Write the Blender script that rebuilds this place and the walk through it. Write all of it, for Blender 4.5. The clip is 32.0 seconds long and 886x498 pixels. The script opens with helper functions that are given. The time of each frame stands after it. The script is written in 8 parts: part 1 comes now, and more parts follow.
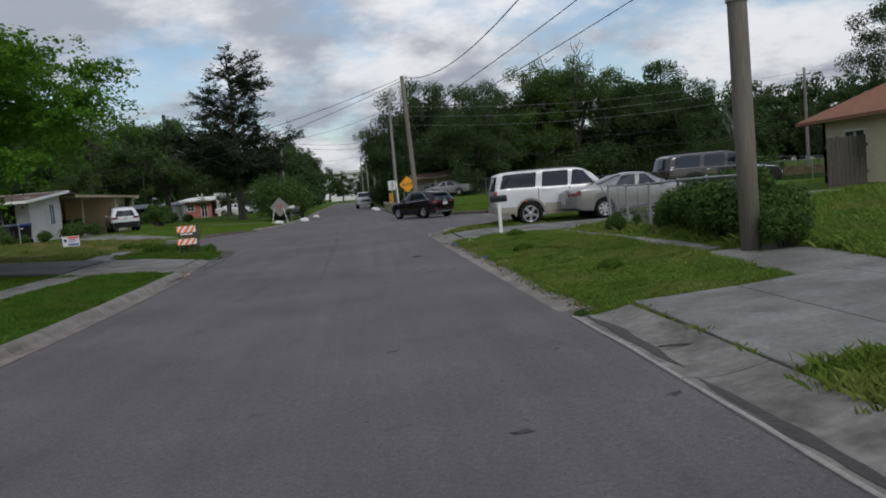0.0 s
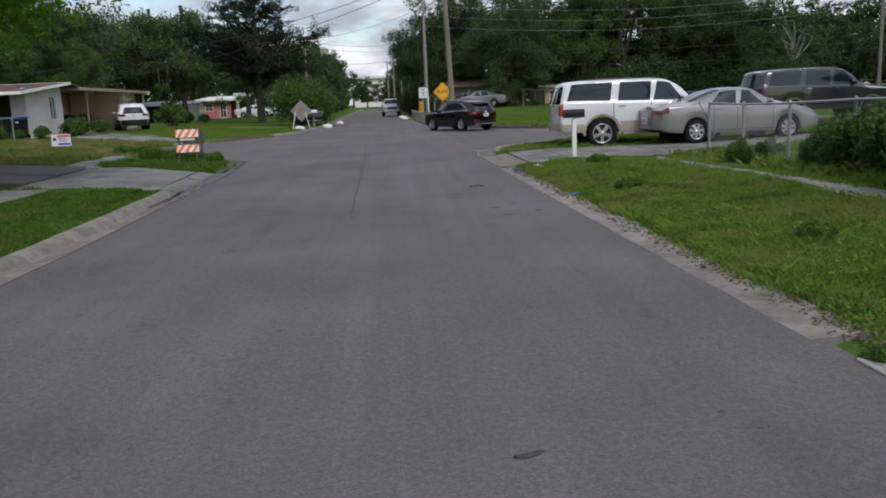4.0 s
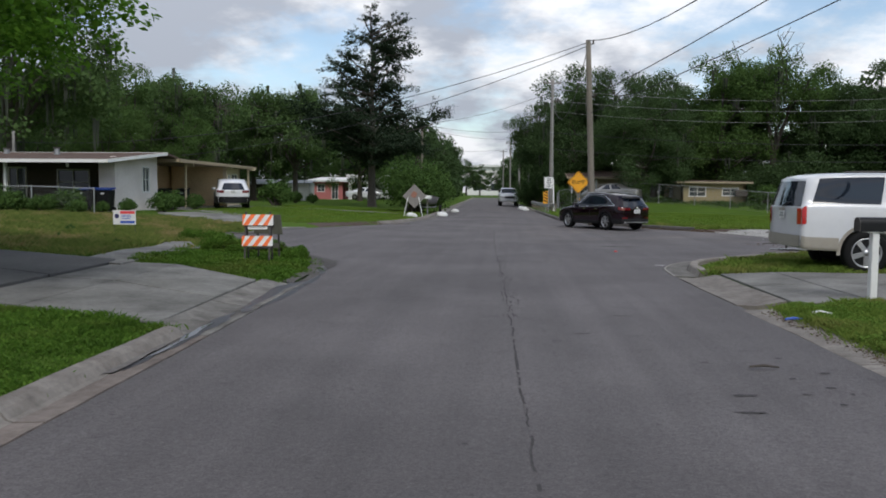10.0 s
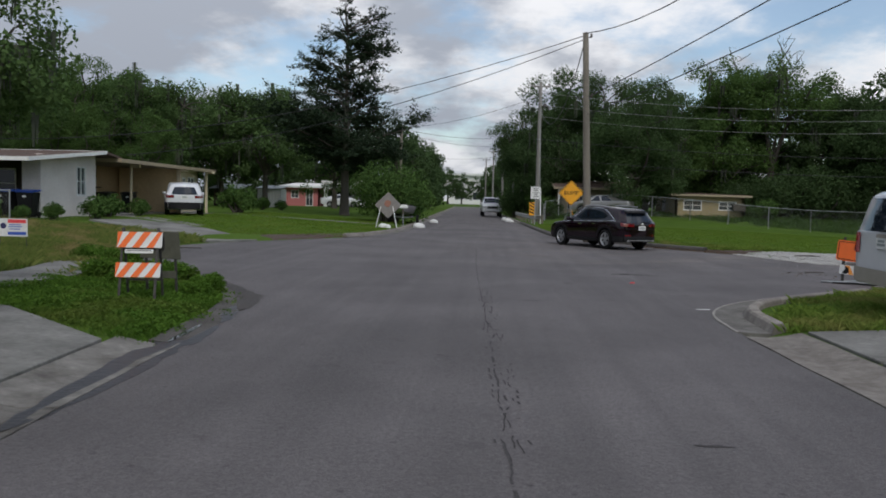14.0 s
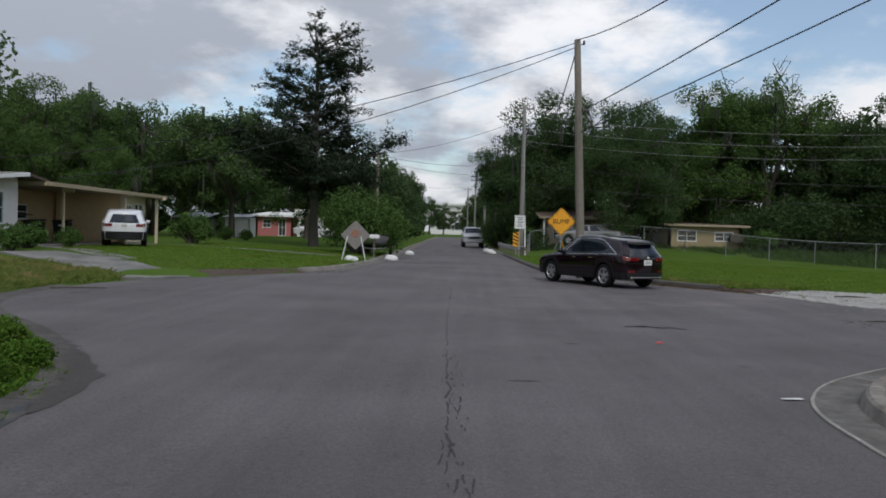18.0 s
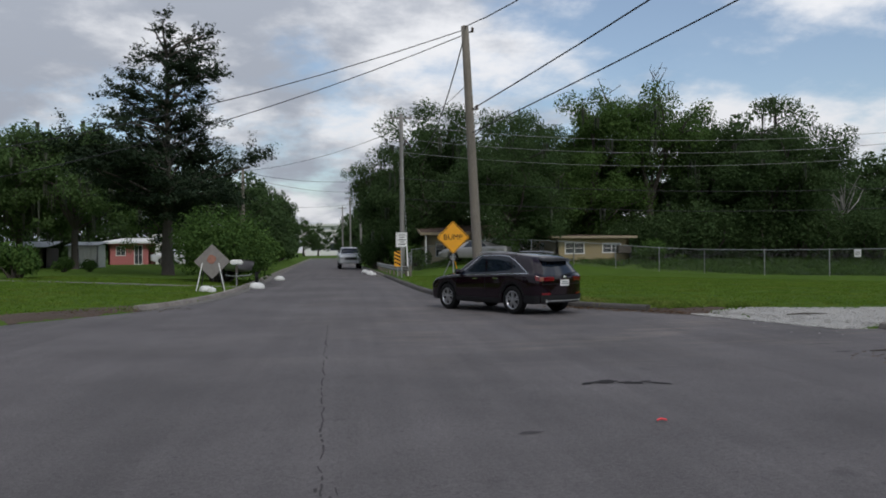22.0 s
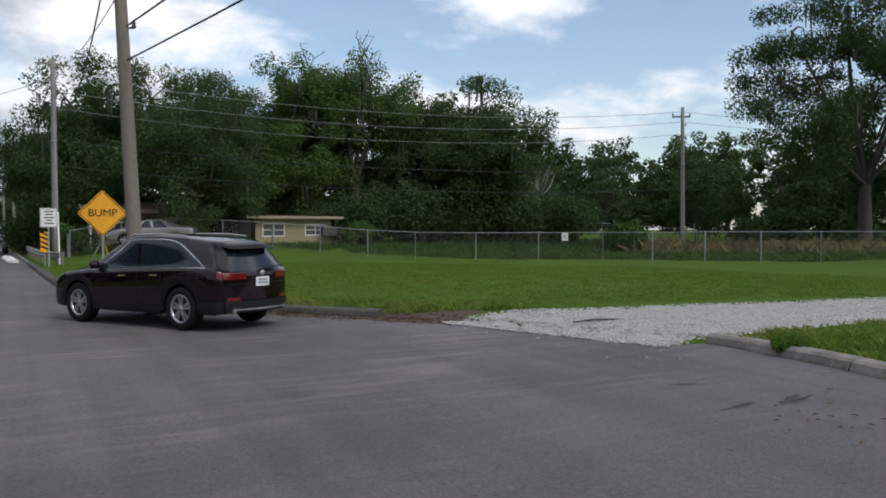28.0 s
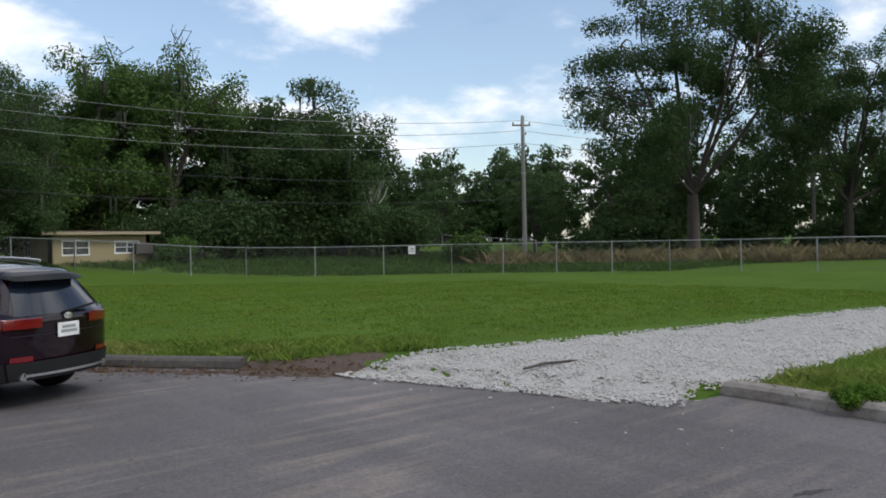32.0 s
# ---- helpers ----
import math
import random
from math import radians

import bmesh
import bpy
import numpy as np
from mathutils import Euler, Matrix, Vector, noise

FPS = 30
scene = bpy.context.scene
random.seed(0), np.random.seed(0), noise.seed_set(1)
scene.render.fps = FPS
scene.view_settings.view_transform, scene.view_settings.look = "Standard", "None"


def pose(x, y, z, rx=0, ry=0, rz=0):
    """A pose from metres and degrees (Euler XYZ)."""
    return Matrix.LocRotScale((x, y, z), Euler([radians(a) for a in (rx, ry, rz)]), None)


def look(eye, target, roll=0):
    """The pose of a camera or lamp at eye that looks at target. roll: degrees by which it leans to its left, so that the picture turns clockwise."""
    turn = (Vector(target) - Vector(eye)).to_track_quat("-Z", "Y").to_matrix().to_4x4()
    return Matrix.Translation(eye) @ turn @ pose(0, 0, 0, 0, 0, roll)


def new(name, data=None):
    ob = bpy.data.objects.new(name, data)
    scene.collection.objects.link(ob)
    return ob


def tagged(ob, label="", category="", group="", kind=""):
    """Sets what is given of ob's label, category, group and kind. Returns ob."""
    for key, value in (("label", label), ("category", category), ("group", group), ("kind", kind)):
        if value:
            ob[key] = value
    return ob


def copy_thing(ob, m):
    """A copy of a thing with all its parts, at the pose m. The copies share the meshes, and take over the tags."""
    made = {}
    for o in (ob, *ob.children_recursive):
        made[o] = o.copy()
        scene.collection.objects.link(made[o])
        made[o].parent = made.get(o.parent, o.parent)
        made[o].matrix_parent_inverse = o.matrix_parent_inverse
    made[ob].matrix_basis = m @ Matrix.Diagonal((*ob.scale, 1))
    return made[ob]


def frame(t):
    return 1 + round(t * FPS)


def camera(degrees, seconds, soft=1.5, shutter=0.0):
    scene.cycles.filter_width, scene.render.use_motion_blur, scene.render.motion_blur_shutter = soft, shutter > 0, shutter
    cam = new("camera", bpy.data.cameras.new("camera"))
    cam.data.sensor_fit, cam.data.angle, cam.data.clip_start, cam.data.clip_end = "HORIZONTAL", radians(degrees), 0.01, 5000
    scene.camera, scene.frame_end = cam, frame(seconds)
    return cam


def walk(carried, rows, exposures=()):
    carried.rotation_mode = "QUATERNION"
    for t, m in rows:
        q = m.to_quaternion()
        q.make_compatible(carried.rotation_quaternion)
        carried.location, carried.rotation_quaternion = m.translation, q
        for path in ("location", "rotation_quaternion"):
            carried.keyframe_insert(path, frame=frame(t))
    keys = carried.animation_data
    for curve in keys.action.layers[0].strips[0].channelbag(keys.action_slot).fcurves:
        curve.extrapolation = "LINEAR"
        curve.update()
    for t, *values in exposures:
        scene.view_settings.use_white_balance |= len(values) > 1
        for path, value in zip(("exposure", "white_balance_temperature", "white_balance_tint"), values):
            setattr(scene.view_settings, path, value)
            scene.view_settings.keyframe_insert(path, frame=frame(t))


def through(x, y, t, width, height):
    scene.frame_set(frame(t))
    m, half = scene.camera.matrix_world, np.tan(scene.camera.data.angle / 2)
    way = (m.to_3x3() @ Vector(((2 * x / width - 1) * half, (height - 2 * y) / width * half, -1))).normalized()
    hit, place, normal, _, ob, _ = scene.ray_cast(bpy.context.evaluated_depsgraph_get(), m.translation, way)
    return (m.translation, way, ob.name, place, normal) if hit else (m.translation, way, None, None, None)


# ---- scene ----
cam = camera(57.6, 32.0, soft=1.8)
PATH = [
    (0, (1.162, 1.815, 1.455), (1.319, 3.804, 1.308), -4.9),
    (0.5, (1.127, 2.358, 1.439), (1.262, 4.332, 1.153), -4.7),
    (1, (1.052, 2.869, 1.454), (1.191, 4.846, 1.178), -3.9),
    (1.5, (0.979, 3.397, 1.464), (1.140, 5.377, 1.231), -3.1),
    (2, (0.917, 3.934, 1.479), (1.002, 5.920, 1.255), -2.9),
    (2.5, (0.808, 4.431, 1.480), (0.837, 6.413, 1.215), -2.9),
    (3, (0.822, 5.001, 1.464), (0.878, 6.972, 1.134), -2.9),
    (3.5, (0.704, 5.526, 1.457), (0.778, 7.502, 1.157), -2.6),
    (4, (0.740, 6.098, 1.456), (0.833, 8.063, 1.095), -2.4),
    (4.5, (0.594, 6.612, 1.499), (0.702, 8.600, 1.307), -2.4),
    (6.5, (0.294, 8.964, 1.396), (0.364, 10.957, 1.253), -0.5),
    (7, (0.190, 9.546, 1.422), (0.275, 11.539, 1.270), -0.7),
    (7.5, (0.074, 10.084, 1.444), (-0.101, 12.072, 1.310), -0.9),
    (8, (-0.022, 10.695, 1.442), (-0.157, 12.687, 1.318), -1.0),
    (8.5, (-0.008, 11.217, 1.446), (-0.125, 13.210, 1.325), -0.7),
    (9, (-0.076, 11.751, 1.445), (-0.169, 13.745, 1.321), -0.2),
    (9.5, (-0.084, 12.299, 1.443), (-0.183, 14.292, 1.313), 0.2),
    (10, (-0.128, 12.838, 1.446), (-0.287, 14.827, 1.305), 0.4),
    (10.5, (-0.098, 13.393, 1.460), (-0.231, 15.385, 1.340), -0.2),
    (11, (-0.139, 13.897, 1.456), (-0.270, 15.883, 1.259), -0.1),
    (11.5, (-0.183, 14.486, 1.488), (-0.320, 16.474, 1.315), -0.7),
    (12, (-0.198, 15.036, 1.496), (-0.322, 17.025, 1.331), -0.3),
    (12.5, (-0.237, 15.605, 1.504), (-0.343, 17.596, 1.342), 0.8),
    (13, (-0.214, 16.120, 1.516), (-0.320, 18.112, 1.381), 1.3),
    (13.5, (-0.238, 16.709, 1.515), (-0.343, 18.702, 1.386), 1.3),
    (15.5, (-0.205, 19.021, 1.455), (-0.396, 21.010, 1.384), 0.9),
    (16, (-0.179, 19.548, 1.433), (-0.363, 21.539, 1.371), -0.6),
    (16.5, (-0.154, 19.950, 1.441), (-0.297, 21.945, 1.382), -0.5),
    (17, (-0.125, 20.564, 1.447), (-0.222, 22.560, 1.389), -0.1),
    (17.5, (-0.055, 21.099, 1.469), (-0.141, 23.096, 1.419), 0.4),
    (18, (-0.099, 21.630, 1.485), (-0.171, 23.627, 1.441), 1.5),
    (18.5, (-0.106, 22.175, 1.481), (-0.204, 24.172, 1.450), 1.5),
    (19, (-0.211, 22.711, 1.495), (-0.324, 24.708, 1.497), 0.2),
    (19.5, (-0.159, 23.265, 1.496), (-0.242, 25.264, 1.496), -0.2),
    (20, (-0.218, 23.816, 1.511), (-0.128, 25.814, 1.516), -0.2),
    (20.5, (-0.216, 24.346, 1.527), (-0.058, 26.339, 1.538), -0.3),
    (21, (-0.241, 24.870, 1.536), (-0.074, 26.864, 1.545), -0.6),
    (21.5, (-0.233, 25.494, 1.522), (-0.011, 27.481, 1.530), -0.6),
    (22, (-0.185, 26.038, 1.517), (0.049, 28.024, 1.522), -0.6),
    (22.5, (-0.205, 26.618, 1.544), (0.039, 28.603, 1.551), -0.8),
    (23, (-0.065, 27.154, 1.533), (0.197, 29.137, 1.538), -1.0),
    (23.5, (0.055, 27.737, 1.519), (0.631, 29.652, 1.528), -1.2),
    (24, (0.240, 28.402, 1.483), (1.000, 30.252, 1.499), -0.7),
    (24.5, (0.375, 28.942, 1.465), (1.153, 30.784, 1.480), -0.4),
    (25, (0.525, 29.416, 1.474), (1.391, 31.219, 1.491), -0.2),
    (25.5, (0.712, 29.899, 1.475), (1.583, 31.698, 1.493), -0.0),
    (27.5, (1.310, 31.655, 1.525), (2.259, 33.415, 1.523), 0.1),
    (28, (1.462, 32.082, 1.511), (2.399, 33.848, 1.466), -0.3),
    (28.5, (1.688, 32.501, 1.532), (2.646, 34.256, 1.480), -0.5),
    (29, (1.872, 32.856, 1.534), (2.829, 34.611, 1.471), -0.6),
    (29.5, (2.036, 33.312, 1.533), (3.026, 35.049, 1.466), -1.3),
    (30, (2.210, 33.722, 1.539), (3.225, 35.444, 1.474), -1.9),
    (30.5, (2.361, 34.228, 1.542), (3.559, 35.829, 1.515), -1.9),
    (31, (2.323, 34.599, 1.565), (3.682, 36.065, 1.550), -1.5),
    (31.5, (2.321, 35.094, 1.574), (3.661, 36.580, 1.557), -1.3),
    (32, (2.374, 35.663, 1.562), (3.679, 37.178, 1.543), -1.2),
]
EXPOSURE = [(0, -0.15), (1, 0.12), (1.5, -0.15), (2, -0.38), (2.5, -0.2), (3, 0.26), (4, 0.25), (7, 0.17), (9, 0.18), (10, 0.2), (11, 0.05), (13, -0.06), (16, 0.0), (19, -0.06), (22, -0.12), (25, -0.05), (28, 0.2), (30, 0.25), (31, 0.15), (32, 0.38)]
walk(cam, [(t, look(eye, target, roll)) for t, eye, target, roll in PATH], EXPOSURE)


# ---- sky and sun ----
def build_sky():
    """Broken cloud over a hazy blue sky, thicker and greyer on one hand, and a sun behind thin cloud."""
    w = bpy.data.worlds.new("sky")
    scene.world = w
    w.use_nodes = True
    nt = w.node_tree
    nt.nodes.clear()
    out = nt.nodes.new("ShaderNodeOutputWorld")
    bg = nt.nodes.new("ShaderNodeBackground")
    sky = nt.nodes.new("ShaderNodeTexSky")
    sky.sky_type = "NISHITA"
    sky.sun_disc = False
    sky.sun_elevation = radians(46)
    sky.sun_rotation = radians(160)
    sky.air_density, sky.dust_density, sky.ozone_density = 1.1, 0.8, 2.2
    co = nt.nodes.new("ShaderNodeTexCoord")
    # clouds lie on a flat layer: the direction is divided by its height
    sep = nt.nodes.new("ShaderNodeSeparateXYZ")
    nt.links.new(co.outputs["Generated"], sep.inputs[0])
    lift = nt.nodes.new("ShaderNodeMath")
    lift.operation = "ADD"
    lift.inputs[1].default_value = 0.30
    nt.links.new(sep.outputs["Z"], lift.inputs[0])
    low = nt.nodes.new("ShaderNodeMath")
    low.operation = "MAXIMUM"
    low.inputs[1].default_value = 0.12
    nt.links.new(lift.outputs[0], low.inputs[0])
    flat = nt.nodes.new("ShaderNodeCombineXYZ")
    for ax in "XY":
        d = nt.nodes.new("ShaderNodeMath")
        d.operation = "DIVIDE"
        nt.links.new(sep.outputs[ax], d.inputs[0])
        nt.links.new(low.outputs[0], d.inputs[1])
        nt.links.new(d.outputs[0], flat.inputs[ax])

    def cloud_noise(scale, detail, rough, offset, lo, hi, tilt=0.0, veil=0.0):
        mp = nt.nodes.new("ShaderNodeMapping")
        mp.inputs["Location"].default_value = offset
        nt.links.new(flat.outputs[0], mp.inputs["Vector"])
        n = nt.nodes.new("ShaderNodeTexNoise")
        n.inputs["Scale"].default_value = scale
        n.inputs["Detail"].default_value = detail
        n.inputs["Roughness"].default_value = rough
        nt.links.new(mp.outputs[0], n.inputs["Vector"])
        r = nt.nodes.new("ShaderNodeMapRange")
        r.interpolation_type = "SMOOTHSTEP"
        r.inputs["From Min"].default_value, r.inputs["From Max"].default_value = lo, hi
        value = n.outputs["Fac"]
        if tilt:
            s = nt.nodes.new("ShaderNodeMath")
            s.operation = "MULTIPLY_ADD"
            s.inputs[1].default_value = tilt
            nt.links.new(sep.outputs["X"], s.inputs[0])
            nt.links.new(value, s.inputs[2])
            value = s.outputs[0]
        nt.links.new(value, r.inputs["Value"])
        r.inputs["To Min"].default_value = veil
        return r.outputs["Result"]

    cover = cloud_noise(1.7, 9, 0.58, (3.1, 1.7, 0), 0.375, 0.54, -0.12, 0.09)
    shade = cloud_noise(2.6, 8, 0.58, (7.3, 2.2, 3), 0.40, 0.64, 0.27)
    tone = nt.nodes.new("ShaderNodeMix")
    tone.data_type = "RGBA"
    tone.inputs[6].default_value = (3.2, 3.5, 4.1, 1)
    tone.inputs[7].default_value = (7.1, 7.2, 7.5, 1)
    nt.links.new(shade, tone.inputs[0])
    # an overcast sky is brighter overhead than at the horizon
    rise = nt.nodes.new("ShaderNodeMath")
    rise.operation = "MULTIPLY_ADD"
    rise.inputs[1].default_value, rise.inputs[2].default_value = 0.8, 0.86
    nt.links.new(sep.outputs["Z"], rise.inputs[0])
    bright = nt.nodes.new("ShaderNodeVectorMath")
    bright.operation = "SCALE"
    nt.links.new(tone.outputs[2], bright.inputs[0])
    nt.links.new(rise.outputs[0], bright.inputs["Scale"])
    mix = nt.nodes.new("ShaderNodeMix")
    mix.data_type = "RGBA"
    nt.links.new(cover, mix.inputs[0])
    nt.links.new(sky.outputs[0], mix.inputs[6])
    nt.links.new(bright.outputs[0], mix.inputs[7])
    nt.links.new(mix.outputs[2], bg.inputs["Color"])
    bg.inputs["Strength"].default_value = 0.125
    nt.links.new(bg.outputs[0], out.inputs["Surface"])
    sun = new("sun", bpy.data.lights.new("sun", "SUN"))
    sun.data.energy, sun.data.angle, sun.data.color = 1.3, radians(16), (1.0, 0.96, 0.9)
    az, el = radians(160), radians(46)
    way = Vector((math.sin(az) * math.cos(el), math.cos(az) * math.cos(el), math.sin(el)))
    sun.matrix_world = look(way * 60, (0, 0, 0))


build_sky()


# ---- materials ----
def surface(name, colour, rough=0.6, metal=0.0, vary=0.15, grain=30.0, patch=0.0, patch_colour=None, patch_scale=0.6, bump=0.0, bump_scale=None, coords="Object", per_object=0.0, spec=0.5, coat=0.0, stretch=None):
    """A procedural surface: base colour with fine grain and large patches, both in real size, and relief."""
    m = bpy.data.materials.new(name)
    m.use_nodes = True
    nt = m.node_tree
    b = nt.nodes["Principled BSDF"]
    b.inputs["Roughness"].default_value, b.inputs["Metallic"].default_value = rough, metal
    b.inputs["Specular IOR Level"].default_value = spec
    b.inputs["Coat Weight"].default_value = coat
    b.inputs["Coat Roughness"].default_value = 0.05
    co = nt.nodes.new("ShaderNodeTexCoord").outputs[coords]
    if stretch:
        mp = nt.nodes.new("ShaderNodeMapping")
        mp.inputs["Scale"].default_value = stretch
        nt.links.new(co, mp.inputs["Vector"])
        co = mp.outputs[0]

    def tex(scale, detail=4.0, rg=0.6):
        n = nt.nodes.new("ShaderNodeTexNoise")
        n.inputs["Scale"].default_value, n.inputs["Detail"].default_value, n.inputs["Roughness"].default_value = scale, detail, rg
        nt.links.new(co, n.inputs["Vector"])
        return n.outputs["Fac"]

    def ranged(value, a, c, lo, hi):
        r = nt.nodes.new("ShaderNodeMapRange")
        for k, v in zip(("From Min", "From Max", "To Min", "To Max"), (a, c, lo, hi)):
            r.inputs[k].default_value = v
        nt.links.new(value, r.inputs["Value"])
        return r.outputs["Result"]

    col = nt.nodes.new("ShaderNodeRGB")
    col.outputs[0].default_value = (*colour, 1)
    cur = col.outputs[0]
    if patch_colour:
        mx = nt.nodes.new("ShaderNodeMix")
        mx.data_type = "RGBA"
        nt.links.new(ranged(tex(patch_scale, 6.0), 0.5 - 0.12, 0.5 + 0.14, 0, patch), mx.inputs[0])
        nt.links.new(cur, mx.inputs[6])
        mx.inputs[7].default_value = (*patch_colour, 1)
        cur = mx.outputs[2]
    fine = tex(grain, 5.0, 0.65)
    hs = nt.nodes.new("ShaderNodeHueSaturation")
    nt.links.new(cur, hs.inputs["Color"])
    val = ranged(fine, 0.25, 0.75, 1 - vary, 1 + vary)
    if per_object:
        info = nt.nodes.new("ShaderNodeObjectInfo")
        mul = nt.nodes.new("ShaderNodeMath")
        mul.operation = "MULTIPLY"
        nt.links.new(val, mul.inputs[0])
        nt.links.new(ranged(info.outputs["Random"], 0, 1, 1 - per_object, 1 + per_object), mul.inputs[1])
        val = mul.outputs[0]
    nt.links.new(val, hs.inputs["Value"])
    nt.links.new(hs.outputs[0], b.inputs["Base Color"])
    if bump:
        bp = nt.nodes.new("ShaderNodeBump")
        bp.inputs["Strength"].default_value = min(1.0, bump)
        bp.inputs["Distance"].default_value = 0.02
        nt.links.new(tex(bump_scale or grain, 4.0), bp.inputs["Height"])
        nt.links.new(bp.outputs[0], b.inputs["Normal"])
    return m


def leaf_surface(name, dark, light, through=0.25, dry=None, dry_share=0.6):
    """Leaves: a colour for each leaf, some light passing through; dry gives a second colour in broad drifts."""
    m = bpy.data.materials.new(name)
    m.use_nodes = True
    nt = m.node_tree
    b = nt.nodes["Principled BSDF"]
    g = nt.nodes.new("ShaderNodeNewGeometry")
    ramp = nt.nodes.new("ShaderNodeMix")
    ramp.data_type = "RGBA"
    ramp.inputs[6].default_value, ramp.inputs[7].default_value = (*dark, 1), (*light, 1)
    nt.links.new(g.outputs["Random Per Island"], ramp.inputs[0])
    colour = ramp.outputs[2]
    if dry:
        co = nt.nodes.new("ShaderNodeTexCoord").outputs["Object"]
        for scale, lo, hi, share, tint in ((0.75, 0.5, 0.66, dry_share, dry), (1.9, 0.52, 0.68, 0.75, tuple(c * 0.72 for c in dark))):
            n = nt.nodes.new("ShaderNodeTexNoise")
            n.inputs["Scale"].default_value, n.inputs["Detail"].default_value = scale, 4.0
            nt.links.new(co, n.inputs["Vector"])
            r = nt.nodes.new("ShaderNodeMapRange")
            for k, v in zip(("From Min", "From Max", "To Min", "To Max"), (lo, hi, 0, share)):
                r.inputs[k].default_value = v
            nt.links.new(n.outputs["Fac"], r.inputs["Value"])
            mix = nt.nodes.new("ShaderNodeMix")
            mix.data_type = "RGBA"
            nt.links.new(r.outputs["Result"], mix.inputs[0])
            nt.links.new(colour, mix.inputs[6])
            mix.inputs[7].default_value = (*tint, 1)
            colour = mix.outputs[2]
    nt.links.new(colour, b.inputs["Base Color"])
    b.inputs["Roughness"].default_value = 0.8
    b.inputs["Specular IOR Level"].default_value = 0.06
    t = nt.nodes.new("ShaderNodeBsdfTranslucent")
    nt.links.new(colour, t.inputs["Color"])
    mx = nt.nodes.new("ShaderNodeMixShader")
    mx.inputs[0].default_value = through
    nt.links.new(b.outputs[0], mx.inputs[1])
    nt.links.new(t.outputs[0], mx.inputs[2])
    nt.links.new(mx.outputs[0], nt.nodes["Material Output"].inputs["Surface"])
    return m


def glass_surface(name, colour, rough=0.02):
    m = bpy.data.materials.new(name)
    m.use_nodes = True
    b = m.node_tree.nodes["Principled BSDF"]
    b.inputs["Base Color"].default_value = (*colour, 1)
    b.inputs["Roughness"].default_value = rough
    b.inputs["Specular IOR Level"].default_value = 0.5
    return m




def asphalt_surface(name, colour):
    """Worn asphalt: stones of many greys, dark pits, long faint wheel streaks and broad patches."""
    m = bpy.data.materials.new(name)
    m.use_nodes = True
    nt = m.node_tree
    b = nt.nodes["Principled BSDF"]
    b.inputs["Roughness"].default_value = 0.82
    b.inputs["Specular IOR Level"].default_value = 0.35
    co = nt.nodes.new("ShaderNodeTexCoord").outputs["Object"]

    def ranged(value, a, c, lo, hi):
        r = nt.nodes.new("ShaderNodeMapRange")
        for k, v in zip(("From Min", "From Max", "To Min", "To Max"), (a, c, lo, hi)):
            r.inputs[k].default_value = v
        nt.links.new(value, r.inputs["Value"])
        return r.outputs["Result"]

    def noise_at(scale, detail, stretch=(1, 1, 1)):
        mp = nt.nodes.new("ShaderNodeMapping")
        mp.inputs["Scale"].default_value = stretch
        nt.links.new(co, mp.inputs["Vector"])
        n = nt.nodes.new("ShaderNodeTexNoise")
        n.inputs["Scale"].default_value, n.inputs["Detail"].default_value, n.inputs["Roughness"].default_value = scale, detail, 0.6
        nt.links.new(mp.outputs[0], n.inputs["Vector"])
        return n.outputs["Fac"]

    def cells(scale, output):
        v = nt.nodes.new("ShaderNodeTexVoronoi")
        v.inputs["Scale"].default_value = scale
        nt.links.new(co, v.inputs["Vector"])
        return v.outputs[output]

    def times(a, c):
        q = nt.nodes.new("ShaderNodeMath")
        q.operation = "MULTIPLY"
        nt.links.new(a, q.inputs[0])
        nt.links.new(c, q.inputs[1])
        return q.outputs[0]

    grey = nt.nodes.new("ShaderNodeSeparateColor")
    nt.links.new(cells(110, "Color"), grey.inputs[0])
    value = ranged(grey.outputs[0], 0, 1, 0.76, 1.24)
    value = times(value, ranged(noise_at(24, 5), 0.3, 0.7, 0.82, 1.18))
    value = times(value, ranged(noise_at(0.33, 6), 0.36, 0.66, 0.80, 1.14))
    value = times(value, ranged(noise_at(1.0, 5, (2.6, 0.07, 1)), 0.35, 0.68, 0.90, 1.10))
    value = times(value, ranged(noise_at(2.1, 6), 0.62, 0.74, 1.0, 0.70))
    value = times(value, ranged(cells(3.4, "Distance"), 0.03, 0.09, 0.55, 1.0))
    # sand dragged over the junction beside the gravel drive, in wisps
    sep = nt.nodes.new("ShaderNodeSeparateXYZ")
    nt.links.new(co, sep.inputs[0])
    sand = ranged(noise_at(1.0, 9, (0.5, 5.0, 1)), 0.48, 0.60, 0, 1)
    sand = times(sand, ranged(noise_at(0.5, 3), 0.40, 0.62, 0, 1))
    sand = times(sand, ranged(sep.outputs["Y"], 35.0, 39.5, 0, 0.6))
    sand = times(sand, ranged(sep.outputs["X"], -3.0, 2.5, 0.15, 1))
    tint = nt.nodes.new("ShaderNodeMix")
    tint.data_type = "RGBA"
    tint.inputs[6].default_value, tint.inputs[7].default_value = (*colour, 1), (0.215, 0.178, 0.148, 1)
    nt.links.new(sand, tint.inputs[0])
    hs = nt.nodes.new("ShaderNodeHueSaturation")
    nt.links.new(tint.outputs[2], hs.inputs["Color"])
    nt.links.new(value, hs.inputs["Value"])
    nt.links.new(hs.outputs[0], b.inputs["Base Color"])
    bp = nt.nodes.new("ShaderNodeBump")
    bp.inputs["Strength"].default_value, bp.inputs["Distance"].default_value = 0.6, 0.012
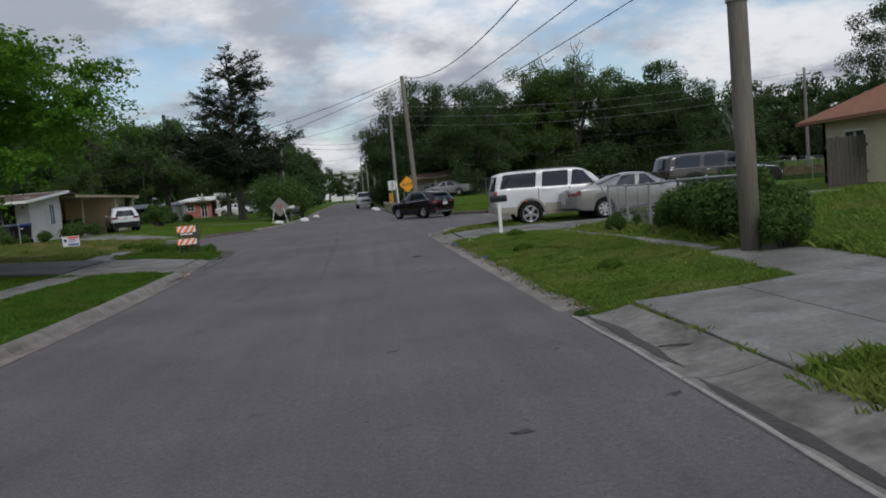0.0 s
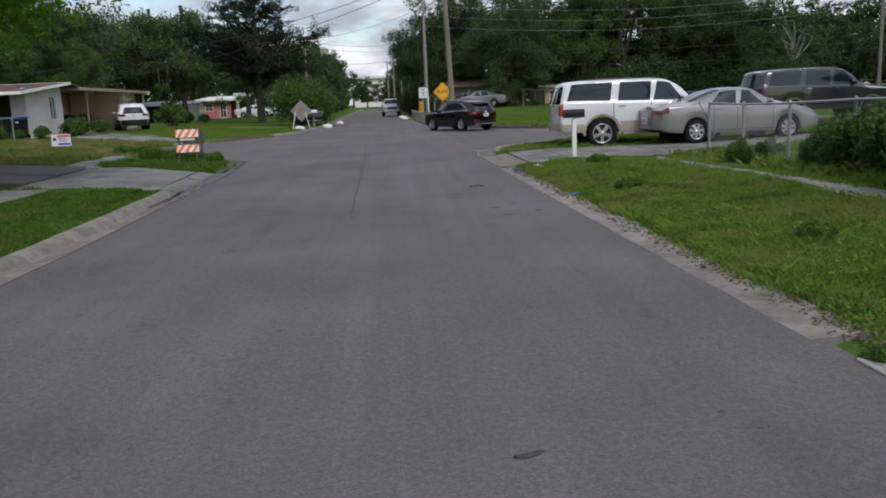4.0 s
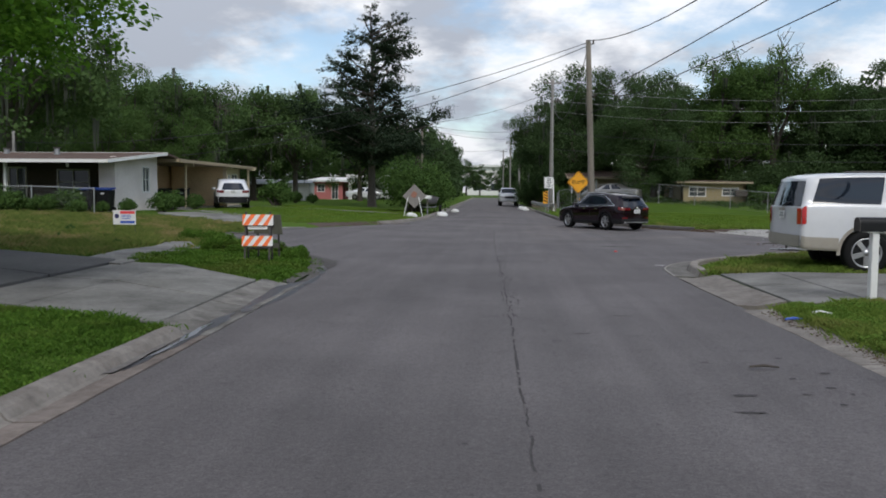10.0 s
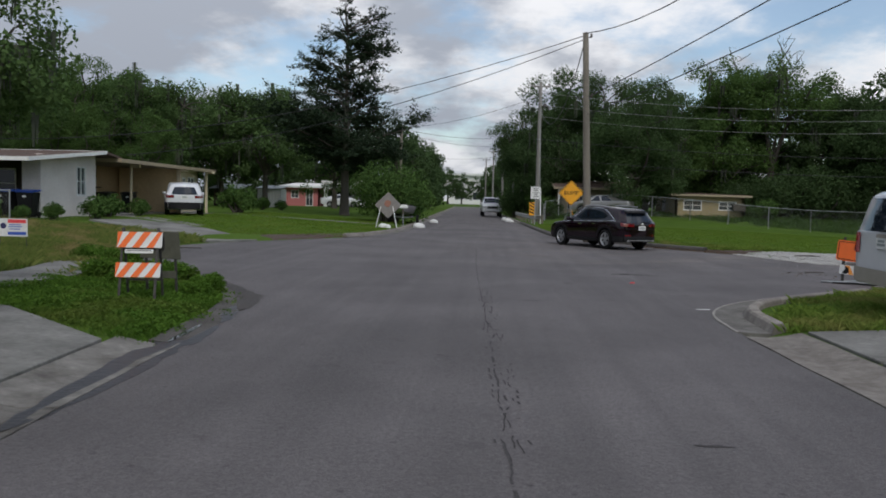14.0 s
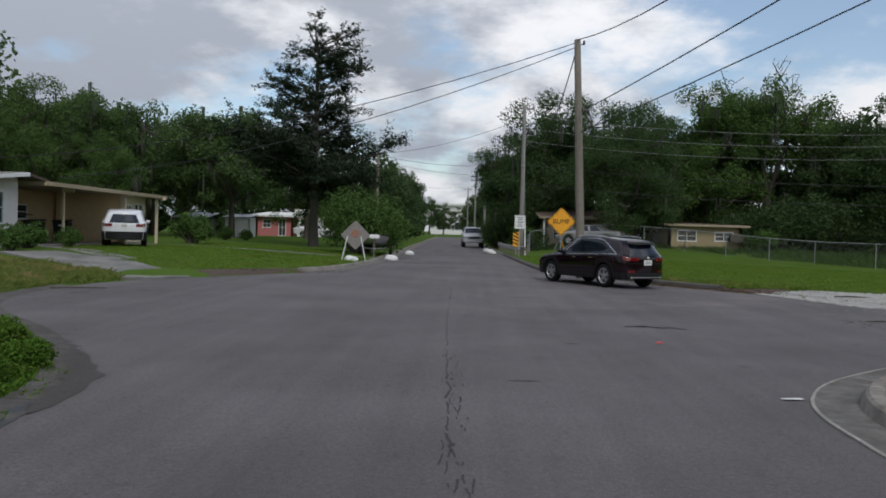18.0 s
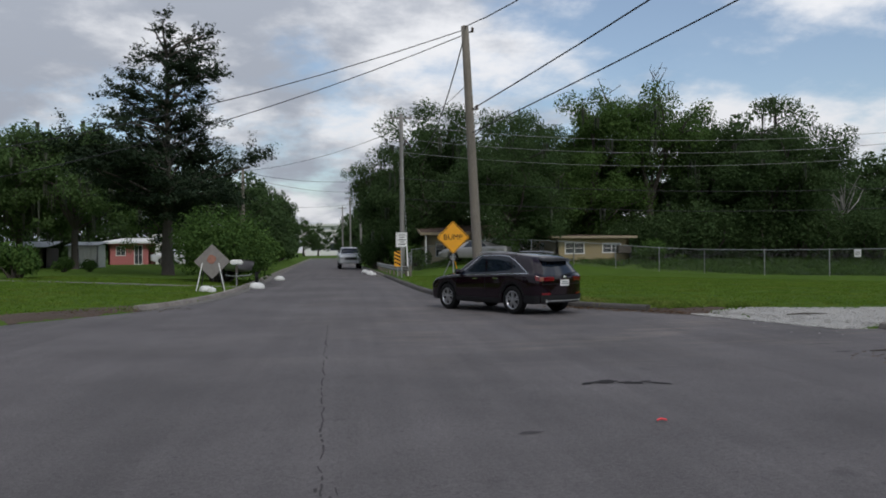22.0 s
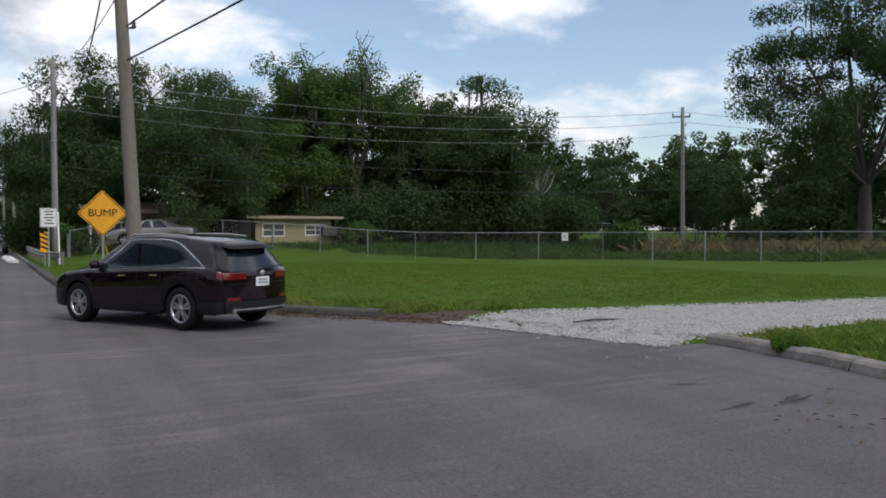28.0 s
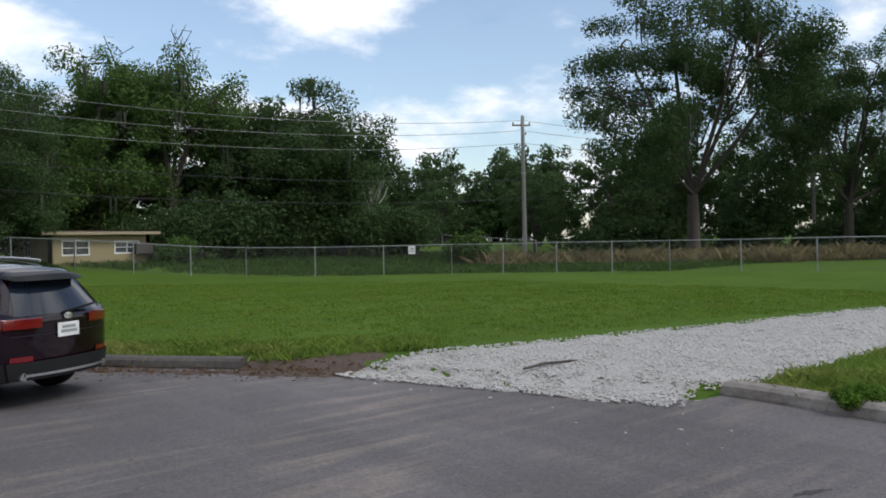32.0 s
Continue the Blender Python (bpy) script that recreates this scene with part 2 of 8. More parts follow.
    nt.links.new(noise_at(75, 4), bp.inputs["Height"])
    nt.links.new(bp.outputs[0], b.inputs["Normal"])
    return m


ASPHALT = asphalt_surface("asphalt", (0.109, 0.099, 0.100))
POTHOLE = surface("worn_pothole", (0.034, 0.032, 0.033), 0.92, spec=0.08, vary=0.4, grain=25, bump=0.6)
TAR = surface("tar", (0.068, 0.064, 0.065), 0.92, spec=0.08, vary=0.3, grain=25, bump=0.3)
GUTTER_BROWN = surface("stained_gutter", (0.200, 0.168, 0.148), 0.9, vary=0.3, grain=9, patch=0.9, patch_colour=(0.112, 0.088, 0.076), patch_scale=2.2, bump=0.5, bump_scale=35, per_object=0.12)
# Stained concrete with the shade of the near tree put into its colour.
DARK_SLAB = surface("shaded_stained_concrete", (0.070, 0.069, 0.068), 0.85, vary=0.3, grain=14, patch=0.8, patch_colour=(0.040, 0.039, 0.040), patch_scale=0.8, bump=0.35, bump_scale=60, per_object=0.1)
CONCRETE = surface("concrete", (0.195, 0.190, 0.176), 0.9, vary=0.28, grain=16, patch=0.9, patch_colour=(0.092, 0.088, 0.080), patch_scale=1.1, bump=0.35, bump_scale=60, per_object=0.06)
KERB = surface("kerb_concrete", (0.228, 0.207, 0.183), 0.9, vary=0.3, grain=11, patch=0.85, patch_colour=(0.128, 0.108, 0.094), patch_scale=2.4, bump=0.6, bump_scale=40, per_object=0.12)
GUTTER = surface("dirty_gutter_concrete", (0.175, 0.165, 0.15), 0.9, vary=0.35, grain=9, patch=0.9, patch_colour=(0.078, 0.070, 0.062), patch_scale=2.0, bump=0.7, bump_scale=35, per_object=0.15)
GRASS = surface("lawn", (0.072, 0.122, 0.021), 0.95, vary=0.4, grain=24, patch=0.75, patch_colour=(0.054, 0.094, 0.017), patch_scale=0.28, bump=0.9, bump_scale=30, spec=0.03)
DIRT = surface("dirt", (0.075, 0.050, 0.036), 0.95, vary=0.35, grain=22, patch=0.6, patch_colour=(0.05, 0.036, 0.026), patch_scale=1.5, bump=0.8, bump_scale=25)
GRAVEL = surface("gravel", (0.34, 0.33, 0.31), 0.9, vary=0.4, grain=26, patch=0.4, patch_colour=(0.26, 0.25, 0.23), patch_scale=0.8, bump=1.0, bump_scale=24)
BLADE = leaf_surface("grass_blade", (0.125, 0.195, 0.032), (0.195, 0.275, 0.056), 0.4, dry=(0.25, 0.235, 0.08), dry_share=0.7)
LAWN_BLADE = leaf_surface("lawn_blade", (0.115, 0.195, 0.026), (0.160, 0.250, 0.040), 0.4, dry=(0.21, 0.22, 0.05), dry_share=0.45)
WEED_LEAF = leaf_surface("weed_leaf", (0.090, 0.175, 0.027), (0.155, 0.255, 0.045), 0.4, dry=(0.21, 0.22, 0.06), dry_share=0.6)
LUSH_LEAF = leaf_surface("lush_leaf", (0.058, 0.125, 0.017), (0.110, 0.200, 0.030), 0.35, dry=(0.14, 0.15, 0.04), dry_share=0.5)
# Blades darkened in their colour to stand for shade under the grove.
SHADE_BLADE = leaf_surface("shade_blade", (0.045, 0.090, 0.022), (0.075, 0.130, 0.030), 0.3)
BLADE_DRY = leaf_surface("dry_blade", (0.115, 0.165, 0.036), (0.20, 0.225, 0.065), 0.35, dry=(0.33, 0.25, 0.12), dry_share=0.8)
OAK_LEAF = leaf_surface("oak_leaf", (0.054, 0.092, 0.035), (0.072, 0.116, 0.044), 0.38)
WOOD_LEAF = leaf_surface("wood_leaf", (0.070, 0.120, 0.040), (0.095, 0.152, 0.052), 0.36)
BRIGHT_LEAF = leaf_surface("bright_leaf", (0.070, 0.124, 0.036), (0.098, 0.162, 0.046), 0.38)
AIRY_LEAF = leaf_surface("airy_leaf", (0.048, 0.082, 0.032), (0.068, 0.108, 0.042), 0.36)
LAWN_TREE_LEAF = leaf_surface("lawn_tree_leaf", (0.065, 0.160, 0.018), (0.130, 0.265, 0.030), 0.48)
PALE_EDGE = surface("pale_mortar", (0.30, 0.285, 0.255), 0.9, vary=0.25, grain=18, patch=0.6, patch_colour=(0.18, 0.17, 0.155), patch_scale=3)
KERB_DARK = surface("muddy_kerb", (0.082, 0.074, 0.066), 0.85, vary=0.3, grain=14, patch=0.85, patch_colour=(0.038, 0.032, 0.027), patch_scale=1.6, bump=0.5, bump_scale=40)
CEDAR_LEAF = leaf_surface("cedar_leaf", (0.020, 0.035, 0.020), (0.042, 0.062, 0.034), 0.15)
BUSH_LEAF = leaf_surface("bush_leaf", (0.050, 0.098, 0.027), (0.100, 0.170, 0.044), 0.36)
CLOD = leaf_surface("soil_crumb", (0.045, 0.034, 0.025), (0.13, 0.105, 0.08), 0.0)
MUD = surface("mud", (0.040, 0.032, 0.027), 0.7, vary=0.35, grain=22, patch=0.5, patch_colour=(0.035, 0.03, 0.028), patch_scale=1.5, bump=0.8, bump_scale=25)
MOSS_LEAF = leaf_surface("moss_leaf", (0.05, 0.06, 0.045), (0.11, 0.12, 0.09))
REED_LEAF = leaf_surface("reed_leaf", (0.11, 0.105, 0.05), (0.26, 0.20, 0.105))
BARK = surface("bark", (0.072, 0.062, 0.052), 0.95, vary=0.4, grain=9, bump=1.0, bump_scale=14, stretch=(3, 3, 0.6))
POLE_WOOD = surface("pole_wood", (0.175, 0.155, 0.125), 0.85, vary=0.35, grain=7, bump=0.6, bump_scale=16, stretch=(8, 8, 0.35))
POLE_GREY = surface("pole_grey", (0.21, 0.20, 0.185), 0.85, vary=0.3, grain=7, bump=0.5, bump_scale=16, stretch=(8, 8, 0.35))
GALV = surface("galvanised", (0.33, 0.34, 0.34), 0.5, 0.7, vary=0.15, grain=20)
WIRE = surface("wire_black", (0.02, 0.02, 0.022), 0.6, vary=0.05)
WHITE_PAINT = surface("white_paint", (0.74, 0.74, 0.72), 0.6, vary=0.08, grain=6, patch=0.3, patch_colour=(0.6, 0.58, 0.53), patch_scale=1.6)
ORANGE = surface("orange_sheeting", (0.85, 0.16, 0.03), 0.5, vary=0.08, grain=8)
YELLOW = surface("yellow_sheeting", (0.80, 0.36, 0.015), 0.5, vary=0.07, grain=8)
BLACK = surface("black_plastic", (0.010, 0.010, 0.011), 0.5, vary=0.15, grain=12, spec=0.25)
RUBBER = surface("rubber", (0.010, 0.010, 0.010), 0.85, vary=0.2, grain=30, spec=0.2)
DARK_STEEL = surface("dark_steel", (0.07, 0.065, 0.06), 0.6, 0.5, vary=0.25, grain=12)
ALLOY = surface("alloy", (0.5, 0.5, 0.52), 0.3, 0.85, vary=0.06, grain=8)
CHROME = surface("chrome", (0.75, 0.75, 0.77), 0.15, 1.0, vary=0.03, grain=5)
# Dark tint leaning blue: a reflection of blue sky put into the colour.
GLASS = glass_surface("sky_tinted_glass", (0.010, 0.015, 0.024))
WINDOW = glass_surface("window_glass", (0.05, 0.06, 0.065), 0.05)
GRAVEL_STONE = surface("gravel_stone", (0.38, 0.37, 0.35), 0.85, vary=0.25, grain=6, bump=0.3)
DUST = surface("dust", (0.132, 0.120, 0.113), 0.95, vary=0.35, grain=14)
WET = surface("wet_asphalt", (0.026, 0.025, 0.028), 0.42, spec=0.3, vary=0.35, grain=7, bump=0.4, bump_scale=12)
WATER = glass_surface("standing_water", (0.03, 0.03, 0.032), 0.03)
BLUE = surface("blue_plastic", (0.03, 0.09, 0.42), 0.5, vary=0.15, grain=14)
ORANGE_RED = surface("red_plastic", (0.75, 0.06, 0.07), 0.5, vary=0.15, grain=14)
DEAD_LEAF = leaf_surface("dead_leaf", (0.06, 0.035, 0.018), (0.17, 0.10, 0.05), 0.1)
WIRE_PALE = surface("wire_aluminium", (0.22, 0.22, 0.22), 0.5, 0.6, vary=0.05)
INSULATOR = surface("porcelain", (0.12, 0.10, 0.09), 0.25, vary=0.1)
SIGN_WHITE = surface("white_sheeting", (0.72, 0.72, 0.71), 0.5, vary=0.1, grain=7, patch=0.3, patch_colour=(0.55, 0.53, 0.5), patch_scale=4)
SIGN_BACK = surface("sign_back", (0.20, 0.185, 0.17), 0.6, 0.3, vary=0.2, grain=6)
RUST = surface("faded_red", (0.26, 0.12, 0.085), 0.8, vary=0.3, grain=14)
OLIVE = surface("olive_steel", (0.075, 0.075, 0.055), 0.7, vary=0.25, grain=9)
SANDBAG = surface("sandbag", (0.62, 0.62, 0.6), 0.9, vary=0.12, grain=12, bump=0.5, bump_scale=30)
ORANGE_PALE = surface("amber_sheeting", (0.78, 0.30, 0.05), 0.5, vary=0.15, grain=9)
NAVY = surface("navy_print", (0.03, 0.03, 0.10), 0.5, vary=0.05)


# ---- helpers for meshes ----
def solid(name, bm, material, smooth=False):
    me = bpy.data.meshes.new(name)
    bm.to_mesh(me)
    bm.free()
    me.materials.append(material)
    if smooth:
        me.shade_smooth()
    return new(name, me)


def part(name, bm, material, parent, label="", smooth=False):
    ob = solid(name, bm, material, smooth)
    ob.parent = parent
    return tagged(ob, label)


def raw(name, verts, faces, material, parent=None, smooth=False):
    me = bpy.data.meshes.new(name)
    me.from_pydata([tuple(v) for v in verts], [], faces)
    me.materials.append(material)
    if smooth:
        me.shade_smooth()
    ob = new(name, me)
    if parent is not None:
        ob.parent = parent
    return ob


def thing(name, m, label, category, group="", kind=""):
    ob = new(name)
    ob.matrix_world = m
    return tagged(ob, label, category, group, kind)


def box(sx, sy, sz, at=(0, 0, 0), bevel=0.0, turn=None, bm=None):
    """A box centred on at, with rounded edges."""
    bm = bm or bmesh.new()
    m = Matrix.Translation(at) @ (turn or Matrix()) @ Matrix.Diagonal((sx, sy, sz, 1))
    made = bmesh.ops.create_cube(bm, size=1, matrix=m)["verts"]
    if bevel:
        edges = list({e for v in made for e in v.link_edges})
        bmesh.ops.bevel(bm, geom=edges, offset=bevel, segments=2, affect="EDGES", clamp_overlap=True)
    return bm


def tube(points, radii, sides=8, bm=None, cap=True):
    """A tapered tube along points."""
    own = bm is None
    bm = bmesh.new() if own else bm
    pts = [Vector(p) for p in points]
    rings = []
    for i, p in enumerate(pts):
        d = (pts[min(i + 1, len(pts) - 1)] - pts[max(i - 1, 0)]).normalized()
        a = d.cross(Vector((0.3, 0.2, 1)) if abs(d.z) < 0.9 else Vector((1, 0.1, 0))).normalized()
        b = d.cross(a)
        r = radii[i] if hasattr(radii, "__len__") else radii
        rings.append([bm.verts.new(p + (a * math.cos(2 * math.pi * k / sides) + b * math.sin(2 * math.pi * k / sides)) * r) for k in range(sides)])
    for u, v in zip(rings, rings[1:]):
        for k in range(sides):
            bm.faces.new((u[k], u[(k + 1) % sides], v[(k + 1) % sides], v[k]))
    if cap:
        bm.faces.new(rings[0][::-1])
        bm.faces.new(rings[-1])
    if own:
        bmesh.ops.recalc_face_normals(bm, faces=bm.faces)
    return bm


def prism(outline, depth, bm=None, bevel=0.0):
    """A flat outline in x and z, as thick as depth in y, centred on y = 0."""
    bm = bm or bmesh.new()
    vs = [bm.verts.new((x, -depth / 2, z)) for x, z in outline]
    f = bm.faces.new(vs)
    made = bmesh.ops.extrude_face_region(bm, geom=[f])["geom"]
    bmesh.ops.translate(bm, verts=[g for g in made if isinstance(g, bmesh.types.BMVert)], vec=(0, depth, 0))
    bmesh.ops.recalc_face_normals(bm, faces=bm.faces)
    if bevel:
        bmesh.ops.bevel(bm, geom=bm.edges[:], offset=bevel, segments=1, affect="EDGES", clamp_overlap=True)
    return bm


def wobble(x, y, s=1.0, seed=0.0):
    return noise.noise(Vector((x * s, y * s, seed)))


# ---- the lie of the land ----
def bent(line):
    """A road edge with its corners cut, as kerbs bend."""
    for _ in range(2):
        out = [line[0]]
        for (ax, ay), (bx, by) in zip(line, line[1:]):
            out += [(ax * 0.75 + bx * 0.25, ay * 0.75 + by * 0.25), (ax * 0.25 + bx * 0.75, ay * 0.25 + by * 0.75)]
        line = out + [line[-1]]
    return line


# Asphalt edges. The street runs along y; a side street opens on one hand and a wide bend with a gravel drive on the other.
RIGHT_NEAR = [(3.20, -40), (3.20, 5), (3.19, 9), (3.10, 12), (2.99, 18), (2.86, 24), (2.80, 27.4), (2.93, 28.8), (3.45, 29.9), (4.4, 30.9), (6.0, 32.2), (7.3, 33.6), (8.2, 35.3), (8.8, 37.2), (9.1, 39.0), (9.15, 39.9)]
RIGHT_FAR = [(7.6, 43.6), (6.6, 45.0), (5.6, 46.2), (4.0, 49.5), (2.6, 52.4), (2.1, 55), (1.7, 70), (-1.4, 180), (-3, 240)]
LEFT_FAR = [(-9, 240), (-7.4, 180), (-4.6, 75), (-4.15, 60), (-4.2, 55), (-4.6, 51), (-5.3, 48.7), (-6.4, 46.6), (-7.6, 44.6), (-8.8, 42.6)]
LEFT_NEAR = [(-9.3, 40.8), (-9.35, 38.4), (-8.9, 36.2), (-7.6, 34.2), (-5.9, 32.5), (-4.7, 30.7), (-3.8, 29.1), (-3.5, 27.5), (-3.30, 24.5), (-3.08, 20), (-2.90, 15), (-2.87, 10), (-2.87, -40)]
RIGHT_NEAR, RIGHT_FAR, LEFT_FAR, LEFT_NEAR = (bent(line) for line in (RIGHT_NEAR, RIGHT_FAR, LEFT_FAR, LEFT_NEAR))
ROAD = RIGHT_NEAR + RIGHT_FAR + LEFT_FAR + LEFT_NEAR


def inside(x, y, poly=ROAD):
    hit = False
    for (x0, y0), (x1, y1) in zip(poly, poly[1:] + poly[:1]):
        if (y0 > y) != (y1 > y) and x < (x1 - x0) * (y - y0) / (y1 - y0) + x0:
            hit = not hit
    return hit


_seg = np.array([(a[0], a[1], b[0], b[1]) for a, b in zip(ROAD, ROAD[1:] + ROAD[:1])])


def road_gap(x, y):
    """How far a place lies outside the asphalt; negative on it."""
    ax, ay, bx, by = _seg.T
    dx, dy = bx - ax, by - ay
    k = np.clip(((x - ax) * dx + (y - ay) * dy) / (dx * dx + dy * dy), 0, 1)
    d = float(np.sqrt(np.min((x - ax - k * dx) ** 2 + (y - ay - k * dy) ** 2)))
    return -d if inside(x, y) else d


def inside_all(p, poly):
    """The same test for many places at once."""
    x, y = p[:, 0], p[:, 1]
    hit = np.zeros(len(p), bool)
    for (x0, y0), (x1, y1) in zip(poly, poly[1:] + poly[:1]):
        if y0 != y1:
            hit ^= ((y0 > y) != (y1 > y)) & (x < (x1 - x0) * (y - y0) / (y1 - y0) + x0)
    return hit


def gaps_all(p):
    best = np.full(len(p), 1e9)
    for ax, ay, bx, by in _seg:
        dx, dy = bx - ax, by - ay
        k = np.clip(((p[:, 0] - ax) * dx + (p[:, 1] - ay) * dy) / (dx * dx + dy * dy), 0, 1)
        best = np.minimum(best, (p[:, 0] - ax - k * dx) ** 2 + (p[:, 1] - ay - k * dy) ** 2)
    return np.where(inside_all(p, ROAD), -1, 1) * np.sqrt(best)


def smooth(a, b, v):
    v = min(1.0, max(0.0, (v - a) / (b - a)))
    return v * v * (3 - 2 * v)


def lie(x, y, d=None):
    """Height of the ground."""
    d = road_gap(x, y) if d is None else d
    if d < 0.05:
        return -0.07
    # the turf has crept over the gutter along the verge; the kerb opposite is narrow
    near, back = (0.12, 0.36) if x > 0 and 10.4 < y < 23.1 else (0.2, 0.42) if x < 0 and y < 20.8 else (0.2, 0.64)
    z = -0.07 + 0.12 * smooth(near, back, d) + 0.05 * smooth(0.6, 1.3, d)
    if x < 0:
        z += 0.36 * smooth(1.0, 11, d) * smooth(16, 30, y)
    elif y < 36:
        z += 0.14 * smooth(1.4, 3.5, d) * (1 - smooth(14, 22, y)) + 0.36 * smooth(4.5, 13, d)
    else:
        z -= 0.22 * smooth(6, 24, d)
        z += 0.75 * smooth(72, 80, y) * smooth(3.5, 9, x) + 0.6 * smooth(80, 112, y) * smooth(30, 52, x)
    return z + 0.03 * smooth(0.8, 2.5, d) * wobble(x, y, 0.45)


def spaced(a, b, fine_a, fine_b, step, grow=1.25):
    out, v = [], fine_a
    while v <= fine_b:
        out.append(v)
        v += step
    g, lo, hi = step, fine_a, fine_b
    left = []
    while lo > a:
        g *= grow
        lo -= g
        left.append(lo)
    g = step
    right = []
    while hi < b:
        g *= grow
        hi += g
        right.append(hi)
    return sorted(left) + out + right


def build_ground():
    xs = spaced(-900, 900, -14, 22, 0.3)
    ys = spaced(-300, 1500, -2, 62, 0.3)
    flat = np.array([(x, y) for y in ys for x in xs])
    verts = [(x, y, lie(x, y, d)) for (x, y), d in zip(flat.tolist(), gaps_all(flat).tolist())]
    n = len(xs)
    faces = [(j * n + i, j * n + i + 1, (j + 1) * n + i + 1, (j + 1) * n + i) for j in range(len(ys) - 1) for i in range(n - 1)]
    ob = raw("ground", verts, faces, GRASS, smooth=True)
    return tagged(ob, "green mown lawns and rough grass beside the street", "grass", kind="structure")


ground = build_ground()


def flat_sheet(name, outline, z, material, label, category, kind="structure", thick=0.0):
    bm = bmesh.new()
    f = bm.faces.new([bm.verts.new((x, y, z)) for x, y in outline])
    if f.normal.z < 0:
        f.normal_flip()
    if thick:
        made = bmesh.ops.extrude_face_region(bm, geom=[f])["geom"]
        bmesh.ops.translate(bm, verts=[g for g in made if isinstance(g, bmesh.types.BMVert)], vec=(0, 0, -thick))
        bmesh.ops.recalc_face_normals(bm, faces=bm.faces)
    bmesh.ops.triangulate(bm, faces=bm.faces)
    return tagged(solid(name, bm, material), label, category, kind=kind)


road = flat_sheet("road", ROAD, 0.0, ASPHALT, "worn grey asphalt street with a widened junction", "road", thick=0.05)


def resample(line, step):
    pts = [Vector((x, y, 0)) for x, y in line]
    out = [pts[0].copy()]
    for a, b in zip(pts, pts[1:]):
        n = max(1, round((b - a).length / step))
        out += [a.lerp(b, k / n) for k in range(1, n + 1)]
    return out


# ---- kerbs, slabs, gravel ----
def sweep(line, side, profile, step=0.5):
    pts = resample(line, step)
    bm = bmesh.new()
    rings = []
    for i, p in enumerate(pts):
        d = (pts[min(i + 1, len(pts) - 1)] - pts[max(i - 1, 0)]).normalized()
        nrm = Vector((d.y, -d.x, 0)) * side
        w = 0.014 * wobble(p.x, p.y, 0.9, 4) + 0.004 * wobble(p.x, p.y, 4.1, 6)
        rings.append([bm.verts.new(p + nrm * (u + w) + Vector((0, 0, z + w * 0.4 * (z > 0)))) for u, z in profile])
    n = len(profile)
    for a, b in zip(rings, rings[1:]):
        for k in range(n - 1):
            bm.faces.new((a[k], a[k + 1], b[k + 1], b[k]))
    bm.faces.new(rings[0][::-1])
    bm.faces.new(rings[-1])
    bmesh.ops.recalc_face_normals(bm, faces=bm.faces)
    return bm


ROLLED = [(0.17, -0.06), (0.17, 0.006), (0.21, 0.016), (0.26, 0.075), (0.30, 0.098), (0.39, 0.106), (0.41, -0.06)]
PAN = [(-0.03, -0.06), (-0.03, 0.012), (0.06, 0.009), (0.19, 0.004), (0.19, -0.06)]
UPRIGHT = [(0.36, -0.06), (0.37, 0.006), (0.41, 0.10), (0.44, 0.125), (0.54, 0.13), (0.57, 0.11), (0.58, -0.06)]
WIDE_PAN = [(-0.03, -0.06), (-0.03, 0.012), (0.30, 0.002), (0.38, 0.004), (0.38, -0.06)]
DROPPED = [(-0.03, -0.06), (-0.03, 0.012), (0.22, 0.004), (0.40, 0.03), (0.60, 0.075), (0.62, -0.06)]
LONE = [(0.35, -0.06), (0.36, 0.03), (0.39, 0.10), (0.44, 0.13), (0.58, 0.14), (0.64, 0.115), (0.65, -0.06)]
BURIED = [(-0.07, -0.06), (-0.07, 0.002), (-0.03, 0.008), (0.08, 0.012), (0.18, 0.022), (0.30, 0.03), (0.32, -0.06)]


def cut(line, y0, y1):
    """The stretch of a road edge between two heights of the plan."""
    pts = resample(line, 0.4)
    return [(p.x, p.y) for p in pts if y0 - 1e-6 <= p.y <= y1 + 1e-6]


def kerb(line, side, profile, label, length=3.0, gap=0.022, material=KERB, edge=False, gutter=False):
    t = thing("kerb", pose(0, 0, 0), label, "kerb", kind="structure")
    pts = resample(line, 0.25)
    n = max(1, round(sum((b - a).length for a, b in zip(pts, pts[1:])) / length))
    cuts = [round(k * (len(pts) - 1) / n) for k in range(n + 1)]
    for a, b in zip(cuts, cuts[1:]):
        run = [(p.x, p.y) for p in pts[a : b + 1]]
        if len(run) < 2:
            continue
        d = Vector(run[-1]) - Vector(run[-2])
        run[-1] = tuple(Vector(run[-1]) - d.normalized() * gap)
        part("kerb_stone", sweep(run, side, profile, 0.25), material, t)
        if profile in (ROLLED, UPRIGHT):
            part("gutter_pan", sweep(run, side, PAN if profile is ROLLED else WIDE_PAN, 0.25), GUTTER_BROWN if material is KERB and profile is ROLLED else GUTTER, t)
        if edge:
            part("edge_line", sweep(run, side, [(-0.045, -0.02), (-0.045, 0.013), (-0.03, 0.0175), (-0.012, 0.016), (-0.012, -0.02)], 0.25), PALE_EDGE, t)
        if gutter:
            part("gutter", sweep(run, side, [(-0.1, -0.03), (-0.1, -0.002), (-0.04, 0.001), (0.06, 0.004), (0.41, 0.005), (0.41, -0.03)], 0.5), ASPHALT, t)
    return t


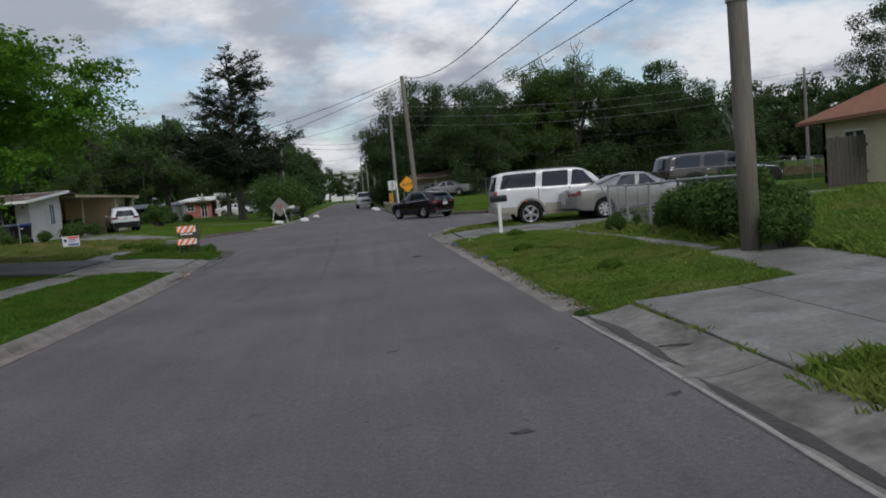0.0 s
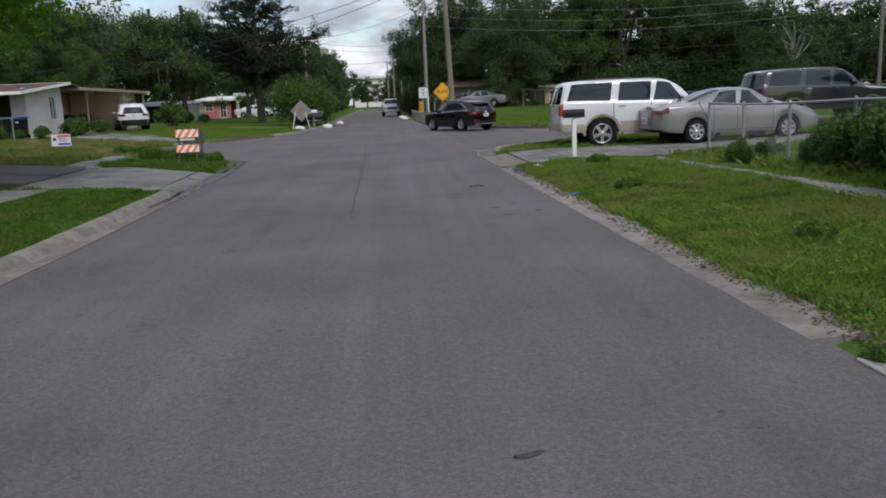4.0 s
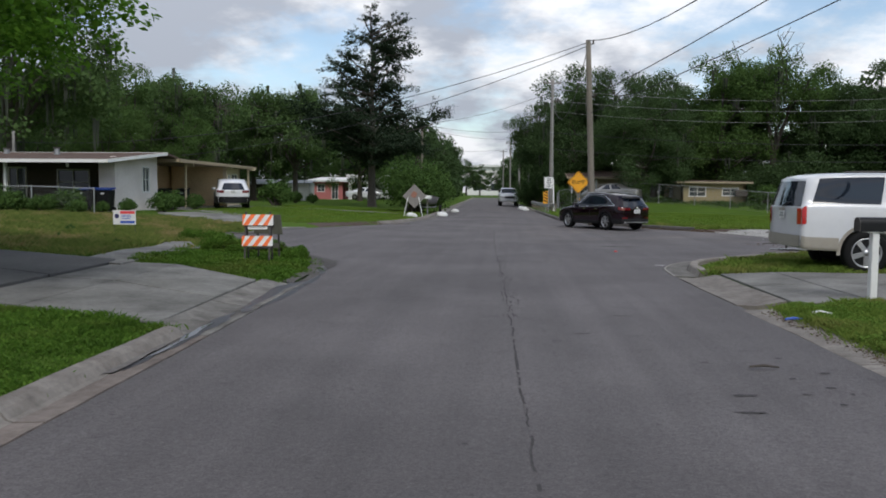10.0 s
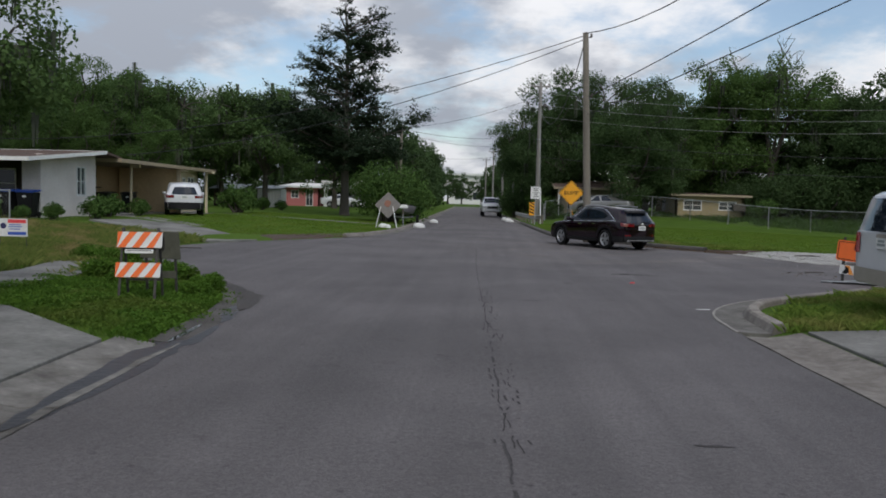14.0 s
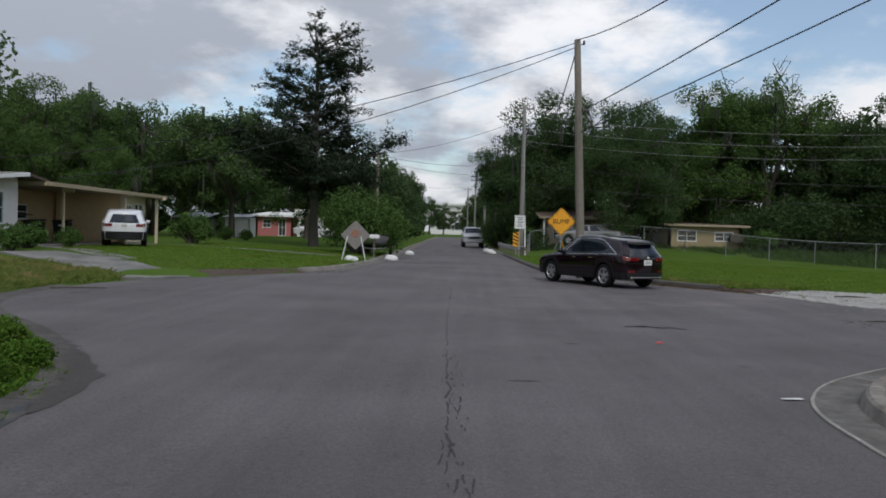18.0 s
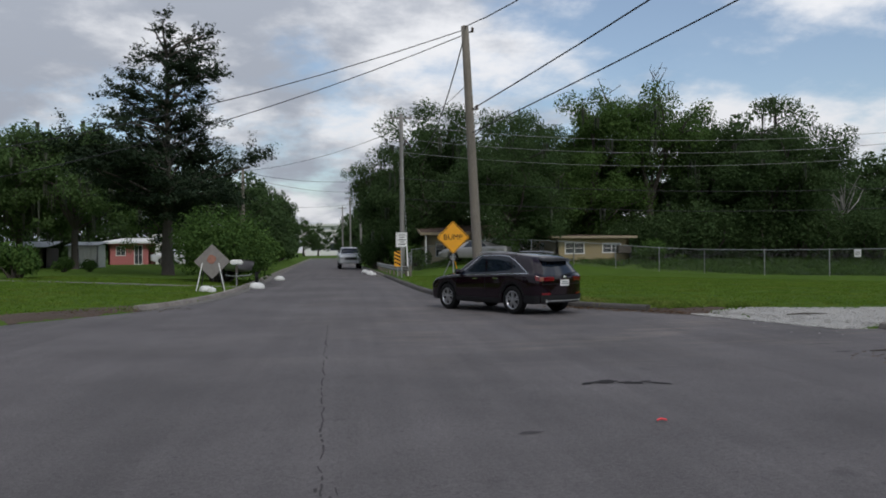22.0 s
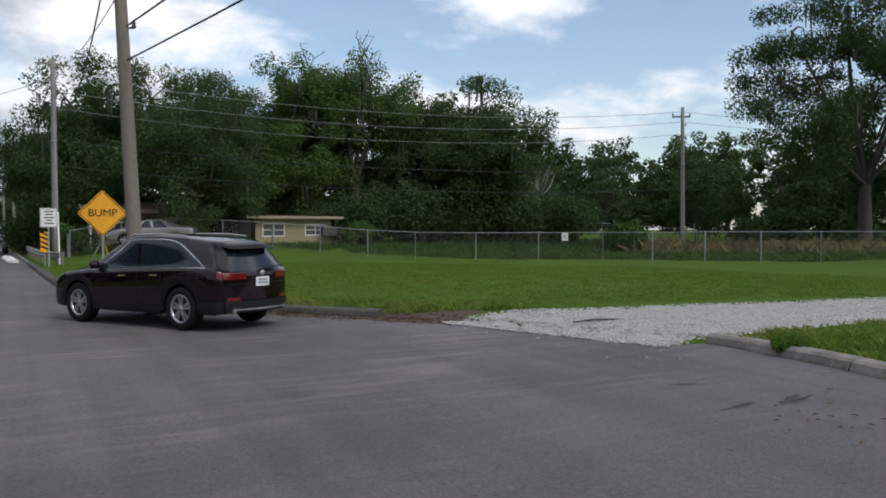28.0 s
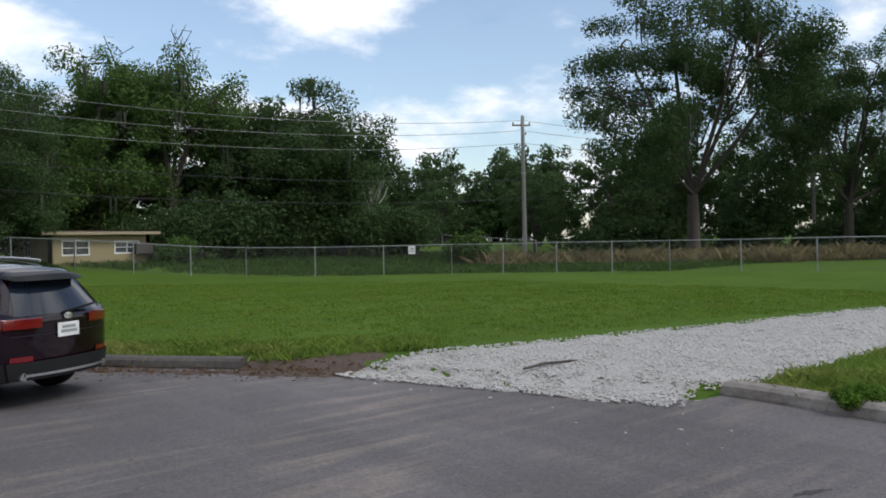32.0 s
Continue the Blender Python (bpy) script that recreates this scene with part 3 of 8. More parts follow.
kerb(cut(RIGHT_NEAR, -40, 4.0), 1, ROLLED, "weathered rolled concrete kerb with dirty gutter", material=GUTTER, edge=True)
kerb(cut(RIGHT_NEAR, 4.0, 10.3), 1, DROPPED, "dropped concrete kerb in front of a driveway", material=GUTTER, edge=True)
kerb(cut(RIGHT_NEAR, 10.3, 23.2), 1, BURIED, "crumbling concrete gutter half buried by grass", material=KERB)
kerb(cut(RIGHT_NEAR, 23.2, 26.9), 1, DROPPED, "dropped concrete kerb in front of a driveway")
kerb(cut(RIGHT_NEAR, 26.9, 32.4), 1, UPRIGHT, "pale concrete kerb with a gutter at the junction corner", edge=True)
kerb(cut(RIGHT_NEAR, 32.4, 40.0), 1, LONE, "pale rounded concrete kerb bending round the junction", gutter=True)
kerb(cut(RIGHT_FAR, 44.6, 75), 1, LONE, "dirty concrete kerb with leaf litter along it", gutter=True, material=KERB_DARK)
kerb(cut(RIGHT_FAR, 75, 240), 1, UPRIGHT, "far concrete kerb along the street", 12)
kerb(cut(LEFT_FAR, 48.3, 70), 1, UPRIGHT, "pale concrete kerb curving round the lawn")
kerb(cut(LEFT_FAR, 70, 240), 1, UPRIGHT, "far concrete kerb along the street", 12)
kerb(cut(LEFT_NEAR, 25.2, 40.2), 1, BURIED, "sunken concrete kerb edged with mud and weeds", material=KERB_DARK)
kerb(cut(LEFT_NEAR, 20.5, 25.5), 1, DROPPED, "dropped concrete kerb with a damp dark gutter", material=GUTTER)
kerb(cut(LEFT_NEAR, -40, 20.9), 1, ROLLED, "weathered rolled concrete kerb beside a lawn")


def slab(parent, corners, z=0.0, rise=0.05, gap=0.028, material=CONCRETE):
    """One poured slab: its corners in the plan, laid on the ground, with a joint round it."""
    c = Vector((sum(x for x, y in corners) / len(corners), sum(y for x, y in corners) / len(corners)))
    bm = bmesh.new()
    top = []
    for x, y in corners:
        p = Vector((x, y))
        p = p + (c - p).normalized() * gap
        top.append(bm.verts.new((p.x, p.y, z + lie(x, y) + rise)))
    f = bm.faces.new(top)
    if f.normal.z < 0:
        f.normal_flip()
    made = bmesh.ops.extrude_face_region(bm, geom=[f])["geom"]
    bmesh.ops.translate(bm, verts=[g for g in made if isinstance(g, bmesh.types.BMVert)], vec=(0, 0, -0.16))
    bmesh.ops.recalc_face_normals(bm, faces=bm.faces)
    bmesh.ops.bevel(bm, geom=bm.edges[:], offset=0.008, segments=1, affect="EDGES", clamp_overlap=True)
    part("slab", bm, material, parent)


def paving(name, rows, label, category, rise=0.05, material=CONCRETE):
    t = thing(name, pose(0, 0, 0), label, category, kind="structure")
    for corners in rows:
        slab(t, corners, rise=rise, material=material)
    return t


def grid_slabs(xs, ys, skew=0.0):
    out = []
    for x0, x1 in zip(xs, xs[1:]):
        for y0, y1 in zip(ys, ys[1:]):
            out.append([(x0, y0 + skew * x0), (x1, y0 + skew * x1), (x1, y1 + skew * x1), (x0, y1 + skew * x0)])
    return out


paving("driveway", grid_slabs([3.83, 5.0, 6.2, 7.8, 9.6], [6.9, 10.3]), "cracked pale concrete driveway crossing a grass verge", "driveway", 0.03)
paving("pavement", grid_slabs([5.7, 6.9], [10.3, 11.7, 13.1]) + grid_slabs([5.8, 6.25], [13.3, 15.5, 17.6, 19.8, 22.0, 23.0]), "overgrown concrete footpath sunk in the grass", "footpath", 0.03)
paving("driveway", grid_slabs([3.5, 4.4, 6.6, 8.8, 11.6, 15.0], [23.2, 25.1, 26.9]), "pale concrete driveway with parked cars", "driveway", 0.035)
paving("driveway", [[(-3.72, 20.8), (-3.82, 22.8), (-5.75, 23.9), (-5.6, 21.4)], [(-3.85, 22.8), (-3.95, 24.9), (-5.85, 26.4), (-5.75, 23.9)], [(-5.6, 21.4), (-5.75, 23.9), (-6.8, 24.1), (-6.65, 21.7)], [(-5.75, 23.9), (-5.85, 26.4), (-6.9, 26.6), (-6.8, 24.1)]], "stained grey concrete driveway with open joints", "driveway", 0.04)
# Slabs below the boughs: the darker material paints in part of their shade.
paving("driveway", [[(-6.7, 22.3), (-6.8, 24.1), (-9.4, 25.1), (-9.4, 23.4)], [(-6.8, 24.1), (-6.9, 26.6), (-9.4, 27.0), (-9.4, 25.1)], [(-9.4, 23.4), (-9.4, 25.1), (-14, 26.4), (-14, 24.8)], [(-9.4, 25.1), (-9.4, 27.0), (-14, 28.0), (-14, 26.4)]], "stained concrete drive beyond a footpath, darkened for tree shade", "driveway", 0.075, DARK_SLAB)
paving("pavement", [[(-5.72 - 0.01 * k, 21.3 - 1.5 * k), (-6.72 - 0.01 * k, 21.6 - 1.5 * k), (-6.73 - 0.01 * k, 20.1 - 1.5 * k), (-5.73 - 0.01 * k, 19.8 - 1.5 * k)] for k in range(15)], "old grey concrete footpath between strips of lawn", "footpath", 0.035)
paving("pavement", [[(-6.65, 25.95), (-7.65, 26.25), (-7.8, 28.2), (-6.75, 28.0)], [(-6.75, 28.0), (-7.8, 28.2), (-8.0, 30.2), (-6.9, 30.0)], [(-6.9, 30.0), (-8.0, 30.2), (-8.6, 32.4), (-7.4, 32.2)]], "grey concrete footpath fading into weeds", "footpath", 0.07)
paving("driveway", [[(-8.1, 44.4), (-9.3, 42.4), (-12.4, 45.2), (-11.0, 47.4)], [(-11.0, 47.4), (-12.4, 45.2), (-15.6, 47.4), (-14.6, 49.4)]], "short concrete driveway apron leading to a carport", "driveway", 0.06)
paving("pavement", [[(-4.9 - 2.4 * k, 61.3 - 0.06 * k), (-4.9 - 2.4 * k, 61.9 - 0.06 * k), (-7.3 - 2.4 * k, 61.84 - 0.06 * k), (-7.3 - 2.4 * k, 61.24 - 0.06 * k)] for k in range(5)], "narrow concrete walk crossing the lawn to a carport", "footpath", 0.03)
paving("pavement", [[(-12.0, 48.0), (-11.6, 49.0), (-14.6, 51.9), (-15.0, 50.9)], [(-15.0, 50.9), (-14.6, 51.9), (-17.0, 54.0), (-17.5, 53.2)]], "narrow concrete walk across a lawn", "footpath", 0.02)


def drape(name, outline, lift, material, label, category, kind="structure", step=0.35, rough_edge=0.12):
    """A thin uneven layer that follows the ground inside an outline."""
    xs = [p[0] for p in outline]
    ys = [p[1] for p in outline]
    verts, faces, index = [], [], {}
    nx, ny = int((max(xs) - min(xs)) / step) + 2, int((max(ys) - min(ys)) / step) + 2

    def vert(i, j):
        if (i, j) not in index:
            x, y = min(xs) + (i - 0.5) * step, min(ys) + (j - 0.5) * step
            x, y = x + rough_edge * wobble(x, y, 1.7, 1), y + rough_edge * wobble(x, y, 1.7, 2)
            d = road_gap(x, y)
            z = max(lie(x, y, d), 0.0 if d < 0.25 else -1)
            index[i, j] = len(verts)
            verts.append((x, y, z + lift + 0.012 * wobble(x, y, 3.0, 6)))
        return index[i, j]

    for i in range(nx):
        for j in range(ny):
            cx, cy = min(xs) + i * step, min(ys) + j * step
            if inside(cx, cy, outline):
                faces.append((vert(i, j), vert(i + 1, j), vert(i + 1, j + 1), vert(i, j + 1)))
    used = [0] * len(verts)
    for f in faces:
        for k in f:
            used[k] += 1
    verts = [v if n == 4 else (v[0], v[1], v[2] - lift - 0.012) for v, n in zip(verts, used)]
    return tagged(raw(name, verts, faces, material, smooth=True), label, category, kind=kind)


GRAVEL_AREA = [(7.5, 43.7), (8.2, 41.5), (8.7, 39.75), (9.5, 40.1), (9.9, 39.7), (12.8, 39.6), (17, 39.1), (32, 37.5), (32, 40.7), (19.5, 42.1), (14.8, 42.75), (11.4, 43.4), (9.4, 44.0)]
drape("gravel_drive", GRAVEL_AREA, 0.016, GRAVEL, "white crushed stone drive spilling onto the asphalt", "gravel", step=0.25)
drape("bare_earth", [(5.5, 46.3), (6.5, 44.9), (7.4, 43.7), (8.6, 44.0), (8.9, 44.5), (7.8, 45.0), (7.0, 45.8), (6.3, 46.7), (5.7, 47.2)], 0.016, DIRT, "bare brown earth at a worn lawn edge", "dirt", step=0.12, rough_edge=0.25)
drape("bare_earth", [(-3.75, 29.4), (-4.5, 30.8), (-5.2, 31.8), (-5.15, 31.4), (-4.45, 30.2), (-3.95, 28.7), (-3.75, 27.6)], 0.016, MUD, "dark wet mud at a lawn corner", "dirt", step=0.12, rough_edge=0.1)
drape("bare_earth", [(-5.4, 49.2), (-6.5, 47.0), (-7.7, 45.0), (-8.6, 45.8), (-8.2, 46.9), (-7.2, 48.1), (-6.2, 49.4)], 0.012, DIRT, "bare reddish earth along a lawn edge", "dirt", step=0.12, rough_edge=0.25)


def scatter_stones():
    rng = np.random.default_rng(5)
    xs = [p[0] for p in GRAVEL_AREA]
    verts, faces = [], []
    ico = bmesh.new()
    bmesh.ops.create_icosphere(ico, subdivisions=1, radius=1)
    base = np.array([v.co[:] for v in ico.verts])
    tri = [[v.index for v in f.verts] for f in ico.faces]
    ico.free()
    made = 0
    while made < 13000:
        y = rng.uniform(37.6, 44.6)
        x = 7.6 + rng.random() ** 1.7 * 20
        if not inside(x, y, GRAVEL_AREA) and not (rng.random() < 0.005 and abs(y - 41.8) < 3 and x < 9.5):
            continue
        d = road_gap(x, y)
        z = max(lie(x, y, d), 0.0 if d < 0.25 else -1) + (0.02 if inside(x, y, GRAVEL_AREA) else 0.0)
        s = rng.uniform(0.008, 0.024) * np.array([rng.uniform(0.8, 1.3), rng.uniform(0.7, 1.1), rng.uniform(0.5, 0.8)])
        a = rng.uniform(0, 6.28)
        pts = base * s * rng.uniform(0.8, 1.2, (len(base), 1))
        pts = pts @ np.array([[math.cos(a), -math.sin(a), 0], [math.sin(a), math.cos(a), 0], [0, 0, 1]]) + (x, y, z)
        o = len(verts)
        verts += pts.tolist()
        faces += [[o + k for k in f] for f in tri]
        made += 1
    ob = raw("gravel_stones", verts, faces, GRAVEL_STONE)
    tagged(ob, "loose white crushed stones on a drive", "gravel", kind="stuff")


scatter_stones()


# ---- marks on the asphalt ----
def blot(name, x, y, sx, sy, turn, material, label, category, seed, z=0.004, holes=0.0):
    """A thin irregular patch lying on the road."""
    bm = bmesh.new()
    n = 26
    ring = []
    for k in range(n):
        a = 2 * math.pi * k / n
        r = 0.72 + 0.55 * noise.noise(Vector((math.cos(a) * 1.6, math.sin(a) * 1.6, seed))) + 0.25 * noise.noise(Vector((math.cos(a) * 5, math.sin(a) * 5, seed)))
        ring.append(Vector((math.cos(a) * sx * r, math.sin(a) * sy * r, 0)))
    m = pose(x, y, z, 0, 0, turn)
    bm.faces.new([bm.verts.new(m @ p) for p in ring])
    bmesh.ops.triangulate(bm, faces=bm.faces)
    return tagged(solid(name, bm, material), label, category, kind="structure")


for k, (x, y, sx, sy, turn) in enumerate([(2.27, 20.07, 0.05, 0.03, 20), (2.11, 19.27, 0.06, 0.03, 35), (2.3, 19.0, 0.05, 0.035, 5), (2.04, 18.77, 0.05, 0.03, -20), (2.45, 19.5, 0.06, 0.03, 15), (2.5, 18.5, 0.045, 0.03, 50), (2.38, 18.8, 0.05, 0.02, 70), (2.2, 18.5, 0.04, 0.03, 30), (1.57, 19.82, 0.05, 0.03, 0), (0.47, 29.72, 0.2, 0.045, 5), (0.65, 21.14, 0.12, 0.03, 0), (1.49, 18.23, 0.14, 0.03, 0), (6.9, 36.95, 0.35, 0.05, 10), (7.55, 36.95, 0.25, 0.05, 20), (7.2, 37.9, 0.18, 0.04, -20), (3.0, 6.86, 0.09, 0.06, 30), (1.9, 6.4, 0.1, 0.05, 10), (2.6, 8.6, 0.08, 0.03, 60), (1.2, 9.2, 0.1, 0.03, 20), (1.31, 32.6, 0.16, 0.05, 10), (-7.1, 39.2, 0.4, 0.1, 10), (-6.0, 38.4, 0.3, 0.06, -10), (-8.3, 38.2, 0.25, 0.08, 15), (1.6, 18.7, 0.16, 0.03, 5), (2.0, 16.9, 0.12, 0.05, 30), (2.3, 17.3, 0.1, 0.04, 10), (2.1, 16.2, 0.12, 0.04, -10), (2.5, 16.5, 0.1, 0.05, 40), (1.2, 22.4, 0.14, 0.03, 0), (2.9, 24.0, 0.1, 0.03, 20), (-4.4, 57.5, 0.9, 0.2, 5), (-3.6, 63, 1.2, 0.25, 5)]):
    blot("tar_patch", x, y, sx, sy, turn, TAR, "dark tar blotch on the asphalt", "stain", k * 3.7)


for k, (x, y, sx, sy, turn) in enumerate([(2.72, 34.98, 0.26, 0.15, 20), (2.98, 34.86, 0.2, 0.12, -15), (2.5, 34.9, 0.14, 0.07, 40), (3.28, 34.78, 0.16, 0.06, -35), (3.18, 34.92, 0.09, 0.05, 10)]):
    blot("pothole", x, y, sx, sy, turn, POTHOLE, "shallow dark pothole worn in the asphalt", "pothole", 50 + k * 3.7, 0.004 + 0.0008 * k)


def seam():
    pts = [(0.05, 16.5), (-0.02, 19), (-0.06, 21), (-0.16, 25), (-0.27, 28.5), (-0.36, 31), (-0.48, 34.8), (-0.56, 39), (-0.62, 43)]
    rng = random.Random(4)
    t = thing("road_crack", pose(0, 0, 0), "broken dark tar seam along the middle of the street", "crack", kind="structure")
    bm = bmesh.new()
    for lane, shift in ((0, 0.0), (1, 0.05), (2, 0.10), (3, 0.15), (4, -0.05)):
        line = resample(pts, 0.09)
        for a, b in zip(line, line[1:]):
            if lane and not 22.0 < a.y < 31.5 or rng.random() < (0.66 if lane else 0.2) or lane and noise.noise(Vector((a.y * 0.9, lane * 5.0, 8))) < -0.05:
                continue
            ends = []
            for p in (a, b):
                wob = 0.05 * noise.noise(Vector((p.y * 1.9, lane * 7.0, 2))) + 0.018 * noise.noise(Vector((p.y * 9, lane * 3.0, 5)))
                w = (0.005 if lane else 0.006) + 0.012 * max(0, 0.2 + noise.noise(Vector((p.y * 1.3, 4, lane))))
                ends.append((p.x + shift + wob, p.y, w))
            (ax, ay, aw), (bx, by, bw) = ends
            bm.faces.new([bm.verts.new((x, y, 0.004)) for x, y in ((ax - aw, ay), (ax + aw, ay), (bx + bw, by), (bx - bw, by))])
    part("seam", bm, TAR, t)


seam()


def gutter_strip(name, line, y0, y1, u0, u1, z, material, label, category, seed):
    """A thin wet strip that lies along a kerb, narrowing to its ends."""
    pts = resample(cut(line, y0, y1), 0.15)
    bm = bmesh.new()
    rows = []
    for i, p in enumerate(pts):
        d = (pts[min(i + 1, len(pts) - 1)] - pts[max(i - 1, 0)]).normalized()
        nrm = Vector((d.y, -d.x, 0))
        f = math.sin(math.pi * i / (len(pts) - 1)) ** 0.5
        a = (u0 + u1) / 2 + 0.05 * noise.noise(Vector((i * 0.22, seed, 0)))
        w = (u1 - u0) / 2 * f * (0.75 + 0.7 * noise.noise(Vector((i * 0.35, seed, 3))))
        rows.append([bm.verts.new(p + nrm * (a + k * max(w, 0.004)) + Vector((0, 0, z if k > 0 or a - w > -0.02 else 0.004))) for k in (-1, 1)])
    for a, b in zip(rows, rows[1:]):
        bm.faces.new((a[0], a[1], b[1], b[0]))
    bmesh.ops.recalc_face_normals(bm, faces=bm.faces)
    return tagged(solid(name, bm, material), label, category, kind="structure")


gutter_strip("wet_streak", LEFT_NEAR, 18.8, 22.4, 0.03, 0.25, 0.0125, WET, "damp dark streak in a concrete gutter", "stain", 3)
gutter_strip("wet_streak", LEFT_NEAR, 21.8, 28.2, -0.22, 0.32, 0.0145, WET, "damp dark streak at a muddy kerb", "stain", 9)
gutter_strip("mud_streak", LEFT_NEAR, 27.4, 31.0, -0.28, 0.12, 0.0165, MUD, "dark mud washed off a lawn corner", "dirt", 15)
gutter_strip("puddle", LEFT_NEAR, 19.2, 21.4, 0.09, 0.21, 0.0155, WATER, "thin puddle standing in a gutter", "puddle", 5)
gutter_strip("puddle", LEFT_NEAR, 24.8, 26.6, 0.04, 0.15, 0.0185, WATER, "thin puddle standing at a muddy kerb", "puddle", 7)
for k, (y0, y1, u0, u1) in enumerate(((4.5, 7.4, 0.0, 0.14), (7.2, 10.2, 0.03, 0.2), (2.4, 4.4, 0.05, 0.2))):
    gutter_strip("silt_strip", RIGHT_NEAR, y0, y1, u0, u1, 0.0135, MUD, "dark damp silt lying in a gutter", "dirt", 40 + k)
blot("dry_silt", -3.3, 19.6, 0.14, 0.8, 4, DUST, "pale dried silt in the gutter", "stain", 77, 0.022)
blot("paint_mark", 2.93, 29.2, 0.16, 0.05, 10, WHITE_PAINT, "white paint mark beside a kerb", "stain", 81, 0.016)


def litter(name, x, y, pts, width, material, label, category, z=0.01):
    t = thing(name, pose(x, y, z), label, category)
    part("piece", tube([(a, b, width + 0.01 * (k % 2)) for k, (a, b) in enumerate(pts)], [width * 0.7, width, width * 0.6][: len(pts)] if len(pts) == 3 else width, 6), material, t)


litter("stick", 3.55, 8.1, [(-0.2, 0.05), (0, 0), (0.22, 0.06)], 0.011, BARK, "dark broken stick lying in the gutter", "stick", 0.02)
litter("stick", 7.5, 36.8, [(-0.25, 0.02), (0, 0), (0.25, 0.1)], 0.012, BARK, "thin dry twig on the asphalt", "twig")
litter("stick", 9.3, 41.9, [(-0.4, 0.0), (0, 0.05), (0.5, -0.05)], 0.02, BARK, "dark branch lying on white gravel", "branch", 0.1)
litter("stick", -8.8, 38.9, [(-0.5, 0.0), (0, 0.1), (0.6, 0.35)], 0.02, BARK, "fallen bare branch at the street edge", "branch")
litter("stick", 2.0, 19.6, [(-0.12, 0.0), (0, 0.01), (0.12, 0.0)], 0.014, BARK, "short dark twig on the asphalt", "twig")
litter("red_scrap", 2.52, 32.8, [(-0.045, 0.0), (0, 0.02), (0.045, 0)], 0.013, ORANGE_RED, "small red plastic scrap on the asphalt", "litter")
litter("blue_scrap", 3.1, 22.1, [(-0.1, 0.0), (0, 0.02), (0.1, 0.02)], 0.018, BLUE, "crumpled blue wrapper in the gutter", "litter", 0.03)
litter("blue_scrap", 3.25, 17.6, [(-0.08, 0.0), (0, 0.02), (0.08, 0.02)], 0.02, BLUE, "crumpled blue wrapper in the gutter", "litter", 0.03)
litter("white_scrap", 3.5, 22.4, [(-0.12, 0.0), (0, 0.05), (0.12, 0.0)], 0.025, WHITE_PAINT, "white plastic scrap beside the kerb", "litter", 0.05)


def leaf_pile():
    rng = random.Random(8)
    bm = bmesh.new()
    for _ in range(1150):
        u = rng.random()
        x, y = (7.3 + rng.gauss(0, 0.45), 36.3 + rng.gauss(0, 0.35)) if u < 0.025 else (lambda f: (5.3 + 2.6 * f + rng.gauss(0, 0.3), 46.9 - 3.1 * f + rng.gauss(0, 0.3)))(rng.random()) if u < 0.72 else (lambda f: (-4.6 - 4.8 * f + rng.gauss(0, 0.2), 48.6 - 2.6 * f + rng.gauss(0, 0.4)))(rng.random()) if u < 0.97 else (3.5 + rng.gauss(0, 0.15), 11.0 + rng.gauss(0, 0.4))
        z = max(0.0, lie(x, y)) + 0.012 + rng.random() * 0.02
        a, s = rng.uniform(0, 6.28), rng.uniform(0.018, 0.045)
        q = [(-s, 0, 0), (0, -s * 0.45, 0.01), (s, 0, 0.004), (0, s * 0.45, 0.012)]
        bm.faces.new([bm.verts.new((x + u * math.cos(a) - v * math.sin(a), y + u * math.sin(a) + v * math.cos(a), z + w)) for u, v, w in q])
    tagged(solid("fallen_leaves", bm, DEAD_LEAF), "scattered dead brown leaves along the kerbs", "leaves", kind="stuff")


leaf_pile()


def verge_crumbs():
    """Clods, twigs and dead leaves that lie where the turf meets the gutter."""
    rng = random.Random(18)
    bm = bmesh.new()
    line = cut(RIGHT_NEAR, 10.3, 23.0)
    for _ in range(1500):
        x, y = line[rng.randrange(len(line))]
        y += rng.uniform(-0.2, 0.2)
        d = abs(rng.gauss(0.18, 0.06)) + 0.10 * max(0, wobble(x, y, 1.7, 3))
        s = rng.uniform(0.006, 0.02) * (1.8 if rng.random() < 0.06 else 1)
        a = rng.uniform(0, 6.28)
        z = 0.014 + 0.05 * max(0, d - 0.08)
        top = bm.verts.new((x + d, y, z + s * rng.uniform(0.4, 0.9)))
        ring = [bm.verts.new((x + d + math.cos(a + q) * s * rng.uniform(0.7, 1.5), y + math.sin(a + q) * s, z)) for q in (0, 1.6, 3.1, 4.7)]
        for k in range(4):
            bm.faces.new((ring[k], ring[(k + 1) % 4], top))
    tagged(solid("verge_crumbs", bm, CLOD), "dark soil crumbs and dead leaf bits along a gutter", "soil", kind="stuff")


verge_crumbs()


# ---- poles and wires ----
def insulator(parent, x, y, z):
    bm = tube([(x, y, z), (x, y, z + 0.05), (x, y, z + 0.07), (x, y, z + 0.12), (x, y, z + 0.16)], [0.025, 0.055, 0.03, 0.05, 0.02], 8)
    part("insulator", bm, INSULATOR, parent)


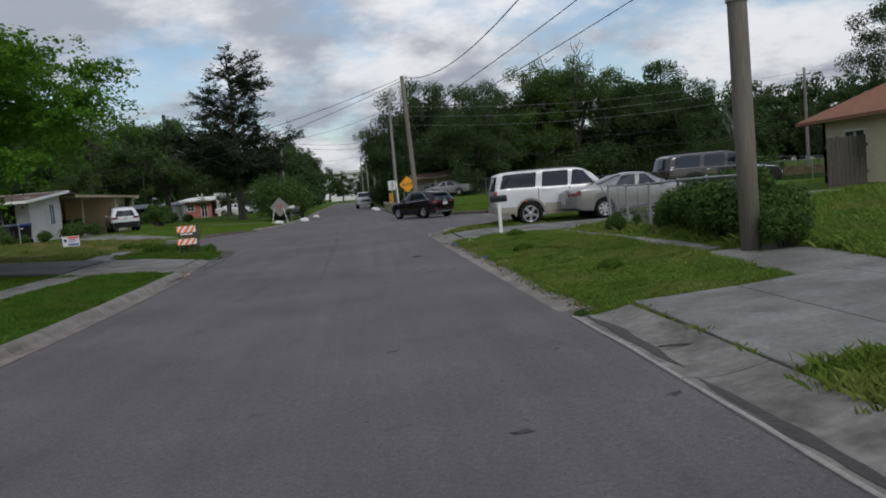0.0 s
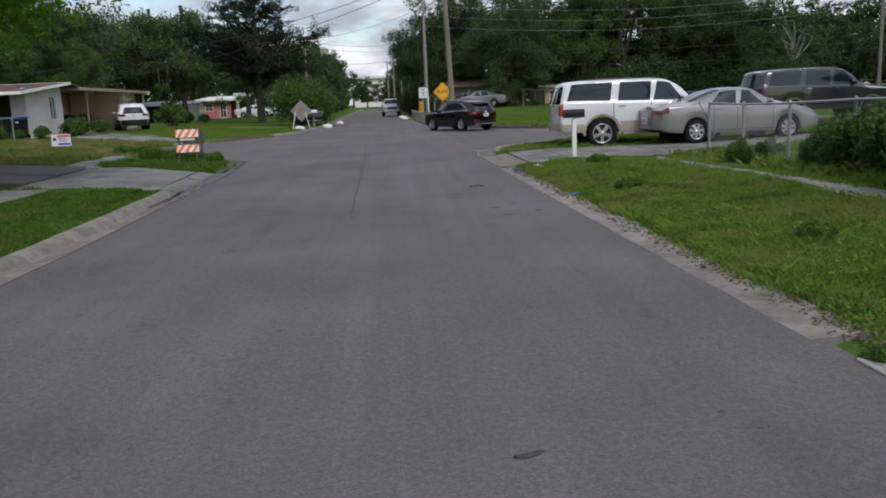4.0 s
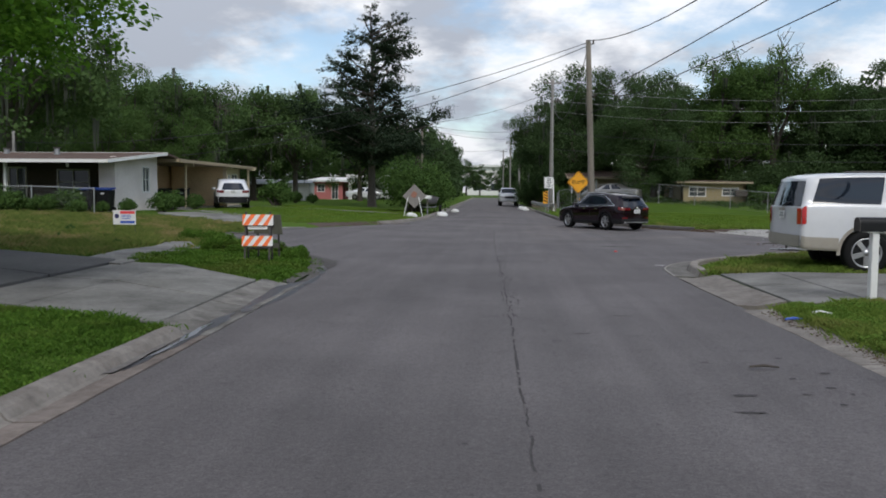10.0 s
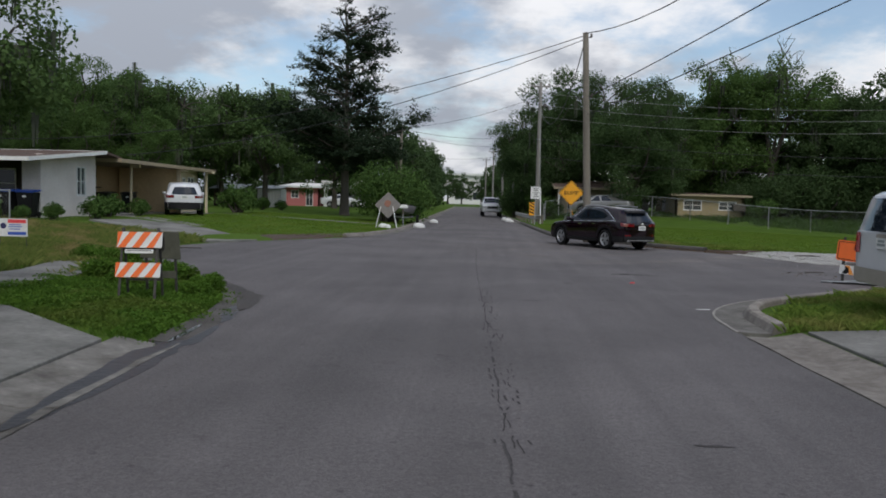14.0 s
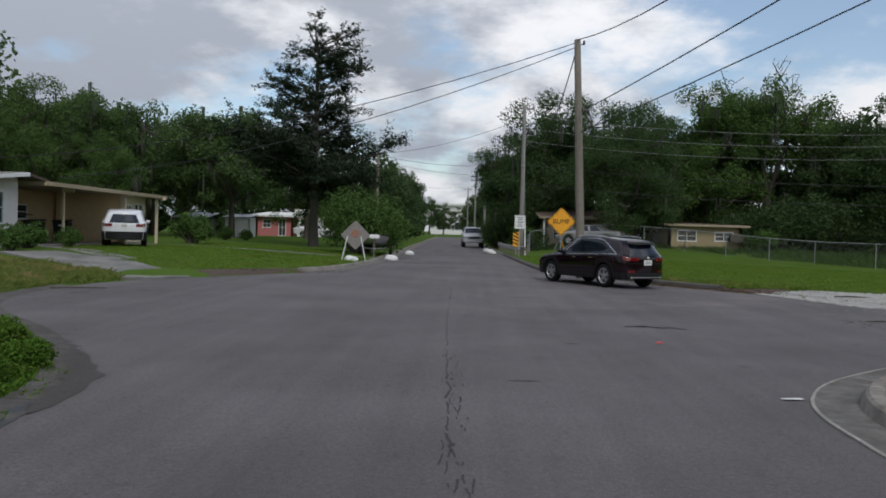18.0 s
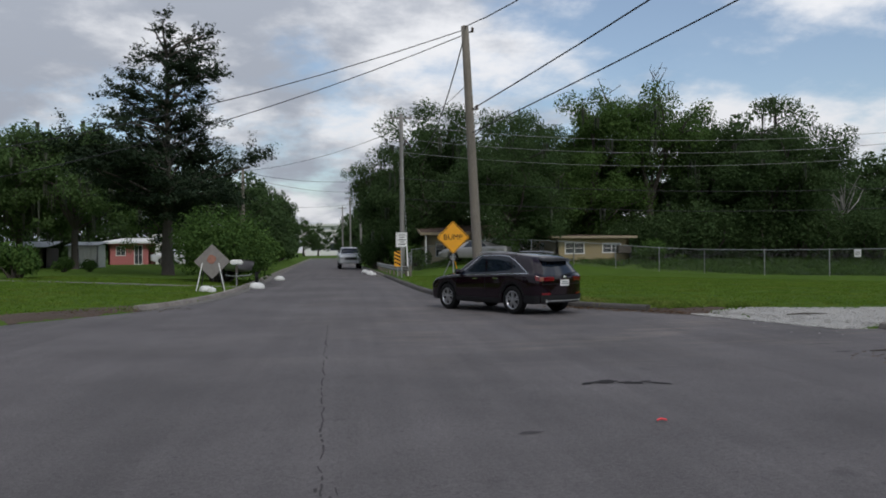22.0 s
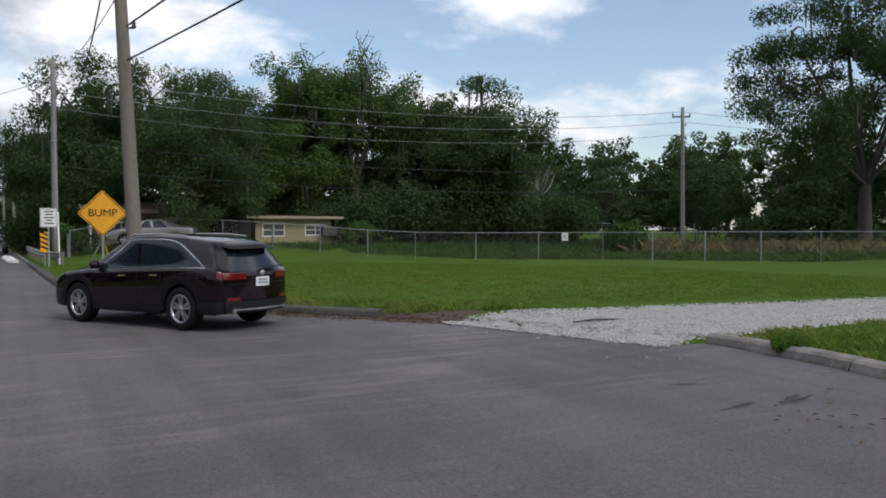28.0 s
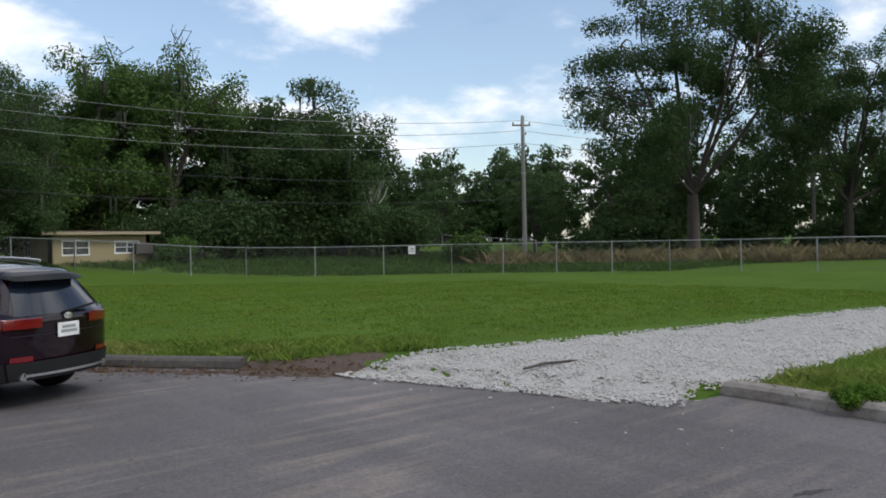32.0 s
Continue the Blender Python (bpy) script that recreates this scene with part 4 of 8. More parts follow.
def utility_pole(base, top, r0, r1, material, label, arms=(), pins=(), box_at=None, bands=()):
    b, t = Vector(base), Vector(top)
    ob = thing("utility_pole", Matrix.Translation(b), label, "utility pole", "poles along the street")
    d = t - b
    pts = [d * k / 6 - Vector((0, 0, 0.3 if k == 0 else 0)) for k in range(7)]
    part("shaft", tube(pts, [r0 + (r1 - r0) * k / 6 for k in range(7)], 12), material, ob, smooth=True)
    for z, half, turn in arms:
        p = d * (z / d.z)
        part("crossarm", box(half * 2, 0.09, 0.11, p + Vector((0, 0.12, 0)), 0.01, pose(0, 0, 0, 0, 0, turn)), material, ob)
        for s in (-0.9, 0.0, 0.9):
            q = p + Vector((0, 0.12, 0.055)) + pose(0, 0, 0, 0, 0, turn) @ Vector((half * s, 0, 0))
            insulator(ob, q.x, q.y, q.z)
    for z in pins:
        p = d * (z / d.z)
        part("bracket", tube([p, p + Vector((0.22, -0.05, 0.02))], 0.02, 6), DARK_STEEL, ob)
        insulator(ob, p.x + 0.22, p.y - 0.05, p.z)
    for z in bands:
        p = d * (z / d.z)
        part("band", tube([p - Vector((0, 0, 0.03)), p + Vector((0, 0, 0.03))], r0 + 0.012, 12), GALV, ob)
    if box_at:
        p = d * (box_at / d.z)
        bm = tube([p + Vector((0.28, 0, -0.35)), p + Vector((0.28, 0, -0.3)), p + Vector((0.28, 0, 0.35)), p + Vector((0.28, 0, 0.42))], [0.2, 0.23, 0.23, 0.1], 12)
        part("transformer", bm, GALV, ob, "grey steel transformer can", smooth=True)
    return ob


P1 = (3.41, 50.3, 8.34)
utility_pole((3.66, 49.5, 0.05), P1, 0.16, 0.115, POLE_WOOD, "leaning weathered wooden utility pole behind a parked car", pins=(8.1, 5.7))
utility_pole((3.27, 77.66, 0), (3.28, 77.66, 10.35), 0.17, 0.12, POLE_GREY, "tall grey wooden utility pole with a short arm", arms=((10.1, 0.7, 5),), pins=(8.6, 7.6), bands=(6.2,))
utility_pole((40.1, 71.4, -0.2), (40.1, 71.4, 9.5), 0.16, 0.11, POLE_GREY, "grey wooden utility pole at the edge of a field", arms=((9.1, 0.6, -30),), pins=(8.5, 7.7), bands=(6.0,))
utility_pole((6.36, 12.72, 0.1), (6.28, 12.6, 10.5), 0.14, 0.115, POLE_WOOD, "stout brown wooden utility pole on a grass verge", bands=(3.6,), pins=(8.0, 7.0))
utility_pole((2.9, 98.4, 0), (2.82, 98.4, 9.6), 0.16, 0.11, POLE_GREY, "far grey wooden utility pole beside the street", arms=((9.3, 0.8, 0),))
utility_pole((2.1, 100.4, 0), (2.15, 100.4, 9.4), 0.15, 0.10, POLE_GREY, "far grey wooden utility pole beside the street", pins=(9.0,))
utility_pole((1.4, 123.6, 0), (1.3, 123.6, 10), 0.16, 0.11, POLE_GREY, "far grey utility pole carrying a transformer", box_at=8.2)
utility_pole((0.2, 150.7, 0), (0.2, 150.7, 10), 0.16, 0.11, POLE_GREY, "far grey wooden utility pole beside the street", arms=((9.7, 0.8, 0),))
utility_pole((-1.2, 185, 0), (-1.2, 185, 10.5), 0.16, 0.11, POLE_GREY, "far grey wooden utility pole beside the street", arms=((10.1, 0.8, 0),))
utility_pole((-9.0, 96, 0.2), (-9.0, 96, 8.8), 0.15, 0.11, POLE_WOOD, "dark wooden utility pole among far trees", pins=(8.5,))
utility_pole((70, 66.5, 0), (70, 66.5, 11.0), 0.16, 0.11, POLE_GREY, "grey wooden utility pole among big trees", arms=((10.6, 0.6, -30),))
utility_pole((14.0, 4.0, 0.4), (14.0, 4.0, 11.0), 0.16, 0.11, POLE_GREY, "grey wooden utility pole in a front yard", pins=(9.6,))
utility_pole((18.0, 4.0, 0.4), (18.0, 4.0, 11.4), 0.16, 0.11, POLE_GREY, "grey wooden utility pole in a front yard", pins=(10.0,))
utility_pole((-27.0, 55.0, 0.4), (-27.0, 55.0, 4.6), 0.09, 0.07, POLE_GREY, "short service pole behind a low house")


def cable(a, b, sag, r, material=None, name="overhead_wire", label="thin black overhead wire between poles"):
    a, b = Vector(a), Vector(b)
    pts = [a.lerp(b, k / 14) - Vector((0, 0, sag * 4 * (k / 14) * (1 - k / 14))) for k in range(15)]
    ob = solid(name, tube(pts, r, 4, cap=False), material or WIRE, True)
    return tagged(ob, label, "power line", "overhead wires")


for dz, dx, end in ((0.0, 0.0, (40.1, 71.4, 9.2)), (-0.9, 0.1, (40.1, 71.4, 8.55)), (-1.75, 0.1, (40.1, 71.4, 7.75))):
    cable((3.28 + dx, 77.6, 9.6 + dz), end, 1.1, 0.014, WIRE_PALE)
    cable(end, (70, 66.5, end[2] + 1.0), 0.7, 0.014, WIRE_PALE)
for z0, z1 in ((6.2, 5.4), (4.9, 4.2)):
    cable((3.28, 77.6, z0), (40.1, 71.4, z1), 0.7, 0.018)
    cable((40.1, 71.4, z1), (70, 66.5, z1 + 0.7), 0.5, 0.018)
cable(P1, (6.25, 12.6, 7.2), 1.5, 0.020)
cable((3.55, 49.8, 5.75), (14.0, 4.0, 10.4), 0.6, 0.022)
cable((3.55, 49.8, 5.05), (18.0, 4.0, 10.9), 0.6, 0.022)
cable((3.41, 50.3, 8.25), (-27, 55, 4.0), 1.4, 0.016, label="black service wire running over the street to a house")
cable((3.41, 50.3, 8.1), (-17.6, 55, 3.3), 0.8, 0.016, label="black service wire running over the street to a house")
cable((3.41, 50.3, 8.1), (3.28, 77.6, 8.6), 2.2, 0.02)
cable((3.5, 50.0, 6.6), (3.28, 77.6, 9.9), 0.5, 0.012)
for a, b in (((3.28, 77.6, 10.2), (2.85, 98.4, 9.4)), ((3.28, 77.6, 8.6), (2.15, 100.4, 9.0)), ((2.85, 98.4, 9.4), (1.3, 123.6, 9.6)), ((2.15, 100.4, 8.0), (1.3, 123.6, 8.2)), ((1.3, 123.6, 9.6), (0.2, 150.7, 9.8)), ((0.2, 150.7, 9.8), (-1.2, 185, 10.2)), ((2.85, 98.4, 8.0), (-9.0, 96, 8.4)), ((1.3, 123.6, 8.8), (-9.0, 96, 8.0)), ((3.28, 77.6, 9.4), (-9, 96, 8.5)), ((0.2, 150.7, 8.8), (-14, 140, 8.4))):
    cable(a, b, 0.5, 0.016)


# ---- fences ----
def chain_fence(points, height, label, spacing=3.05, mesh=0.075, wire=0.0014, rail=True, z=None, base_kind="chain-link fence"):
    """Posts, a top rail and a net of real wires between the points of the plan."""
    t = thing("chain_link_fence", pose(0, 0, 0), label, base_kind)
    for (ax, ay), (bx, by) in zip(points, points[1:]):
        a, b = Vector((ax, ay, 0)), Vector((bx, by, 0))
        n = max(1, round((b - a).length / spacing))
        foot = []
        for k in range(n + 1):
            p = a.lerp(b, k / n)
            p.z = lie(p.x, p.y) if z is None else z
            foot.append(p)
            lean = Vector((0.02 * wobble(p.x, p.y, 2.3), 0.02 * wobble(p.x, p.y, 2.9), 0))
            part("post", tube([p - Vector((0, 0, 0.2)), p + Vector((0, 0, height + 0.02)) + lean, p + Vector((0, 0, height + 0.05)) + lean], [0.03, 0.03, 0.012], 8), GALV, t)
        up = Vector((0, 0, height))
        if rail:
            part("rail", tube([p + up for p in foot], 0.021, 6), GALV, t)
        verts, faces = [], []
        length = (b - a).length
        d = (b - a).normalized()
        side = Vector((-d.y, d.x, 0)) * wire

        def ground(s):
            k = min(n - 1, int(s / length * n))
            f = s / length * n - k
            return foot[k].lerp(foot[k + 1], f)

        s = -height
        while s < length:
            for sign in (1, -1):
                s0, s1 = (s, s + height) if sign > 0 else (s + height, s)
                lo, hi = max(0, min(s, s + height)), min(length, max(s, s + height))
                if hi - lo < 0.02:
                    continue
                z0 = (lo - s) if sign > 0 else (s + height - lo)
                z1 = (hi - s) if sign > 0 else (s + height - hi)
                p, q = ground(lo) + Vector((0, 0, z0)), ground(hi - 1e-4) + Vector((0, 0, z1))
                o = len(verts)
                w = Vector((0, 0, wire * 1.3))
                verts += [p - w, p + w, q + w, q - w, p - side, p + side, q + side, q - side]
                faces += [(o, o + 1, o + 2, o + 3), (o + 4, o + 5, o + 6, o + 7)]
            s += mesh
        net = raw("wire_mesh", verts, faces, GALV, t)
        tagged(net, kind="stuff")
    return t


chain_fence([(4.1, 80.8), (14.3, 76.8), (21.4, 73.0), (29.5, 66.5), (35.3, 57.5), (39.5, 49)], 1.5, "tall galvanised chain-link fence across a field", mesh=0.09)
chain_fence([(4.1, 80.8), (4.3, 96)], 1.3, "galvanised chain-link fence beside the street", mesh=0.12)
chain_fence([(6.55, 13.2), (7.0, 17.0), (7.75, 24.2)], 1.05, "rusty low chain-link fence round a yard", spacing=2.4, mesh=0.07)
chain_fence([(22, 92), (31, 84), (44, 74)], 1.5, "far chain-link fence at the back of a field", mesh=0.14)
chain_fence([(-24.5, 43.8), (-17.0, 44.6)], 1.1, "low chain-link fence in front of a porch", spacing=2.4, mesh=0.09)
crooked = thing("bent_post", pose(7.75, 24.3, lie(7.75, 24.3)), "bent galvanised fence post leaning at a driveway", "post")
part("shaft", tube([(0, 0, 0), (0.06, 0, 0.35), (-0.02, 0, 0.75), (-0.2, 0.02, 1.1)], 0.03, 8), GALV, crooked, smooth=True)


# ---- signs ----
def letters(text, size, at, parent, material, name="lettering", turn=None, depth=0.002, label=""):
    cu = bpy.data.curves.new(name, "FONT")
    cu.body, cu.size, cu.align_x, cu.align_y, cu.extrude = text, size, "CENTER", "CENTER", depth
    tmp = bpy.data.objects.new(name, cu)
    me = bpy.data.meshes.new_from_object(tmp)
    bpy.data.objects.remove(tmp)
    me.name = name
    me.materials.clear()
    me.materials.append(material)
    me.transform(Matrix.Translation(at) @ (turn or Matrix()) @ pose(0, 0, 0, 90))
    ob = new(name, me)
    ob.parent = parent
    return tagged(ob, label)


def rounded(w, h, r, n=4):
    pts = []
    for cx, cz, a0 in ((w / 2 - r, h / 2 - r, 0), (-w / 2 + r, h / 2 - r, 90), (-w / 2 + r, -h / 2 + r, 180), (w / 2 - r, -h / 2 + r, 270)):
        pts += [(cx + r * math.cos(radians(a0 + 90 * k / n)), cz + r * math.sin(radians(a0 + 90 * k / n))) for k in range(n + 1)]
    return pts


def moved(bm, m):
    bmesh.ops.transform(bm, matrix=m, verts=bm.verts)
    return bm


def frame_band(w, h, r, t, depth, bm=None):
    """A flat band round a sign."""
    bm = bm or bmesh.new()
    a, b = rounded(w, h, r), rounded(w - 2 * t, h - 2 * t, max(0.005, r - t))
    va = [bm.verts.new((x, 0, z)) for x, z in a]
    vb = [bm.verts.new((x, 0, z)) for x, z in b]
    n = len(a)
    for k in range(n):
        bm.faces.new((va[k], va[(k + 1) % n], vb[(k + 1) % n], vb[k]))
    return bm


def bump_sign():
    t = thing("warning_sign", pose(3.29, 52.65, 0.19, 0, 0, -6), "yellow diamond warning sign reading BUMP on a post", "road sign")
    tilt = pose(0, 0, 1.78, 0, 45, 0)
    part("plate", moved(prism(rounded(0.78, 0.78, 0.05), 0.006), tilt), YELLOW, t, "yellow-orange diamond plate")
    part("border", moved(frame_band(0.74, 0.74, 0.04, 0.016, 0), Matrix.Translation((0, -0.006, 0)) @ tilt), BLACK, t)
    letters("BUMP", 0.25, (0, -0.006, 1.78), t, BLACK, label="black capital letters")
    part("post", box(0.05, 0.04, 1.9, (0.0, 0.03, 0.9), 0.006), GALV, t)
    part("brace", tube([(-0.55, 0.3, 0.0), (-0.1, 0.05, 1.0)], 0.02, 6), GALV, t)
    part("brace", tube([(0.3, 0.4, 0.0), (0.05, 0.05, 1.0)], 0.02, 6), YELLOW, t, "yellow brace leg")
    for z in (1.5, 2.05):
        part("bolt", tube([(0, -0.012, z), (0, 0.05, z)], 0.012, 6), GALV, t)


def limit_sign():
    t = thing("street_sign", pose(2.7, 69.75, 0.05, 0, 0, 4), "white rectangular street sign with black text lines", "road sign")
    part("plate", moved(prism(rounded(0.64, 0.8, 0.04), 0.006), pose(0, 0, 2.1)), SIGN_WHITE, t)
    part("border", moved(frame_band(0.6, 0.76, 0.03, 0.012, 0), pose(0, -0.005, 2.1)), BLACK, t)
    for z, w in ((2.36, 0.34), (2.24, 0.28), (2.1, 0.4), (1.98, 0.2), (1.86, 0.36)):
        part("text_line", box(w, 0.003, 0.045, (0.02, -0.006, z)), BLACK, t)
    part("post", box(0.055, 0.035, 2.6, (0, 0.025, 1.25), 0.005), GALV, t)


def hazard_marker():
    t = thing("hazard_marker", pose(2.62, 72.2, 0.05), "yellow and black striped hazard marker at a guardrail", "road sign")
    part("plate", moved(prism(rounded(0.36, 0.9, 0.03), 0.006), pose(0, 0, 1.05)), YELLOW, t)
    for k in range(4):
        z = 0.72 + k * 0.21
        part("stripe", prism([(-0.17, z + 0.12), (0.17, z - 0.06), (0.17, z + 0.04), (-0.17, z + 0.2)], 0.004, moved(bmesh.new(), Matrix())), BLACK, t).location.y = -0.006
    part("post", box(0.05, 0.035, 1.5, (0, 0.025, 0.72), 0.005), GALV, t)


def barricade(m, label):
    """A folding A-frame barricade with two striped boards and a back leg pair."""
    t = thing("barricade", m, label, "barricade")
    for s in (-1, 1):
        part("front_leg", box(0.035, 0.03, 1.14, (s * 0.26, -0.13, 0.55), 0.004, pose(0, 0, 0, -12)), DARK_STEEL, t)
        part("back_leg", box(0.035, 0.03, 1.14, (s * 0.26, 0.13, 0.55), 0.004, pose(0, 0, 0, 12)), DARK_STEEL, t)
    for z, y in ((0.93, -0.065), (0.48, -0.16)):
        lean = pose(0, y, z, -12)
        h = 0.24 if z > 0.6 else 0.22
        board = part("board", moved(prism(rounded(0.66, h, 0.02), 0.02), lean), SIGN_WHITE, t, "white board with orange diagonal stripes")
        for k in range(-2, 3):
            x0 = k * 0.21
            pts = [(x0 - 0.105, -h / 2), (x0 + 0.0, -h / 2), (x0 + 0.105 + h * 0.25, h / 2), (x0 + h * 0.25, h / 2)]
            pts = [(min(0.328, max(-0.328, x)), zz) for x, zz in pts]
            if max(p[0] for p in pts) - min(p[0] for p in pts) < 0.03:
                continue
            part("stripe", moved(prism(pts, 0.003), lean @ Matrix.Translation((0, -0.013, 0))), ORANGE, board)
    part("name_plate", moved(prism(rounded(0.42, 0.06, 0.01), 0.004), pose(0, -0.105, 0.76, -12)), SIGN_WHITE, t, "white strip with two lines of small text")
    for z in (0.772, 0.75):
        part("text_line", moved(box(0.36, 0.002, 0.009), pose(0, -0.109 + (0.772 - z) * 0.2, z, -12)), BLACK, t)
    part("back_board", moved(prism(rounded(0.66, 0.3, 0.04), 0.02), pose(0, 0.07, 0.9, 12)), DARK_STEEL, t)
    part("crossbar", box(0.56, 0.025, 0.03, (0, 0.2, 0.3), 0.004), DARK_STEEL, t)
    return t


def folded_sign(m):
    t = thing("folded_sign", m, "dark olive folded road sign seen from behind", "road sign")
    for s in (-1, 1):
        part("leg", box(0.04, 0.03, 0.95, (s * 0.24, 0, 0.46), 0.004, pose(0, 0, 0, 6)), DARK_STEEL, t)
    part("panel", moved(prism([(-0.33, 0.62), (0.34, 0.6), (0.3, 1.06), (-0.28, 1.06)], 0.03, bevel=0.006), pose(0, -0.05, 0, 0)), OLIVE, t)
    part("crossbar", box(0.5, 0.025, 0.12, (0, 0, 0.34), 0.004), OLIVE, t)


def back_sign():
    """A temporary diamond sign seen from its grey back, on a splayed stand."""
    t = thing("temporary_sign", pose(-5.35, 57.3, lie(-5.35, 57.3), 0, 0, 4), "bare grey diamond sign on a splayed metal stand", "road sign")
    part("plate", moved(prism(rounded(0.94, 0.94, 0.06), 0.008), pose(0.06, 0, 1.12, -4, 45)), SIGN_BACK, t)
    part("stain", moved(prism(rounded(0.3, 0.32, 0.1), 0.003), pose(0.04, -0.02, 1.2, -4, 30)), RUST, t, "faded red marking")
    for s in (-1, 1):
        part("leg", tube([(s * 0.52, -0.12, 0), (s * 0.3, -0.02, 1.05)], 0.022, 6), WHITE_PAINT, t)
        part("back_leg", tube([(s * 0.42, 0.55, 0), (s * 0.22, 0.05, 1.05)], 0.022, 6), DARK_STEEL, t)


def sandbag(x, y, z, turn, size, material, label):
    t = thing("sandbag", pose(x, y, z, 0, 0, turn), label, "sandbag")
    bm = bmesh.new()
    bmesh.ops.create_icosphere(bm, subdivisions=3, radius=1)
    for v in bm.verts:
        n = 1 + 0.18 * noise.noise(v.co * 1.7 + Vector((x, y, 0))) + 0.06 * noise.noise(v.co * 5)
        v.co = Vector((v.co.x * size * n, v.co.y * size * 0.62 * n, max(-0.3, v.co.z) * size * 0.72 * n + size * 0.2))
    part("bag", bm, material, t, smooth=True)


def end_sign():
    """A striped barricade that carries an orange sign."""
    t = thing("road_work_sign", pose(7.38, 34.2, 0.0, 0, 0, -43), "orange sign reading END ROAD WORK on a striped barricade", "road sign")
    lean = pose(0, 0, 0, -3, 4, 0)
    part("plate", moved(prism(rounded(0.98, 0.42, 0.05), 0.008), pose(0.0, 0, 0.655) @ lean), ORANGE, t, "orange reflective plate")
    part("border", moved(frame_band(0.93, 0.37, 0.03, 0.013, 0), pose(0.0, -0.007, 0.655) @ lean), BLACK, t)
    letters("END", 0.15, (0.0, -0.01, 0.735), t, BLACK, turn=lean)
    letters("ROAD WORK", 0.15, (0.0, -0.002, 0.575), t, BLACK, turn=lean)
    for s in (-1, 1):
        part("leg", box(0.05, 0.035, 0.97, (s * 0.36, 0.04, 0.47), 0.004, pose(0, 0, 0, -3)), DARK_STEEL, t)
        part("foot", box(0.05, 0.5, 0.03, (s * 0.36, 0.0, 0.015), 0.004), DARK_STEEL, t)
    board = part("board", moved(prism(rounded(0.92, 0.19, 0.02), 0.02), pose(0.04, 0.0, 0.26) @ lean), SIGN_WHITE, t, "chipped white board with amber diagonal stripes")
    for k in range(4):
        x0 = -0.36 + k * 0.22
        part("stripe", moved(prism([(x0, 0.09), (x0 + 0.09, 0.09), (x0 + 0.19, -0.09), (x0 + 0.1, -0.09)], 0.003), pose(0.04, -0.013, 0.26) @ lean), ORANGE_PALE, board)
    part("chip", moved(prism([(-0.4, -0.06), (-0.34, 0.02), (-0.36, 0.08), (-0.28, 0.04), (-0.26, -0.05), (-0.33, -0.09)], 0.003), pose(0.04, -0.016, 0.26) @ lean), BLACK, board)


bump_sign()
limit_sign()
hazard_marker()
barricade(pose(-4.78, 27.6, lie(-4.78, 27.6), 0, 0, 8) @ Matrix.Diagonal((0.86, 0.86, 0.86, 1)), "A-frame barricade with orange and white stripes standing in weeds")
folded_sign(pose(-4.8, 28.3, lie(-4.8, 28.3), 0, 0, 5) @ Matrix.Diagonal((0.84, 0.84, 0.84, 1)))
back_sign()
end_sign()
for x, y, s, a in ((-5.45, 56.85, 0.24, 20), (-5.2, 56.65, 0.22, 70)):
    sandbag(x, y, lie(x, y), a, s, SANDBAG, "white sandbag holding down a sign stand")
for x, y, s, a in ((-4.0, 60.8, 0.3, 10), (-4.2, 61.3, 0.26, 60), (-3.9, 70.5, 0.28, 15), (1.25, 79.0, 0.3, 30), (0.95, 83.0, 0.32, 80), (1.05, 83.5, 0.28, 10), (1.4, 78.2, 0.22, 20)):
    sandbag(x, y, 0.0 if road_gap(x, y) < 0.2 else lie(x, y), a, s, SANDBAG, "white sandbag lying at the kerb")


def yard_sign():
    t = thing("yard_sign", pose(-10.96, 34.9, lie(-10.96, 34.9), 0, 0, 6) @ Matrix.Diagonal((0.88, 0.88, 0.88, 1)), "white sale sign with red and blue bands on wire legs", "yard sign")
    part("panel", moved(prism(rounded(0.72, 0.46, 0.01), 0.012), pose(0, 0, 0.62)), SIGN_WHITE, t)
    part("red_band", moved(box(0.46, 0.003, 0.09), pose(0.1, -0.008, 0.78)), ORANGE_RED, t)
    part("blue_band", moved(box(0.46, 0.003, 0.08), pose(0.1, -0.008, 0.47)), BLUE, t)
    part("round_mark", moved(tube([(0, 0, 0), (0, 0.003, 0)], 0.075, 16), pose(-0.24, -0.009, 0.66)), NAVY, t)
    for z, w in ((0.69, 0.3), (0.64, 0.34), (0.58, 0.26)):
        part("text_line", moved(box(w, 0.003, 0.022), pose(0.05, -0.008, z)), BLUE, t)
    for s in (-1, 1):
        part("leg", tube([(s * 0.33, 0.01, -0.1), (s * 0.33, 0.01, 0.9)], 0.008, 6), DARK_STEEL, t)


yard_sign()


